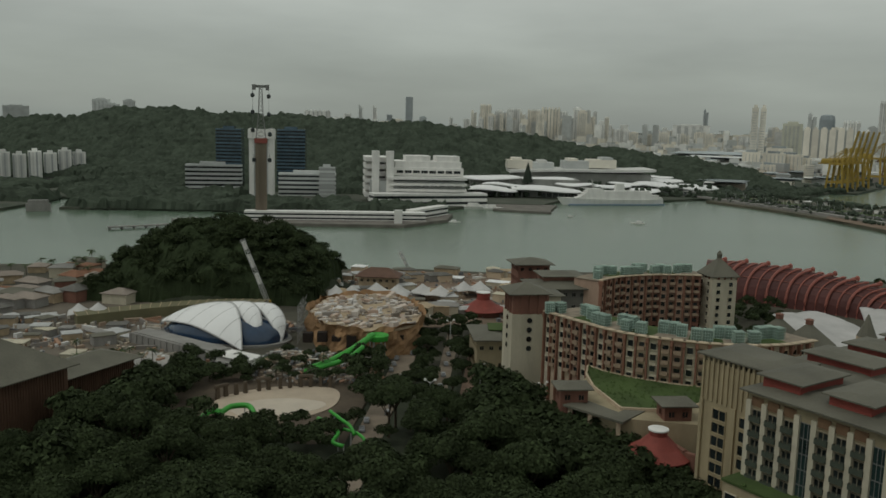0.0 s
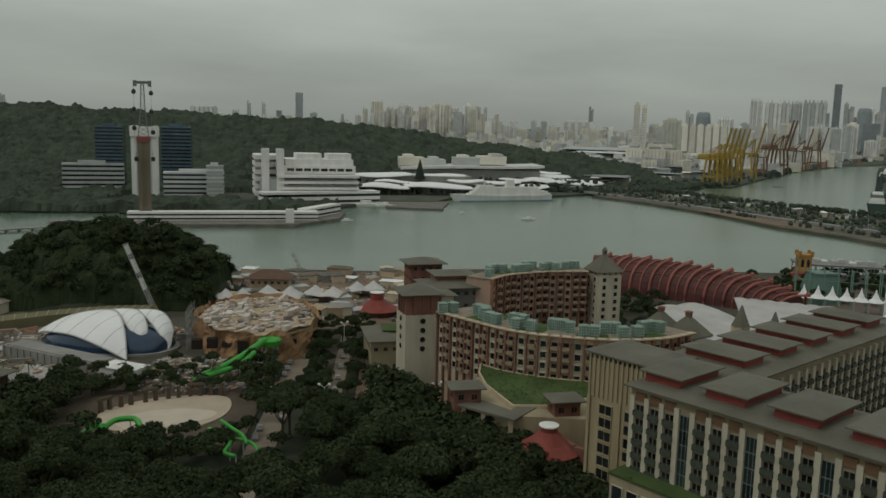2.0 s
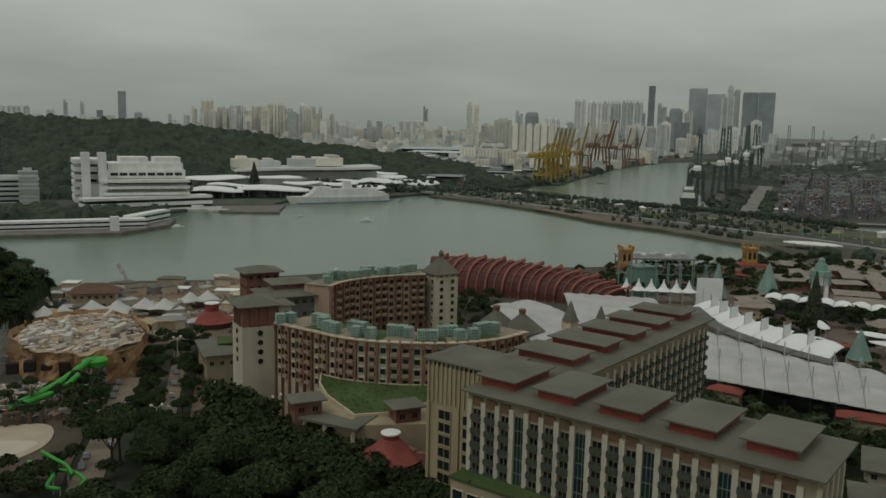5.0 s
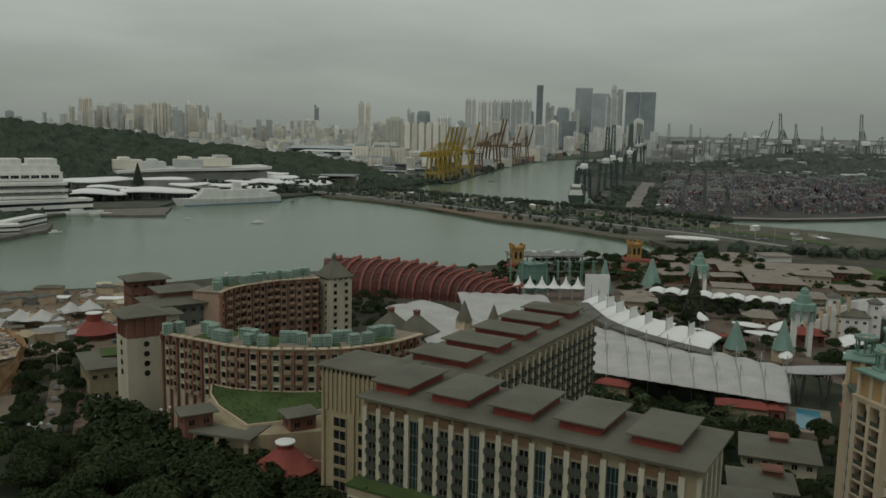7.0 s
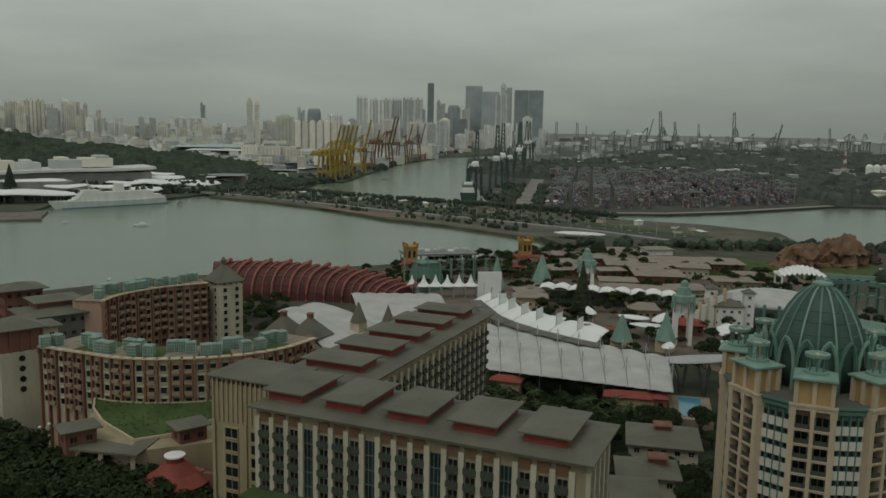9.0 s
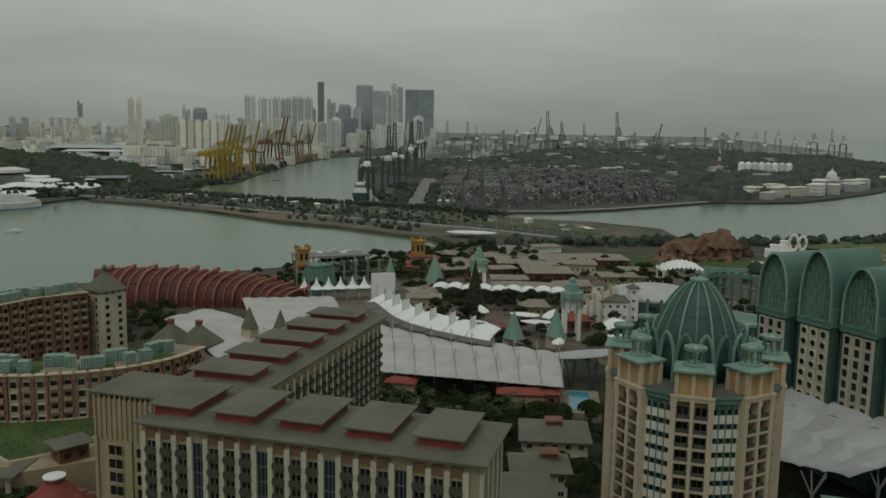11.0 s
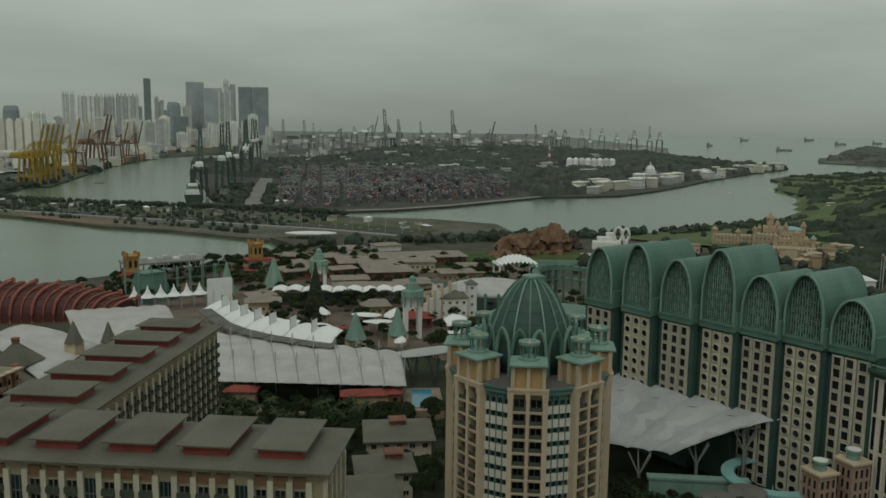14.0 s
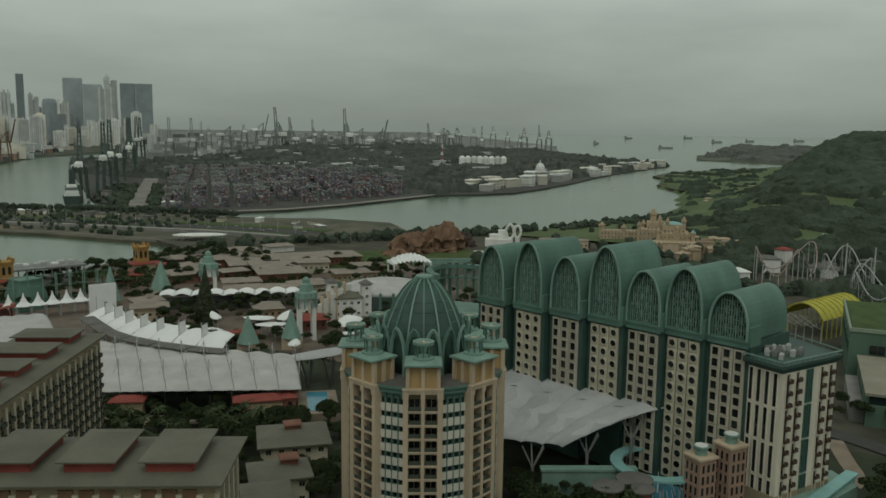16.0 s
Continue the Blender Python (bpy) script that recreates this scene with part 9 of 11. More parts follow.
LAMP = lamp_model()
for x, y in ((15, 268), (33, 262), (14, 282), (4, 350), (40, 214), (22, 250)):
    copy_thing(LAMP, pose(x, y, mound(x, y), 0, 0, 30))


# ---------------------------------------------------------------- harbour front across the water
def banded(name, x, y, rz, w, d, h, floors, wall_mat, band_mat, label, category="building", z=2.8, group="", roof=True, proud=0.5, far=False):
    """A storeyed block with recessed window bands."""
    t = root(name, x, y, z, rz, label, category, group)
    bm = bmesh.new()
    box(bm, -w / 2 + proud, w / 2 - proud, -d / 2 + proud, d / 2 - proud, 0, h)
    part("window_band", bm, band_mat, t)
    if far:
        bm = bmesh.new()
        levels, q = [], h / floors
        for f in range(floors + 1):
            lo, hi = max(0, q * f - q * 0.28), min(h + 0.8, q * f + q * 0.28)
            levels += ([(w / 2 - proud, d / 2 - proud, lo)] if f else []) + [(w / 2, d / 2, lo), (w / 2, d / 2, hi), (w / 2 - proud, d / 2 - proud, hi)]
        stepped(bm, levels)
        part("wall", bm, wall_mat, t)
    for f in range(floors + 1):
        if far:
            break
        zz = h * f / floors
        bm = bmesh.new()
        box(bm, -w / 2, w / 2, -d / 2, d / 2, max(0, zz - h / floors * 0.28), min(h + 0.8, zz + h / floors * 0.28))
        part("floor_slab", bm, wall_mat, t)
    if roof:
        bm = bmesh.new()
        box(bm, -w * 0.25, w * 0.2, -d * 0.25, d * 0.25, h + 0.8, h + 4.5)
        part("roof_plant", bm, wall_mat, t)
    return t


flat("ferry_quay", [(-222, 838), (-171, 822), (-40, 832), (4, 893), (10, 955), (-60, 935), (-205, 910)], -6.0, 9.2, QUAY, "concrete ferry quay", "quay")
# big stepped white centre
c = root("harbour_centre", -40, 1090, 2.8, 8, "large white stepped harbour building with deep terraces", "building")
for k, (x0, x1, y0, y1, z0, z1) in enumerate(((-58, 62, -30, 40, 0, 30), (-30, 62, -18, 40, 36, 46), (-26, 60, -12, 40, 46, 54))):
    bm = bmesh.new()
    box(bm, x0, x1, y0, y1, z0, z1)
    part("block", bm, WHITE if k else FARBAND, c)
for f in range(5):
    bm = bmesh.new()
    box(bm, -34 - (f == 4) * 3, 64, -33 - f * 1.2, 40, 7.5 * f + 2.0, 7.5 * f + 5.2)
    part("terrace", bm, WHITE, c)
for f in range(6):
    bm = bmesh.new()
    box(bm, -64, -28, -14, 52, 9 * f + 8, 9 * f + 13.5)
    part("side_terrace", bm, WHITE, c)
for x in (-52, -34):
    bm = bmesh.new()
    box(bm, x - 4, x + 5, -32, -16, 0, 67)
    part("service_shaft", bm, WHITE, c)
pane = shared_window("wide_window", 8.5, 3.6, GLASSDARK, WHITE, 0.4, 2, False)
for k in range(8):
    piece("wide_window", pane, c, pose(-20 + 10.5 * k, -33.4, 25))
    piece("wide_window", pane, c, pose(-20 + 10.5 * k, -18.1, 41))
for x0, x1 in ((-12, 20), (28, 58)):
    bm = bmesh.new()
    box(bm, x0, x1, -8, 30, 54, 61)
    part("penthouse", bm, WHITE, c)
banded("ferry_terminal", -20, 1056, 20, 150, 26, 15, 2, WHITE, GLASSDARK, "long white ferry terminal at the water", "terminal", roof=False)
banded("ferry_pier_building", -112, 868, 7, 186, 16, 8, 2, WHITE, GLASSDARK, "long low white pier building with windows", "terminal", roof=False)
banded("ferry_pier_building", -18, 916, 62, 74, 12, 10, 2, WHITE, GLASSDARK, "white pier arm with windows", "terminal", roof=False)
bm = bmesh.new()
box(bm, -4, 4, -3, 3, 0, 14, m=pose(-46, 846, 2.8))
thing("pier_tower", bm, WHITE, "plain white pier stair tower", "tower")
banded("office_tower", -313, 1225, 6, 36, 36, 88, 18, GLASSBLUE, GLASSDARK, "dark blue glass office tower", "tower", group="twin office towers")
banded("office_tower", -227, 1245, 6, 41, 36, 89, 18, GLASSBLUE, GLASSDARK, "dark blue glass office tower beside the cable-car station", "tower", group="twin office towers")
t = root("cable_station_tower", -235, 1078, 2.8, 4, "tall white cable-car station slab with two shafts", "tower")
for x in (-15, 9):
    bm = bmesh.new()
    box(bm, x, x + 6, -8, 10, 0, 91)
    part("shaft", bm, WHITE, t)
bm = bmesh.new()
box(bm, -14, 14, -6, 8, 0, 84)
part("core", bm, FARBAND, t)
bm = bmesh.new()
box(bm, -16, 16, -10, 11, 78, 90)
part("station_head", bm, WHITE, t)
# Haze at this distance is put in by greying the white walls.
banded("low_office", -330, 1200, 12, 78, 24, 37, 6, FARBAND, GLASSDARK, "low white office block with window bands", group="low office blocks")
banded("low_office", -190, 1160, 9, 78, 24, 30, 5, FARGREY, GLASSDARK, "low grey office block with window bands", group="low office blocks")
banded("low_office", -160, 1140, 9, 22, 18, 40, 8, FARGREY, FARBAND, "grey stair block of an office", group="low office blocks")
# cable-car pylon
p = root("cable_pylon", -189, 864, -1, 12, "brown concrete cable-car pylon with steel mast", "pylon")
bm = bmesh.new()
box(bm, -5.8, -1.9, -5, 5, 0, 84)
box(bm, 1.9, 5.8, -5, 5, 0, 84)
box(bm, -1.9, 1.9, -4.2, 4.2, 0, 84)
part("shaft", bm, TOWERBROWN, p)
bm = bmesh.new()
box(bm, -6.4, 6.4, -5.6, 5.6, 81, 86)
part("red_band", bm, mat("red_lattice", (0.33, 0.10, 0.08), 0.7, 0.3, 0.4, 2), p)
bm = bmesh.new()
for z0, z1, w0, w1 in ((86, 112, 4.8, 2.2), (112, 138, 2.2, 1.3)):
    for sx in (-1, 1):
        for sy in (-1, 1):
            beam(bm, (sx * w0, sy * w0 * 0.5, z0), (sx * w1, sy * w1 * 0.5, z1), 0.45, 5)
    for k in range(6):
        u0, u1 = k / 6, (k + 1) / 6
        za, zb = z0 + (z1 - z0) * u0, z0 + (z1 - z0) * u1
        wa, wb = w0 + (w1 - w0) * u0, w0 + (w1 - w0) * u1
        beam(bm, (-wa, -wa * 0.5, za), (wb, -wb * 0.5, zb), 0.25, 4)
        beam(bm, (wa, -wa * 0.5, za), (-wb, -wb * 0.5, zb), 0.25, 4)
part("mast", bm, STEEL, p)
bm = bmesh.new()
box(bm, -7.5, 7.5, -2, 2, 137, 139.5)
box(bm, -8.5, -5, -3, 3, 134.5, 140)
box(bm, 5, 8.5, -3, 3, 134.5, 140)
part("saddle", bm, STEEL, p)
for x, z in ((-8, 127), (8, 126), (-8, 110), (8, 108), (-8, 92), (9, 88), (-7, 62), (8.5, 62)):
    bm = bmesh.new()
    lathe(bm, [(1.2, 0), (2.0, 0.8), (2.0, 3.4), (1.0, 4.4)], 10, x, 0)
    beam(bm, (x, 0, 4.4), (x, 0, 8.5), 0.2, 4)
    cc = part("gondola", bm, GLASSDARK, p)
    cc.matrix_basis = pose(0, -7, z)
bm = bmesh.new()
for x in (-8, 8):
    beam(bm, (x, -7, 60), (x, -3, 136.5), 0.16, 4)
part("cable", bm, STEEL, p)
# apartment row at the west end of the harbour
for k in range(7):
    u = k / 6
    t = root("apartment_block", -690 + 84 * u, 1262 + 128 * u, 2.8, 27, "white waterfront apartment block with ribbed balconies", "apartment block", "waterfront apartment blocks")
    h = 40 + 4 * (k % 2) + 3 * u
    bm = bmesh.new()
    stepped(bm, [(9.5, 11, 0), (9.5, 11, h), (4, 5, h), (4, 5, h + 4)])
    part("wall", bm, FARWHITE, t)
    for q in range(4):
        bm = bmesh.new()
        box(bm, -9 + 5.2 * q, -6.6 + 5.2 * q, -12.2, -10.9, 2, h - 1.5)
        part("balcony_bay", bm, WHITE if q % 2 else FARBAND, t)
    bm = bmesh.new()
    box(bm, 9.4, 9.9, -9, 9, 3, h - 2)
    part("window_strip", bm, FARBAND, t)
bm = bmesh.new()
box(bm, -35, 35, -10, 10, 0, 14, m=pose(-566, 1545, 14, 0, 0, 15))
thing("long_shed", bm, FARWHITE, "long white shed among the trees", "shed")
# jetty
bm = bmesh.new()
box(bm, -42, 42, -3, 3, 1.6, 2.6, m=pose(-275, 790, 0, 0, 0, 37))
for k in range(8):
    box(bm, -41 + 11 * k, -39.6 + 11 * k, -2.6, 2.6, -6, 1.7, m=pose(-275, 790, 0, 0, 0, 37))
box(bm, 18, 42, -3, 3, 2.6, 7.5, m=pose(-275, 790, 0, 0, 0, 37))
thing("jetty", bm, CONCRETE, "narrow concrete jetty on piles with a small shelter", "jetty")
bm = bmesh.new()
box(bm, -12, 12, -5, 5, 0, 9, m=pose(-440, 905, -1, 0, 0, 20))
box(bm, -10, 10, -4, 4, 9, 13, m=pose(-440, 905, -1, 0, 0, 20))
thing("boat_landing", bm, CONCRETE, "grey landing stage at the point", "landing")


# wave-roofed shopping centre
def wave_mall():
    t = root("wave_mall", 200, 1290, 2.8, 0, "long shopping centre with white undulating roofs among trees", "mall")
    inv = pose(-200, -1290, -2.8)
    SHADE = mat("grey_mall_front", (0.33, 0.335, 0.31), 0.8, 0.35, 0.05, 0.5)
    PANE = mat("promenade_glass", (0.10, 0.115, 0.11), 0.25, 0.3, 0.1, 1, spec=0.5)

    def block(name, x0, x1, y0, y1, z0, z1, material):
        bm = bmesh.new()
        box(bm, x0, x1, y0, y1, z0, z1, m=inv)
        return part(name, bm, material, t)
    block("lower_storey", 34, 200, 1226, 1330, 2.8, 12.5, SHADE)
    block("lower_storey", 200, 400, 1330, 1420, 2.8, 10, SHADE)
    block("upper_storey", 40, 210, 1300, 1374, 12.5, 25, SHADE)
    hall = block("great_roof_wall", 114, 340, 1384, 1462, 2.8, 32, SHADE)
    bm = bmesh.new()
    grid_sheet(bm, lambda u, v: (106 + 240 * u, 1376 + 88 * v, 34.5 + 7.0 * u + 1.0 * math.sin(6 * u)), 30, 4, 0, 4.0)
    ob = part("great_roof", bm, FARWHITE, hall, "long pale flat roof")
    ob.matrix_basis = inv
    for x0, x1, z0, z1, mt in ((104, 146, 36, 50, FARCREAM), (146, 182, 37, 47, FARGREY), (112, 128, 50, 54, FARCREAM), (156, 170, 47, 51, FARWHITE), (198, 240, 38, 51, FARGREY), (240, 286, 40, 54, FARCREAM), (206, 222, 51, 55, FARCREAM), (262, 280, 54, 58, FARGREY)):
        block("roof_block", x0, x1, 1404, 1450, z0, z1, mt)
    rr = random.Random(2)
    # white lens-shaped roofs: west end, length, front, depth, height, swell of the top
    for x0, L, y0, d, z, h in ((24, 96, 1286, 40, 25.0, 5.6), (96, 110, 1300, 44, 23.0, 6.0), (30, 76, 1196, 36, 13.6, 5.6), (90, 112, 1204, 38, 14.0, 6.2), (168, 60, 1262, 30, 20, 3.2), (216, 70, 1270, 30, 18, 3.4), (280, 46, 1250, 34, 13.4, 5.0), (300, 78, 1334, 38, 17, 6.0), (322, 84, 1410, 40, 20, 5.6), (360, 86, 1344, 46, 13.5, 7.5), (262, 60, 1330, 28, 19, 3.0), (56, 64, 1246, 26, 18.5, 2.4), (344, 60, 1470, 30, 24, 3.0)):
        bm = bmesh.new()
        ph = rr.uniform(0, 3)

        def lens(u, v):
            q = math.sin(math.pi * min(1, max(0, u))) ** 0.45
            return (x0 + L * u, y0 + d * (0.5 + (v - 0.5) * (0.25 + 0.75 * q)), z + h * math.sin(math.pi * v) * q + 1.5 * math.sin(5.0 * u + ph))
        grid_sheet(bm, lens, 22, 8, 0, 1.3)
        roof = part("lens_roof", bm, SAILWHITE, t, "white swelling roof", True)
        roof.matrix_basis = inv
        for j in range(1, 5):
            bm = bmesh.new()
            px = x0 + L * j / 5
            beam(bm, (px, y0 + d * 0.3, 2.8), (px, y0 + d * 0.3, z - 0.2), 0.5, 5)
            part("column", bm, PALESTEEL, roof)
    # glazed promenade fronts
    for x0, x1, y, z0, z1 in ((36, 128, 1224, 4, 9), (140, 198, 1225, 4, 10), (205, 395, 1328.5, 3.4, 9.4)):
        n = int((x1 - x0) / 9)
        pane = shared_window("shop_front", 7.2, z1 - z0, PANE, PALESTEEL, 0.4, 2, False)
        for k in range(n):
            piece("shop_front", pane, t, inv @ pose(x0 + 4.5 + 9 * k, y, (z0 + z1) / 2))


wave_mall()
spots = []
rr = random.Random(44)
for k in range(330):
    x = rr.uniform(30, 430)
    y = rr.choice((1200 + 0.22 * (x - 30), 1264, 1312, 1345, 1425)) + rr.uniform(-6, 6)
    spots.append((x, y + (40 if x > 200 and y > 1260 else 0), rr.choice((5, 6, 9, 15)) if y < 1300 else 17, rr.uniform(2.5, 5)))
far_crowns("mall_trees", spots, HILLLEAF, "dark trees on the terraces of the shopping centre", seed=21)
bm = bmesh.new()
for k in range(10):
    lathe(bm, [(9 - 0.85 * k, 8 + 3.0 * k), (7.2 - 0.7 * k, 11 + 3.0 * k)], 12)
lathe(bm, [(1, 0), (1, 10)], 8)
thing("cone_tree", bm, mat("dark_fir_far", (0.03, 0.042, 0.03), 0.9, 0.3, 0.3, 2), "tall dark cone-shaped artificial tree on the promenade", "tree", m=pose(128, 1296, 12.5))
flat("promenade", [(62, 1030), (130, 1012), (132, 1035), (150, 1110), (60, 1108)], -6.0, 8.4, QUAY, "low promenade pontoon", "quay")


def cruise_ship(x, y, rz, L):
    t = root("cruise_ship", x, y, -0.5, rz, "white cruise ship moored at the promenade", "ship")
    bm = bmesh.new()
    n = 24
    rows = []
    for k in range(n + 1):
        u = k / n
        half = 9.0 * min(1, (u / 0.12) ** 0.6 if u < 0.12 else 1, ((1 - u) / 0.26) ** 0.7 if u > 0.74 else 1) + 0.05
        sheer = 8.5 + 3.2 * max(0, u - 0.6) ** 1.2 * 2.4
        rake = 7.0 * max(0, (u - 0.8) / 0.2)
        rows.append([bm.verts.new((L * (u - 0.5) + (rake if z > 0 else -rake * 0.3), s * half * f, z)) for s, f, z in ((-1, 0.75, -1.0), (-1, 1.0, sheer), (1, 1.0, sheer), (1, 0.75, -1.0))])
    for p, q in zip(rows, rows[1:]):
        for i in range(4):
            bm.faces.new((p[i], p[(i + 1) % 4], q[(i + 1) % 4], q[i]))
    bm.faces.new(rows[0]), bm.faces.new(rows[-1][::-1])
    part("hull", bm, WHITE, t)
    bm = bmesh.new()
    box(bm, -L * 0.49, L * 0.44, -8.9, 8.9, -0.9, 1.6)
    part("boot_stripe", bm, BLUEPAINT, t)
    for k in range(5):
        bm = bmesh.new()
        lathe(bm, [(1.2, 0), (1.7, 0.8), (1.2, 1.8)], 8, -L * 0.28 + 13 * k, -7.9)
        ob = part("lifeboat", bm, ORANGE, t)
        ob.matrix_basis = pose(0, 0, 11.6)
    for k, (a, b, z) in enumerate(((-0.46, 0.36, 8.5), (-0.43, 0.33, 11.4), (-0.36, 0.30, 14.3), (-0.24, 0.28, 17.2), (0.12, 0.265, 20.0), (-0.34, -0.22, 17.2))):
        bm = bmesh.new()
        box(bm, L * a, L * b, -7.6 + k * 0.5, 7.6 - k * 0.5, z, z + 2.8, taper=0.3)
        d = part("deck", bm, WHITE, t)
        bm = bmesh.new()
        for i in range(24):
            xx = L * (a + (b - a) * (i + 0.5) / 24)
            box(bm, xx - 1.0, xx + 1.0, -7.7 + k * 0.5, -7.3 + k * 0.5, z + 0.9, z + 1.9)
        part("cabin_windows", bm, GLASSDARK, d)
    bm = bmesh.new()
    box(bm, -L * 0.10, -L * 0.01, -3.4, 3.4, 19.5, 30, taper=1.3)
    part("funnel", bm, WHITE, t)
    bm = bmesh.new()
    beam(bm, (L * 0.20, 0, 22.5), (L * 0.22, 0, 36), 0.8, 6, r2=0.35)
    beam(bm, (L * 0.21, -3, 28), (L * 0.21, 3, 28), 0.35, 4)
    part("mast", bm, WHITE, t)


cruise_ship(236, 1168, 195.5, 156)


def boat(x, y, rz, L, label):
    t = root("boat", x, y, -0.1, rz, label, "boat", "small harbour craft")
    bm = bmesh.new()
    pts = [(-L / 2, -L * 0.13), (L * 0.25, -L * 0.14), (L / 2, 0), (L * 0.25, L * 0.14), (-L / 2, L * 0.13)]
    prism(bm, [(x * 0.92, y * 0.8) for x, y in pts], -0.4, L * 0.1, top=pts)
    part("hull", bm, WHITE, t)
    bm = bmesh.new()
    box(bm, -L * 0.3, L * 0.1, -L * 0.09, L * 0.09, L * 0.1, L * 0.22, taper=0.2)
    part("cabin", bm, WHITE, t)


boat(40, 1058, 10, 34, "white ferry catamaran beside the terminal")
boat(62, 1052, 15, 28, "white ferry at the terminal")
boat(215, 925, 170, 16, "small white launch on the water")
boat(150, 985, 30, 10, "small motor boat on the water")
boat(120, 610, 60, 6, "tiny boat on the strait")
boat(12, 893, 20, 14, "small boat at the quay")
boat(1560, 560, 60, 10, "tiny boat in the channel")
for k in range(16):
    boat(1330 + 14 * k + (k % 3) * 5, 705 - (k % 2) * 14 + (7 if k < 5 else 0), 20 * k, 13, "white boat moored off the port island")


# ---------------------------------------------------------------- causeway
def ribbon(line, half, z, h, off=0.0):
    bm = bmesh.new()
    st = smooth_path(line, 14.0)
    l = [(x - math.sin(math.radians(r)) * (off - half), y + math.cos(math.radians(r)) * (off - half)) for x, y, r in st]
    rgt = [(x - math.sin(math.radians(r)) * (off + half), y + math.cos(math.radians(r)) * (off + half)) for x, y, r in st]
    a = [[bm.verts.new((*p, zz)) for p in q] for q, zz in ((l, z + h), (rgt, z + h), (rgt, z), (l, z))]
    for p, q in zip(a, a[1:] + a[:1]):
        for i in range(len(p) - 1):
            bm.faces.new((p[i], p[i + 1], q[i + 1], q[i]))
    bm.faces.new([r[0] for r in a]), bm.faces.new([r[-1] for r in a][::-1])
    return bm


MID = [(440, 1310), (492, 1160), (530, 1040), (565, 920), (600, 830), (628, 740), (655, 650), (668, 560)]
NEAR = [(405, 1240), (448, 1132), (478, 1005), (492, 860), (520, 780), (535, 690), (548, 610)]
thing("causeway_road", ribbon(MID, 13, 3.2, 0.25), ROAD, "wide asphalt road along the causeway", "road", "structure")
thing("causeway_road", ribbon(MID, 4.5, 3.2, 3.2, -48), CONCRETE, "raised concrete viaduct beside the causeway road", "road", "structure")
thing("causeway_verge", ribbon(MID, 9, 3.2, 0.5, 26), GRASS, "green verge along the causeway", "verge", "structure")
thing("causeway_verge", ribbon(MID, 9, 3.2, 0.5, -27), GRASS, "green verge between road and viaduct", "verge", "structure")
thing("causeway_quay", ribbon(NEAR, 2.6, 2.0, 1.5), QUAY, "concrete edge walk on piles along the causeway", "quay", "structure")
st = smooth_path(NEAR, 16.0)
bm = bmesh.new()
for x, y, r in st:
    box(bm, -1.2, 1.2, -1.2, 1.2, -5, 2.2, m=pose(x - 5, y - 2, 0))
thing("quay_piles", bm, QUAY, "row of concrete piles under the edge walk", "piles")
flat("causeway_earth", [(462, 1010), (480, 870), (515, 830), (528, 890), (512, 1000), (490, 1060)], 3.0, 0.7, EARTH, "bare reddish earth beside the causeway", "earth")
t = root("causeway_shelter", 556, 610, 3.2, -48, "white oval shelter roof on posts beside the causeway", "shelter")
bm = bmesh.new()
lathe(bm, [(1.0, 6.0), (1.0, 6.7), (0.8, 7.4), (0.4, 7.9)], 32)
for v in bm.verts:
    v.co.x, v.co.y = v.co.x * 25, v.co.y * 10
part("roof", bm, WHITE, t)
for i in range(8):
    a = 2 * math.pi * i / 8
    bm = bmesh.new()
    beam(bm, (21 * math.cos(a), 8 * math.sin(a), 0), (21 * math.cos(a), 8 * math.sin(a), 6.2), 0.3, 6)
    part("post", bm, PALESTEEL, t)
st = smooth_path(MID, 22.0)
rr = random.Random(23)
for k, (x, y, r) in enumerate(st):
    for o in (-16, 16):
        m = pose(x - math.sin(math.radians(r)) * o, y + math.cos(math.radians(r)) * o, 3.2, 0, 0, r)
        bm = bmesh.new()
        beam(bm, (0, 0, 0), (0, 0, 10), 0.16, 5)
        beam(bm, (0, 0, 10), (0, -o * 0.14, 10.6), 0.1, 4)
        thing("street_lamp", bm, PALESTEEL, "tall grey street lamp on the causeway", "street lamp", group="causeway lamps", m=m)
    for _ in range(1 + (k % 3 == 0)):
        o = rr.choice((-8, -4, 4, 8))
        copy_thing(CAR, pose(x - math.sin(math.radians(r)) * o + rr.uniform(-6, 6), y + math.cos(math.radians(r)) * o + rr.uniform(-6, 6), 3.46, 0, 0, r + 90))
for k in range(26):
    x, y, r = rr.choice(st[4:])
    o = rr.uniform(30, 75)
    house("causeway_hut", x + o * 0.9, y + o * 0.3, rr.uniform(0, 90), rr.uniform(6, 18), rr.uniform(5, 9), rr.uniform(3, 6), rr.choice((FARWHITE, CONCRETE, CREAM)), rr.choice((GREYROOF, FARWHITE, DARKROOF)), "small grey-roofed hut on the causeway", 1.0, 0.5, 3.1, 1, group="causeway huts", win=False)


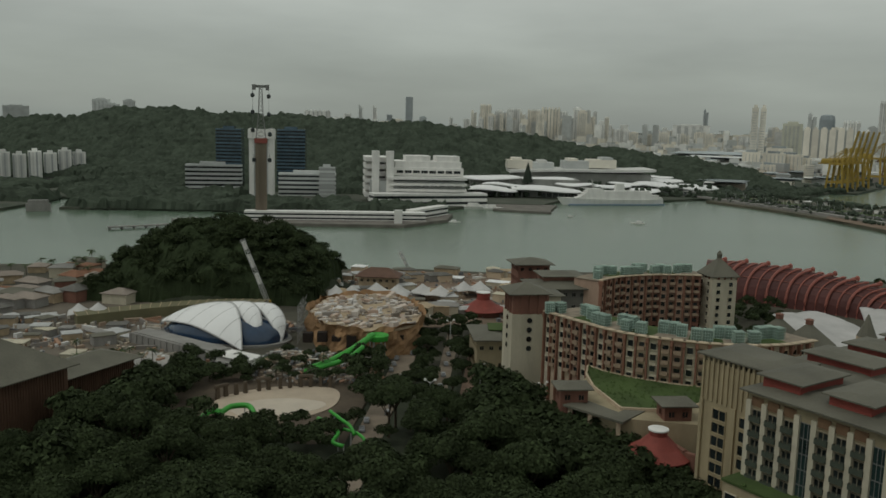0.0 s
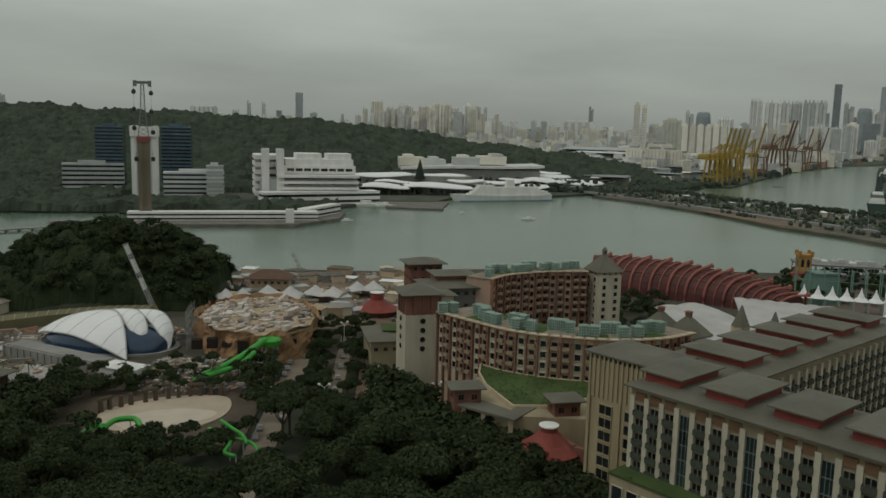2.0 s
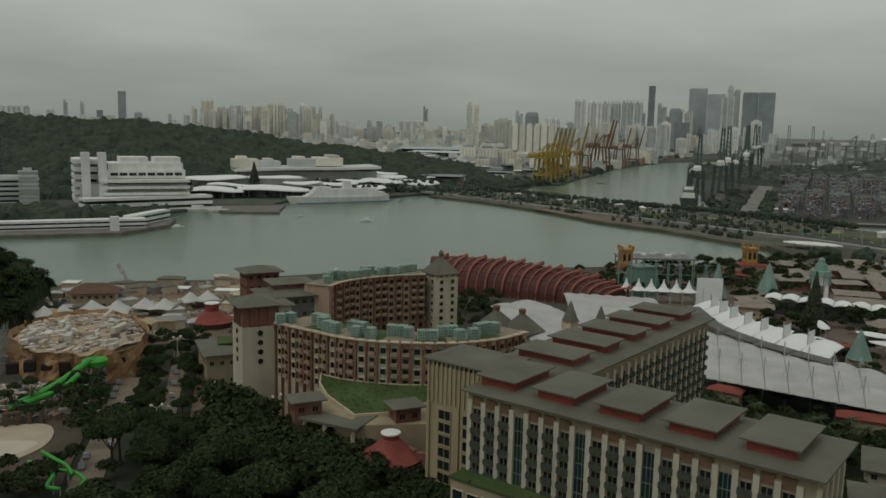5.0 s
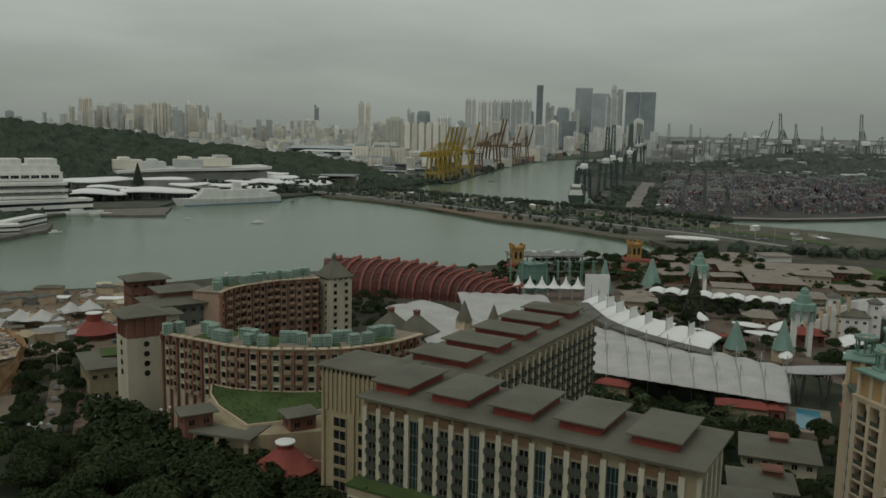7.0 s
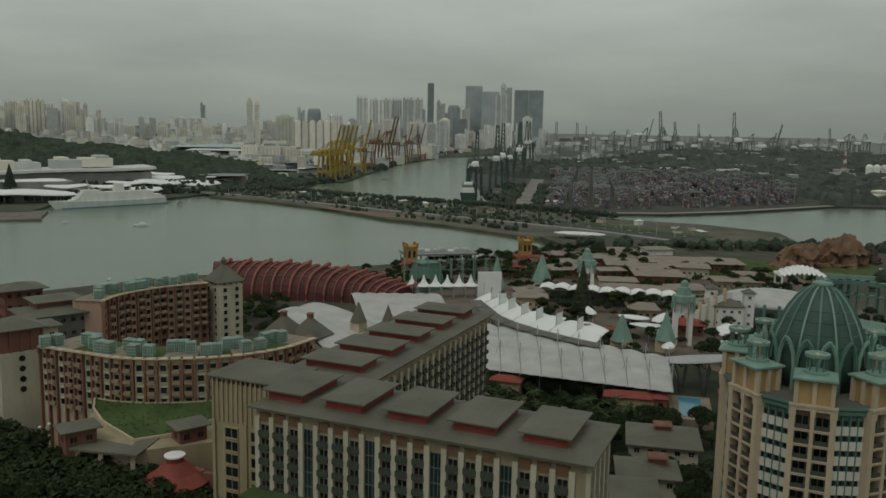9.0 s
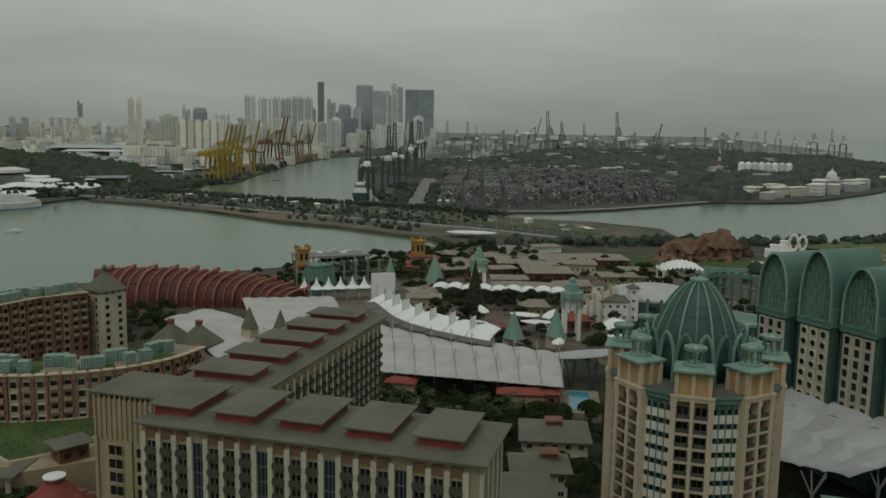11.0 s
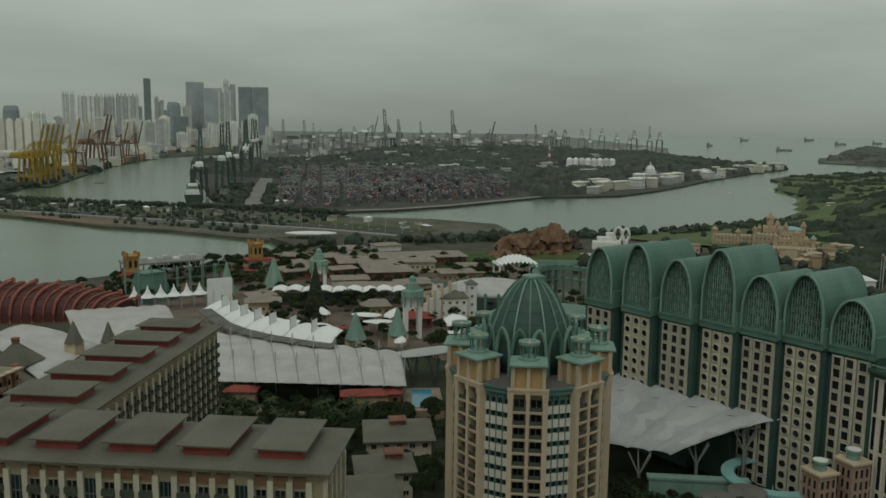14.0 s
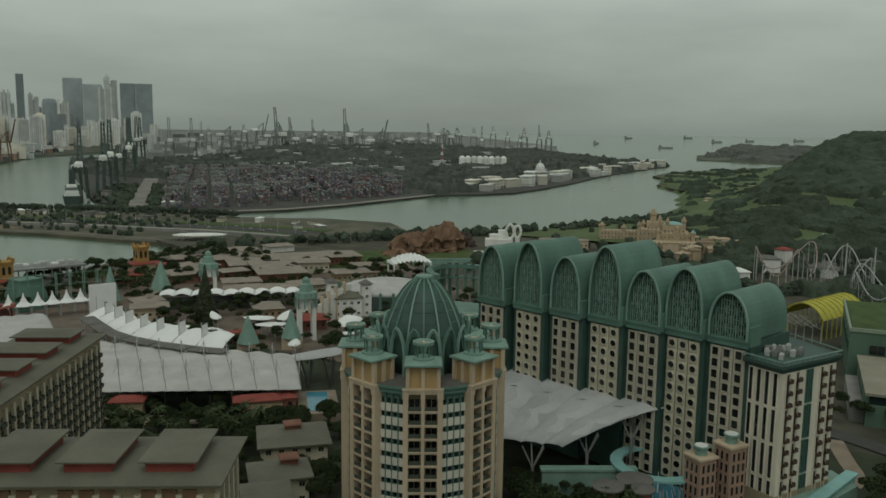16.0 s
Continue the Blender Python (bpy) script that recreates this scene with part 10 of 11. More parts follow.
# ---------------------------------------------------------------- port
def quay_crane(material, boom_up, label, group, house_mat=None, stout=1.0):
    """A ship-to-shore gantry crane: portal legs, girder, A-frame and boom."""
    t = root("quay_crane", 5000, 0, 0, 0, label, "crane", group)
    for x in (-9, 9):
        bm = bmesh.new()
        shape = [(-14.2, 0), (-11.4, 0), (-10.9, 13), (10.9, 13), (11.4, 0), (14.2, 0), (10.4, 43), (-10.4, 43), (-10.3, 15.5), (10.3, 15.5), (7.9, 40.5), (-7.9, 40.5)]
        sides = [[bm.verts.new((x * (1 - 0.004 * z) + o, y, z)) for y, z in shape] for o in (-1.1 * stout, 1.1 * stout)]
        for vs, flip in ((sides[0], False), (sides[1], True)):
            for f in ((0, 1, 2, 8), (2, 3, 9, 8), (3, 4, 5, 9), (5, 6, 10, 9), (6, 7, 11, 10), (7, 0, 8, 11)):
                bm.faces.new([vs[i] for i in (f[::-1] if flip else f)])
        for loop in ((0, 1, 2, 3, 4, 5, 6, 7), (11, 10, 9, 8)):
            for i, j in zip(loop, loop[1:] + loop[:1]):
                bm.faces.new((sides[0][i], sides[1][i], sides[1][j], sides[0][j]))
        part("leg_frame", bm, material, t)
    bm = bmesh.new()
    for x in (-3, 3):
        beam(bm, (x, 30, 42), (x, -14, 42), 1.2 * stout, 4)
    part("girder", bm, material, t)
    bm = bmesh.new()
    stepped(bm, [(5.0, 9 * stout, 42.5), (5.0, 9 * stout, 47), (3.8, 8 * stout, 49.5)], 0, 0, 16)
    part("machinery_house", bm, house_mat or material, t)
    bm = bmesh.new()
    for x in (-5, 5):
        beam(bm, (x, -8, 42), (x * 0.4, -10, 66), 0.9 * stout, 4)
        beam(bm, (x, 12, 42), (x * 0.4, -10, 66), 0.6 * stout, 4)
        beam(bm, (x * 0.5, 28, 42), (x * 0.4, -10, 66), 0.3 * stout, 4)
    part("a_frame", bm, material, t)
    bm = bmesh.new()
    tip = (0, -26, 92) if boom_up else (0, -62, 43)
    for x in (-3, 3):
        beam(bm, (x, -14, 42), (x * 0.5 + tip[0], tip[1], tip[2]), 1.0 * stout, 4)
    for k in range(8):
        u = k / 8
        beam(bm, (-3 + 1.5 * u, -14 + (tip[1] + 14) * u, 42 + (tip[2] - 42) * u), (3 - 1.5 * u, -14 + (tip[1] + 14) * (u + 0.1), 42 + (tip[2] - 42) * (u + 0.1)), 0.4 * stout, 4)
    beam(bm, (0, -10, 66), (0, (tip[1] - 14) / 2, (tip[2] + 42) / 2), 0.3, 4)
    part("boom", bm, material, t)
    return t


def place_cranes(material, up, spots, label, group, house_mat=None, stout=1.0):
    src = None
    for x, y, z, rz, s in spots:
        if src is None:
            src = quay_crane(material, up, label, group, house_mat, stout)
            src.matrix_world = pose(x, y, z, 0, 0, rz) @ Matrix.Diagonal((s, s, s, 1))
        else:
            src2 = copy_thing(src, pose(x, y, z, 0, 0, rz))
            src2.scale = (s, s, s)


place_cranes(YELLOW, True, [(716, 1532, 2.9, 40, 1.2), (740, 1562, 2.9, 40, 1.2), (764, 1592, 2.9, 40, 1.2), (790, 1624, 2.9, 40, 1.2), (818, 1658, 2.9, 40, 1.2), (905, 1768, 2.9, 40, 1.35)], "yellow harbour crane with raised boom on the quay", "yellow harbour cranes")
place_cranes(RUSTSTEEL, True, [(1000, 1888, 2.9, 40, 1.1), (1130, 2056, 2.9, 40, 1.5), (1165, 2100, 2.9, 40, 1.5), (1330, 2290, 2.9, 40, 1.3), (1450, 2410, 2.9, 40, 1.35)], "brown harbour crane with raised boom", "brown harbour cranes")
# the berth of the port island, with a row of green cranes that carry white machinery houses
BERTH = [(790, 1120, 1.12), (880, 1185, 1.25), (955, 1268, 1.3), (1225, 1562, 1.35), (1320, 1680, 1.4), (1440, 1830, 1.4), (1700, 2130, 1.5), (1890, 2350, 1.5)]
place_cranes(GREENSTEEL, True, [(x, y, 2.9, 142, q) for x, y, q in BERTH], "dark green quay crane with raised boom and white machinery house", "green quay cranes", FARWHITE, 1.55)
place_cranes(GREENSTEEL, False, [(838, 1200, 2.9, 142, 0.95), (1090, 1420, 2.9, 142, 1.1)], "dark green quay crane with lowered boom", "green quay cranes", FARWHITE, 1.55)
rr = random.Random(27)
ups, downs = [(*around(47.6, 2860), 2.0, 150, 1.95), (*around(52.1, 2900), 2.0, 140, 1.95), (*around(48.5, 2950), 2.0, 150, 1.6), (*around(54.1, 2950), 2.0, 60, 1.55), (*around(42.0, 2800), 2.0, 142, 1.5), (*around(40.6, 2700), 2.0, 142, 1.5)], []
for k in range(32):
    az = 42.5 + 23.3 * k / 31 + rr.uniform(-0.25, 0.25)
    d = rr.uniform(3050, 3900) if az < 58 else rr.uniform(3500, 3900)
    x, y = around(az, d)
    (ups if k % 5 == 0 else downs).append((x, y, swell(x, y) + 2.4, rr.choice((60, 140, 150)) if az < 60 else 120, rr.uniform(1.15, 1.6)))
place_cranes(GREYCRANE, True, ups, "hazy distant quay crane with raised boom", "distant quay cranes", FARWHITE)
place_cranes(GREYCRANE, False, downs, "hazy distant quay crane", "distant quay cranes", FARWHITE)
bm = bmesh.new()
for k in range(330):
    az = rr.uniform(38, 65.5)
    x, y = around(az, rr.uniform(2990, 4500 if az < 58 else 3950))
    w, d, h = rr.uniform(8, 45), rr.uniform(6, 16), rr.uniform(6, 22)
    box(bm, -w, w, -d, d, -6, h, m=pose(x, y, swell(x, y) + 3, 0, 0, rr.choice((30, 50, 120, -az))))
# Shed greys are raised to take in the haze.
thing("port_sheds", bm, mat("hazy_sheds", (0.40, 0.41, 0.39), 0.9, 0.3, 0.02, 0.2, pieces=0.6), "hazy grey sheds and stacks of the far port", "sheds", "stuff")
# rusty stacks and sheds along the quay beyond the basin
bm = bmesh.new()
for k in range(420):
    u, v = rr.random(), rr.uniform(30, 520)
    x, y = 960 + 1150 * u - 0.64 * v, 1830 + 1180 * u + 0.64 * v
    if inside(x, y, MAINLAND):
        w, d, h = rr.uniform(6, 26), rr.uniform(4, 9), rr.uniform(5, 17)
        box(bm, -w, w, -d, d, -4, h, m=pose(x, y, swell(x, y) + 3, 0, 0, rr.choice((-38, 52, 46))))
thing("quay_stacks", bm, palette_mat("faded_stack_paint", [(0.26, 0.17, 0.12), (0.22, 0.20, 0.18), (0.30, 0.20, 0.15), (0.18, 0.19, 0.20), (0.36, 0.34, 0.30), (0.24, 0.15, 0.12)]), "faded rusty container stacks and sheds along the far quay", "stacks", "stuff")

# containers in the island yard, in rows of stacks
verts, faces = [], []
rr = random.Random(29)
along, across = Vector((math.sin(radians(43)), math.cos(radians(43)), 0)), Vector((math.cos(radians(43)), -math.sin(radians(43)), 0))
for j in range(-420, 420):
    if j % 11 > 6:
        continue
    for i in range(-12, 150):
        if i % 24 > 21:
            continue
        p = Vector((900, 860, 3.0)) + along * (12.8 * i) + across * (2.9 * j)
        if not inside(p.x, p.y, YARD) or noise.noise(Vector((p.x / 45, p.y / 45, 4))) < -0.22:
            continue
        tall = rr.randint(1, 5)
        for k in range(tall):
            if i > 12 and k < tall - 2:
                continue
            o = len(verts)
            for dz in (0, 2.5):
                for dx, dy in ((-6, -1.25), (6, -1.25), (6, 1.25), (-6, 1.25)):
                    q = p + along * dx + across * dy
                    verts.append((q.x, q.y, p.z + 2.6 * k + dz))
            faces += [(o + 4, o + 5, o + 6, o + 7), (o, o + 1, o + 5, o + 4), (o + 1, o + 2, o + 6, o + 5), (o + 2, o + 3, o + 7, o + 6), (o + 3, o, o + 4, o + 7)]
me = bpy.data.meshes.new("containers")
me.from_pydata(verts, [], faces)
me.materials.append(BOXES)
tagged(new("containers", me), "stacked shipping containers in dull reds and blues", "containers", "", "stuff")
# rubber-tyred yard gantries over the rows
def yard_gantry():
    t = root("yard_gantry", 900, 860, 2.9, -43, "grey-green yard gantry over the container rows", "gantry", "yard gantries")
    for px in (-12, 12):
        bm = bmesh.new()
        stepped(bm, [(0.6, 4.6, 0), (0.6, 4.6, 1.6), (0.5, 0.7, 3.0), (0.5, 0.7, 22)], 0, px)
        part("leg", bm, t_green, t)
    bm = bmesh.new()
    stepped(bm, [(13.5, 2.6, 22), (13.5, 2.6, 23.6), (3.5, 2.2, 23.6), (3.5, 2.2, 25.5)])
    part("girder", bm, t_green, t)
    return t


t_green = mat("weathered_gantry_steel", (0.27, 0.29, 0.27), 0.6, 0.3, 0.1, 1)
GANTRY = yard_gantry()
for k in range(130):
    p = Vector((900, 860, 2.9)) + along * rr.uniform(-20, 900) + across * (31.9 * rr.randint(-12, 14) + 8.7)
    if inside(p.x, p.y, YARD):
        copy_thing(GANTRY, pose(p.x, p.y, 2.9, 0, 0, -43))
flat("berth_road", [(716, 926), (735, 905), (790, 965), (1480, 1760), (1462, 1778), (768, 985)], 2.9, 0.35, mat("pale_concrete", (0.26, 0.245, 0.22), 0.9, 0.45, 0.03, 0.3), "pale concrete berth road", "road")
flat("yard_quay", [(724, 876), (750, 812), (847, 760), (950, 743), (1092, 741), (1191, 740), (1195, 752), (1094, 754), (952, 756), (852, 773), (758, 822), (736, 882)], 2.9, 0.6, mat("pale_quay_edge", (0.30, 0.275, 0.235), 0.9, 0.35, 0.05, 0.6), "pale concrete quay along the yard", "quay")
for k in range(15):
    x, y = rr.uniform(700, 830), rr.uniform(905, 1120)
    if inside(x, y, BRANI) and not inside(x, y, [(690, 935), (742, 900), (900, 1100), (860, 1130)]):
        house("berth_store", x, y, 40, rr.uniform(14, 34), rr.uniform(9, 16), rr.uniform(6, 12), CONCRETE, rr.choice((DARKROOF, FARWHITE, GREYROOF)), "low grey store at the head of the berth", 1.0, 0.6, 3.2, 1, group="berth stores", win=False)
# planting and low stores at the head of the berth
spots = []
for k in range(420):
    v = rr.uniform(0, 420)
    x, y = 700 + 0.66 * v + rr.uniform(-10, 70), 930 + 0.75 * v + rr.uniform(-40, 50)
    if inside(x, y, BRANI) and not inside(x, y, YARD) and abs((x - 725) * 0.757 - (y - 915) * 0.653) > 14:
        spots.append((x, y, 5.5, rr.uniform(3, 6)))
far_crowns("berth_trees", spots, HILLLEAF, "dark trees at the head of the container berth", seed=14)
# moored ship and island buildings
ship = root("cargo_ship", 768, 1106, -0.5, -37, "dark cargo ship with white deckhouse moored at the berth", "ship")
bm = bmesh.new()
prism(bm, [(-9, -58), (9, -58), (11, 48), (0, 60), (-11, 48)], -0.5, 13, top=[(-12, -60), (12, -60), (12, 50), (0, 67), (-12, 50)])
part("hull", bm, GREENSTEEL, ship)
for k in range(4):
    bm = bmesh.new()
    stepped(bm, [(10 - k, 7 - 0.6 * k, 13 + 4 * k), (10 - k, 7 - 0.6 * k, 15 + 4 * k), (9 - k, 6 - 0.6 * k, 15 + 4 * k), (9 - k, 6 - 0.6 * k, 17 + 4 * k)], 0, 0, -50)
    part("deckhouse", bm, FARWHITE if k != 2 else GREYCRANE, ship)
for k in range(5):
    bm = bmesh.new()
    box(bm, -10, 10, -38 + 17 * k, -24 + 17 * k, 13, 18 + 2.6 * (k * 7 % 4))
    part("container_stack", bm, (RUSTSTEEL, GREENSTEEL, GREYCRANE)[k % 3], ship)
bm = bmesh.new()
beam(bm, (0, 46, 13), (0, 46, 30), 0.7, 6)
part("foremast", bm, GREYCRANE, ship)
for k in range(62):
    u = rr.random()
    x, y = 1310 + 1400 * u, 690 + 110 * u + rr.uniform(14, 100)
    if not inside(x, y, BRANI):
        continue
    banded("island_building", x, y, rr.uniform(-10, 30), rr.uniform(22, 70), rr.uniform(14, 26), rr.uniform(8, 22), 3, rr.choice((FARWHITE, FARCREAM, FARGREY, FARCREAM)), FARPANE, "low pale building on the port island", group="port island buildings", roof=False, far=True, proud=0.8)
for k in range(44):
    az, d = rr.uniform(42, 62), rr.uniform(2150, 2800)
    x, y = around(az, d)
    if inside(x, y, BRANI) and not inside(x, y, YARD):
        banded("island_building", x, y, rr.choice((-43, 47, -20)), rr.uniform(24, 56), rr.uniform(14, 24), rr.uniform(7, 12), 2, rr.choice((FARWHITE, FARWHITE, FARGREY)), FARPANE, "low white shed among the trees of the port island", z=float(port_hill(x, y)), group="port island sheds", roof=False, far=True, proud=0.8)
bm = bmesh.new()
lathe(bm, [(12, 0), (12, 12), (11, 20), (7, 26), (1.5, 29), (1, 36)], 16)
thing("white_dome_hall", bm, FARWHITE, "white domed hall on the port island", "hall", m=pose(1960, 905, 2.8))
bm = bmesh.new()
for k in range(8):
    lathe(bm, [(9, -16), (9, 9), (8, 13), (5, 16), (0.5, 17.5)], 10, 17 * k, 0)
thing("wave_hall", bm, FARWHITE, "white scallop-roofed hall on the port island", "hall", m=pose(*around(59.9, 2420), 22, 0, 0, -61))
t = root("radio_tower", 2148, 1315, 3.4, 0, "red and white lattice radio tower", "tower")
for k in range(6):
    bm = bmesh.new()
    w0, w1 = 5 * (1 - k / 7), 5 * (1 - (k + 1) / 7)
    for sx, sy in ((-1, -1), (1, -1), (1, 1), (-1, 1)):
        beam(bm, (sx * w0, sy * w0, 11 * k), (sx * w1, sy * w1, 11 * k + 11), 0.6, 4)
        beam(bm, (sx * w0, sy * w0, 11 * k), (-sy * w1, sx * w1, 11 * k + 11), 0.4, 4)
    part("section", bm, mat("faded_red", (0.35, 0.16, 0.13), 0.7, 0.2, 0.1, 1) if k % 2 == 0 else FARWHITE, t)


# ---------------------------------------------------------------- the far city
def tower_model(kind, wall_mat, label):
    """A 100 m tower 30 m wide, to be scaled: slabs, recessed bays and roof plant."""
    bm = bmesh.new()
    if kind == 0:
        for k in range(6):
            stepped(bm, [(1.9, 11.5, 0), (1.9, 11.5, 100 - 2.5 * (k % 2)), (1.0, 4, 100 - 2.5 * (k % 2)), (1.0, 4, 103)], 0, -12.5 + 5.0 * k)
        stepped(bm, [(15, 9.5, 0), (15, 9.5, 96)], 1)
    elif kind == 1:
        stepped(bm, [(15, 11, 0), (15, 11, 100), (8, 7, 100), (8, 7, 105)])
    elif kind == 2:
        stepped(bm, [(6.8, 10, 0), (6.8, 10, 100), (3, 4, 100), (3, 4, 104)], 0, -8, -2)
        stepped(bm, [(6.8, 10, 0), (6.8, 10, 94)], 0, 8, 2)
        stepped(bm, [(2.4, 6, 0), (2.4, 6, 88)], 1)
    elif kind == 5:
        lathe(bm, [(13, 0), (14, 30), (15, 70), (14.6, 90), (12.5, 98), (8, 100)], 14)
    else:
        lev = []
        for k in range(16):
            lev += [(15, 11, 6.25 * k), (15, 11, 6.25 * k + 4.0), (14.2, 10.2, 6.25 * k + 4.0), (14.2, 10.2, 6.25 * k + 6.25)]
        stepped(bm, lev)
    if kind in (1, 2):
        for k in range(20):
            for x in ((-12, -6, 0, 6) if kind == 1 else (-13, -8.6, 3, 7.6)):
                stepped(bm, [(1.6, 0.3, 4.6 * k + 3), (1.6, 0.3, 4.6 * k + 5.6)], 1, x + 2.2, (-11 if kind == 1 else -12 if x < 0 else -8) - 0.1)
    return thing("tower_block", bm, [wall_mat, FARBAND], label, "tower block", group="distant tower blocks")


MODELS = {}


def put_tower(az, width, top, dist, kind, material):
    x, y = around(az, dist)
    base = swell(x, y) + 2.0
    key = (kind, material.name)
    m = pose(x, y, base, 0, 0, -az)
    if MODELS.get(key) is None:
        MODELS[key] = tower_model(kind, material, "hazy distant %s tower block" % TONES[material.name])
        ob = MODELS[key]
        ob.matrix_world = m
    else:
        ob = copy_thing(MODELS[key], m)
    q = width / 30.0
    ob.scale = (q, min(1.6, q), (top - base) / 100.0)


# Dark glass is lightened here for the haze before the far towers.
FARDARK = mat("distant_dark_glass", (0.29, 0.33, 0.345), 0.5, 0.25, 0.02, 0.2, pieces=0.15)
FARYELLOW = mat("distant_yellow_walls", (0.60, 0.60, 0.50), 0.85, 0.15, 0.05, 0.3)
W, C, G, B, D, Y = FARWHITE, FARCREAM, FARGREY, FARGLASS, FARDARK, FARYELLOW
TONES = {W.name: "white", C.name: "cream", G.name: "grey", B.name: "glass-clad", D.name: "dark glass", Y.name: "yellow"}
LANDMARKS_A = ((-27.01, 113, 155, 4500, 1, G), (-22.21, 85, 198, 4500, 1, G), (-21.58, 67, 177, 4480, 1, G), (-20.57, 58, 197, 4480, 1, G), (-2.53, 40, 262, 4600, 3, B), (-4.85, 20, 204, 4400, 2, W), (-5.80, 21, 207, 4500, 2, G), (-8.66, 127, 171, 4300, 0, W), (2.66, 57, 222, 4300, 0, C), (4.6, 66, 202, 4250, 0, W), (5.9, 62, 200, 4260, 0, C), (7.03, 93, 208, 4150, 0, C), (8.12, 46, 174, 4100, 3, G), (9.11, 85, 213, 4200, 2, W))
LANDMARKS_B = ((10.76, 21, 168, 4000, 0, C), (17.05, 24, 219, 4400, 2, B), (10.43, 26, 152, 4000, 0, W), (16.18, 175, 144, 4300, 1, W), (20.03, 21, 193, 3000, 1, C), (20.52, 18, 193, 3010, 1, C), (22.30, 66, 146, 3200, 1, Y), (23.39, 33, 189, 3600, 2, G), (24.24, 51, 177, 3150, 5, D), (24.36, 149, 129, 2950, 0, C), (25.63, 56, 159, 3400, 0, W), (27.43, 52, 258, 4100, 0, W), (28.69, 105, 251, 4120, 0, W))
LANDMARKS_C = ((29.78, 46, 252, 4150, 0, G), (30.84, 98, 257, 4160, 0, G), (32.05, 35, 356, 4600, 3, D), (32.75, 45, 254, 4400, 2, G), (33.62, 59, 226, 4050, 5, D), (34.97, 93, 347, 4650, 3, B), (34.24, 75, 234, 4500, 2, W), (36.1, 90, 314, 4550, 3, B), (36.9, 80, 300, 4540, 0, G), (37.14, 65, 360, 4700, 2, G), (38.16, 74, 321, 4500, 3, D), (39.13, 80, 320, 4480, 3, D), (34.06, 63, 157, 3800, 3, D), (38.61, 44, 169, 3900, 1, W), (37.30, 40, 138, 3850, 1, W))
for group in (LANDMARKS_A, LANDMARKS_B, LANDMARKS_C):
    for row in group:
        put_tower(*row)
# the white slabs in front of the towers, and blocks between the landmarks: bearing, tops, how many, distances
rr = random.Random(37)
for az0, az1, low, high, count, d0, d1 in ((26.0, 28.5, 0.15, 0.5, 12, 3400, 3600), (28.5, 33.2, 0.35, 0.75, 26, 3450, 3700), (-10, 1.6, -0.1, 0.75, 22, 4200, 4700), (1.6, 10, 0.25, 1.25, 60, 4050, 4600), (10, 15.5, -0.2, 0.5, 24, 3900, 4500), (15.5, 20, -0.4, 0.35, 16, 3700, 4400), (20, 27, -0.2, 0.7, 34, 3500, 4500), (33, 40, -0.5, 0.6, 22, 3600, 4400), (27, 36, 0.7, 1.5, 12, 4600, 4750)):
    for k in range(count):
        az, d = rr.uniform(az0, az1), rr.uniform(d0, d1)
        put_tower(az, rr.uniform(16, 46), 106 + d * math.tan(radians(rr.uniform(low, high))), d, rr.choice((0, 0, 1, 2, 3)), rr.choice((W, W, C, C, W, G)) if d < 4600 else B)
# sheds, depots and flats between the ridge and the port
FARBLUE = mat("distant_blue_grey_sheds", (0.38, 0.42, 0.43), 0.8, 0.3, 0.03, 0.3, pieces=0.3)
FARTAN = mat("distant_tan_sheds", (0.40, 0.35, 0.28), 0.85, 0.3, 0.03, 0.3)


def depot_shed(x, y, rz, w, d, h, wall_mat, roof_mat, label):
    """A long-span shed: walls, a shallow gabled roof and a ridge vent."""
    t = root("depot_shed", x, y, 2.8, rz, label, "shed", "port-side sheds")
    bm = bmesh.new()
    box(bm, -w / 2, w / 2, -d / 2, d / 2, 0, h)
    part("wall", bm, wall_mat, t)
    bm = bmesh.new()
    hip(bm, -w / 2, w / 2, -d / 2, d / 2, h, d * 0.12, 0.3, w * 0.96)
    part("roof", bm, roof_mat, t)
    bm = bmesh.new()
    box(bm, -w * 0.4, w * 0.4, -1.6, 1.6, h + d * 0.07, h + d * 0.10 + 1.6)
    part("ridge_vent", bm, roof_mat, t)


for k in range(170):
    az = rr.uniform(10.5, 30)
    dist = rr.uniform(1560, 2950)
    a = math.radians(az)
    x, y = dist * math.sin(a), dist * math.cos(a)
    if ridge(x, y) > 16 or not inside(x, y, MAINLAND) or (x - 690) * 0.77 - (y - 1500) * 0.64 > -60:
        continue
    if k % 4 == 0:
        banded("depot", x, y, rr.choice((-38, 52, -20)), rr.uniform(20, 46), rr.uniform(14, 26), rr.uniform(16, 34), rr.randint(5, 8), rr.choice((FARWHITE, FARCREAM, FARGREY)), FARPANE, "pale distant flats near the port", group="port-side flats", roof=False, far=True, proud=0.25)
    else:
        depot_shed(x, y, rr.choice((-28, -20, -32, 62)), rr.uniform(30, 60) * dist / 1700, rr.uniform(18, 34), rr.uniform(9, 15), rr.choice((FARGREY, FARGREY, FARTAN, FARCREAM)), rr.choice((FARBLUE, FARBLUE, FARGREY, FARWHITE)), "long grey-blue depot shed near the port")
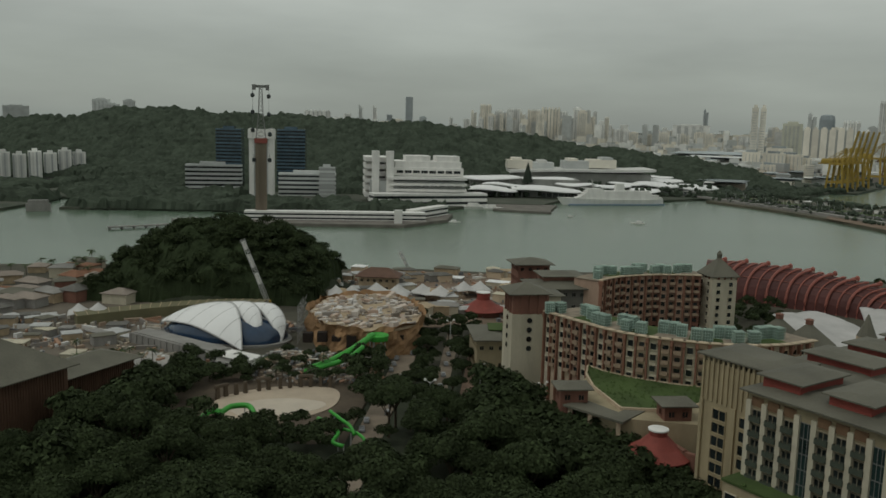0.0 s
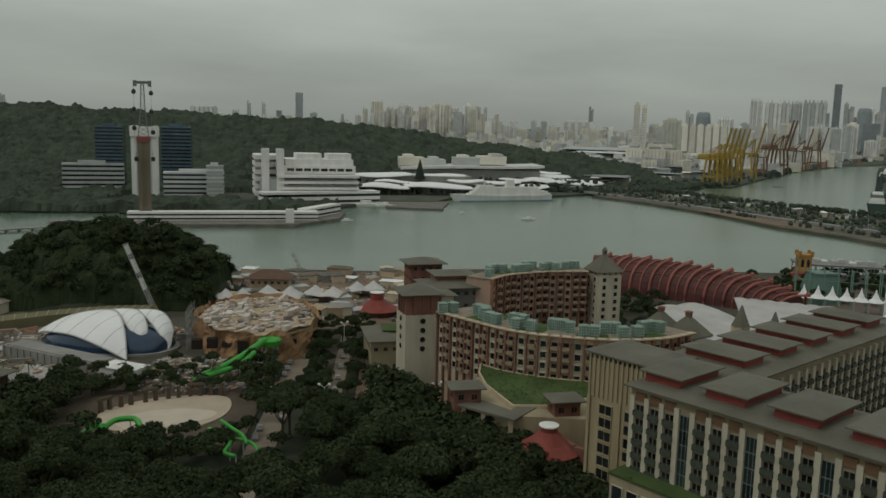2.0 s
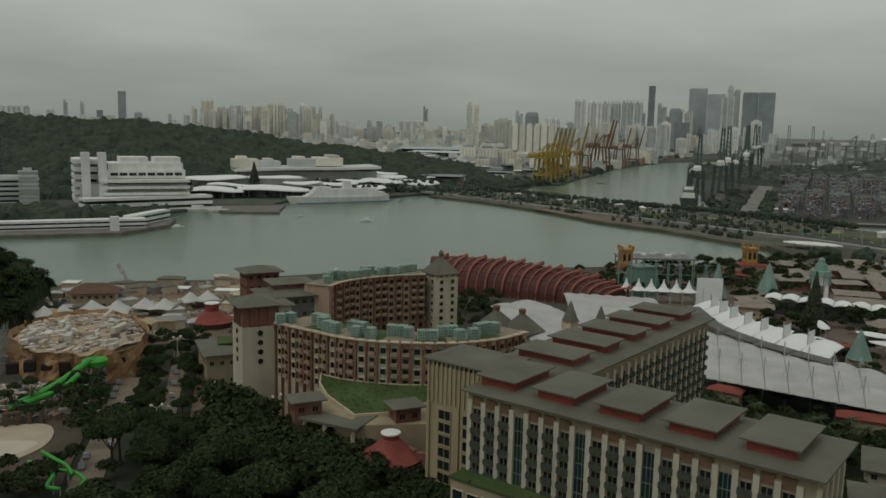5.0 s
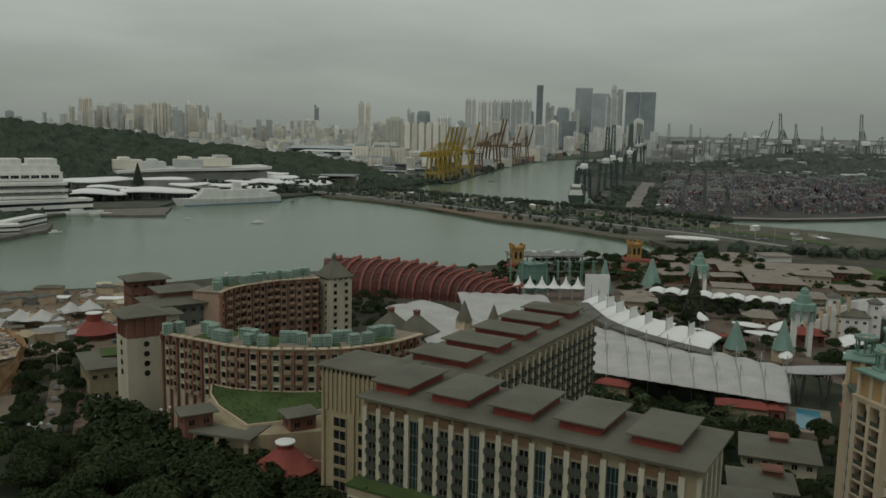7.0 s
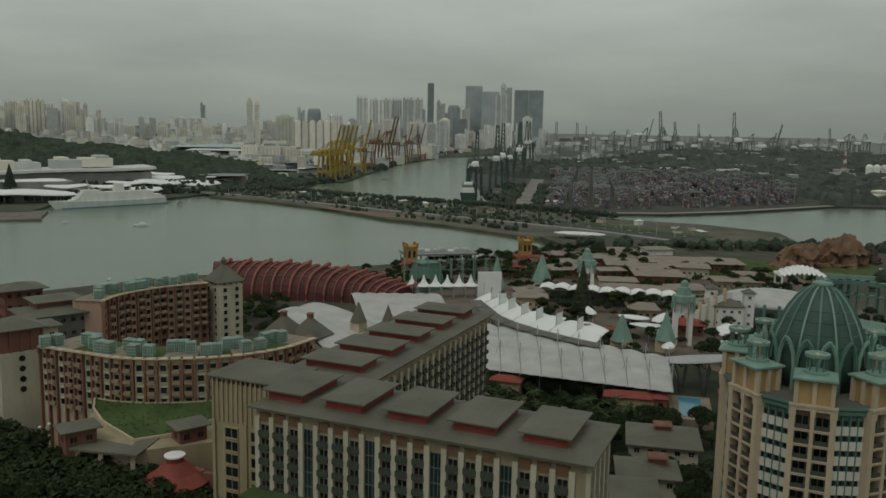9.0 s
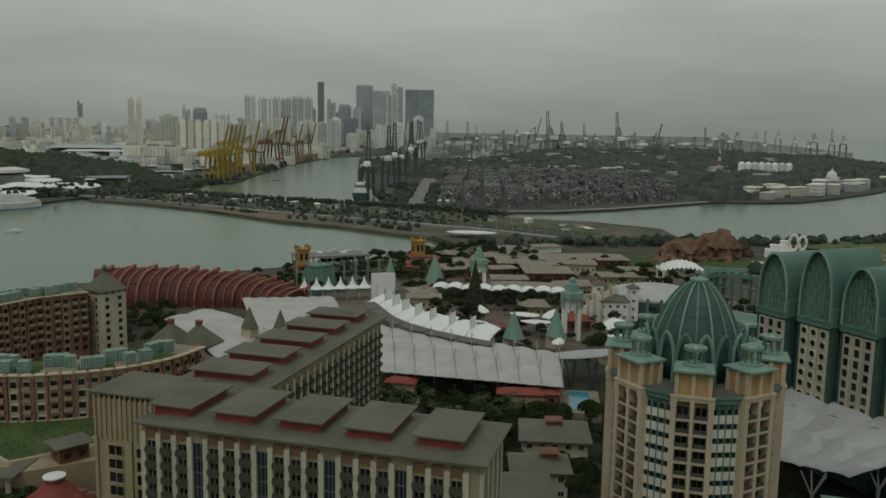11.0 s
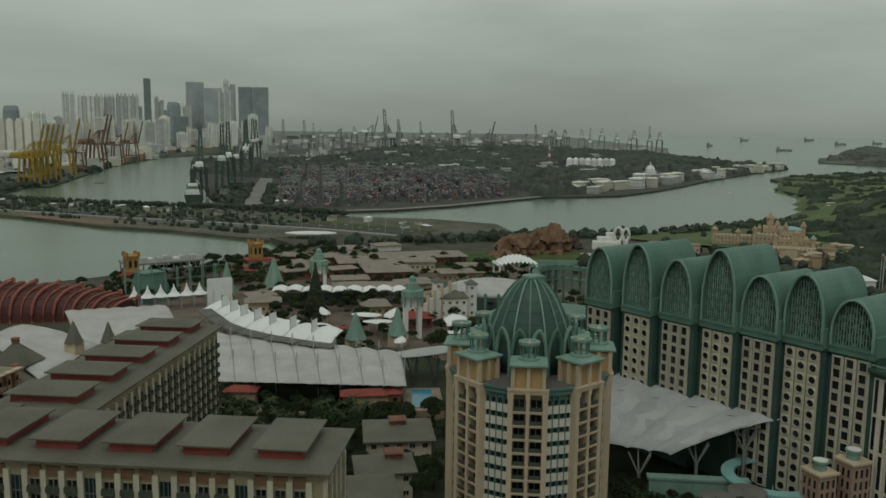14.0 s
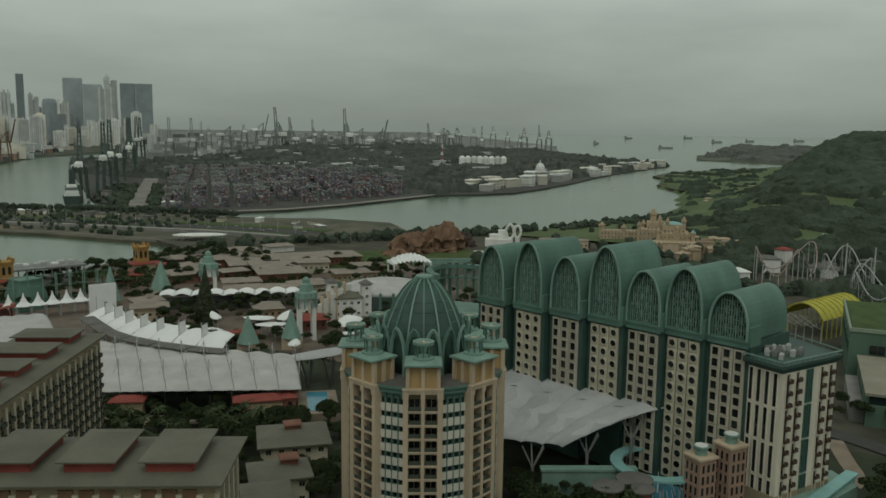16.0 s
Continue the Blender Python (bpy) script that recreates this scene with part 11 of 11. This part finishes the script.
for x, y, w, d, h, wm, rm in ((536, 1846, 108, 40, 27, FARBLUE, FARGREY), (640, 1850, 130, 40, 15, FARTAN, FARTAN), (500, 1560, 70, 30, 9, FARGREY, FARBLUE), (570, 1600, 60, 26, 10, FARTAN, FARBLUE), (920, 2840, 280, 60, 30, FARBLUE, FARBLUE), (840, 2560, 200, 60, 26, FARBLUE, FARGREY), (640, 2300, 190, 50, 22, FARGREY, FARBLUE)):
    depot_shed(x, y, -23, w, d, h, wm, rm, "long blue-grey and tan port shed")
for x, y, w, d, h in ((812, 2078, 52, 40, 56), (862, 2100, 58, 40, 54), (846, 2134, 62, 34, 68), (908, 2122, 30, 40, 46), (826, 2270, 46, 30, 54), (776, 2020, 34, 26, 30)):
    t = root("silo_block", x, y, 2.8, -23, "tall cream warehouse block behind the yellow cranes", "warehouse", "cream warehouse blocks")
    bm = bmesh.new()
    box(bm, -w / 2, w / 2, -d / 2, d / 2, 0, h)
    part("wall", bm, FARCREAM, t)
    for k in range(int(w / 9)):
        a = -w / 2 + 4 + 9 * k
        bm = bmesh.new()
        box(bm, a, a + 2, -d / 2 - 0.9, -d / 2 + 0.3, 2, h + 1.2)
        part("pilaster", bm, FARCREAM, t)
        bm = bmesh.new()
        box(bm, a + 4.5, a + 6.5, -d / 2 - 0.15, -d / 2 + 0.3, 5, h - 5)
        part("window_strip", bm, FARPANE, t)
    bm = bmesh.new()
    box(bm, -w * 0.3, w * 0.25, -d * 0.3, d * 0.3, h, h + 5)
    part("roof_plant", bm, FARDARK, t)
spots = []
for k in range(1150):
    az, dist = math.radians(rr.uniform(9, 34)), rr.uniform(1400, 3600)
    x, y = dist * math.sin(az), dist * math.cos(az)
    if inside(x, y, MAINLAND):
        spots.append((x, y, 5 + swell(x, y), rr.uniform(3.5, 7) if dist < 2100 else rr.uniform(6, 12)))
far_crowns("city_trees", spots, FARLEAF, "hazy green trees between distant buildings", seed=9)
spots = []
for k in range(300):
    x = rr.uniform(380, 720)
    y = 1240 + (x - 380) * 0.8 + rr.uniform(-20, 60)
    if inside(x, y, MAINLAND):
        spots.append((x, y, 6, rr.uniform(3, 6)))
far_crowns("depot_trees", spots, HILLLEAF, "dark trees along the port road", seed=10)
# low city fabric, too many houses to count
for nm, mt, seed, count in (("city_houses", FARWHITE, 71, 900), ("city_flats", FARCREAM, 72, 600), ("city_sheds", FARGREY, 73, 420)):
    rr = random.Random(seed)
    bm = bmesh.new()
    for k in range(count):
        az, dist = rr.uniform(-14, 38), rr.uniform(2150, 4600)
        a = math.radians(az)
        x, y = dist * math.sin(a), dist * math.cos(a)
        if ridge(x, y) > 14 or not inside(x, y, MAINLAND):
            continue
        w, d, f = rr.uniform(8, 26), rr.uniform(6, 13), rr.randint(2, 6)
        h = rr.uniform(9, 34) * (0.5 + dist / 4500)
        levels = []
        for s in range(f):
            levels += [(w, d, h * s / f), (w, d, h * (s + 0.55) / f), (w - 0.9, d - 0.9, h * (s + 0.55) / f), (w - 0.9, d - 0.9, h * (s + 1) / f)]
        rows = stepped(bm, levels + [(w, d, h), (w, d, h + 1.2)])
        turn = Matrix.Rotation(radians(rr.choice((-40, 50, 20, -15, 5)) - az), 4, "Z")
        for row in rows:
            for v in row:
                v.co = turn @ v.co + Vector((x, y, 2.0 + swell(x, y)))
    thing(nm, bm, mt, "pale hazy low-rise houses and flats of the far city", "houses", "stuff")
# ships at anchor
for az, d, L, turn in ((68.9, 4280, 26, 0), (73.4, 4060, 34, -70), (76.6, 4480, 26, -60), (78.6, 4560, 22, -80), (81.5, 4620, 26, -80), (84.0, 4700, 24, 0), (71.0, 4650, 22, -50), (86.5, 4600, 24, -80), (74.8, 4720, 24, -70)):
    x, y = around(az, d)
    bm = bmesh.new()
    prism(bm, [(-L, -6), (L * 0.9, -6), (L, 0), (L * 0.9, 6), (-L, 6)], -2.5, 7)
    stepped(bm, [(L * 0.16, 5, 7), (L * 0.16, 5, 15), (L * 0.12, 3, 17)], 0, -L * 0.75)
    # Ship paint is a washed-out grey with the haze in it.
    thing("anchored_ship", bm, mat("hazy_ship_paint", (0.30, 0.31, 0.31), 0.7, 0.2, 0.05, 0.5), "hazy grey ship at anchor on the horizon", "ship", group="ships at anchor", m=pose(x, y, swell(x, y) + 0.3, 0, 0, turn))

sloped_road("hall_road", [(334, 62), (322, 33), (317, 21), (308, 5), (298, -14)], 4.2, ROAD, "asphalt road below the green halls")
sloped_road("hotel_drive", [(314, 30), (297, 25), (281, 20), (269, 22)], 2.8, PAVE, "paved drive round the end of the hotel")
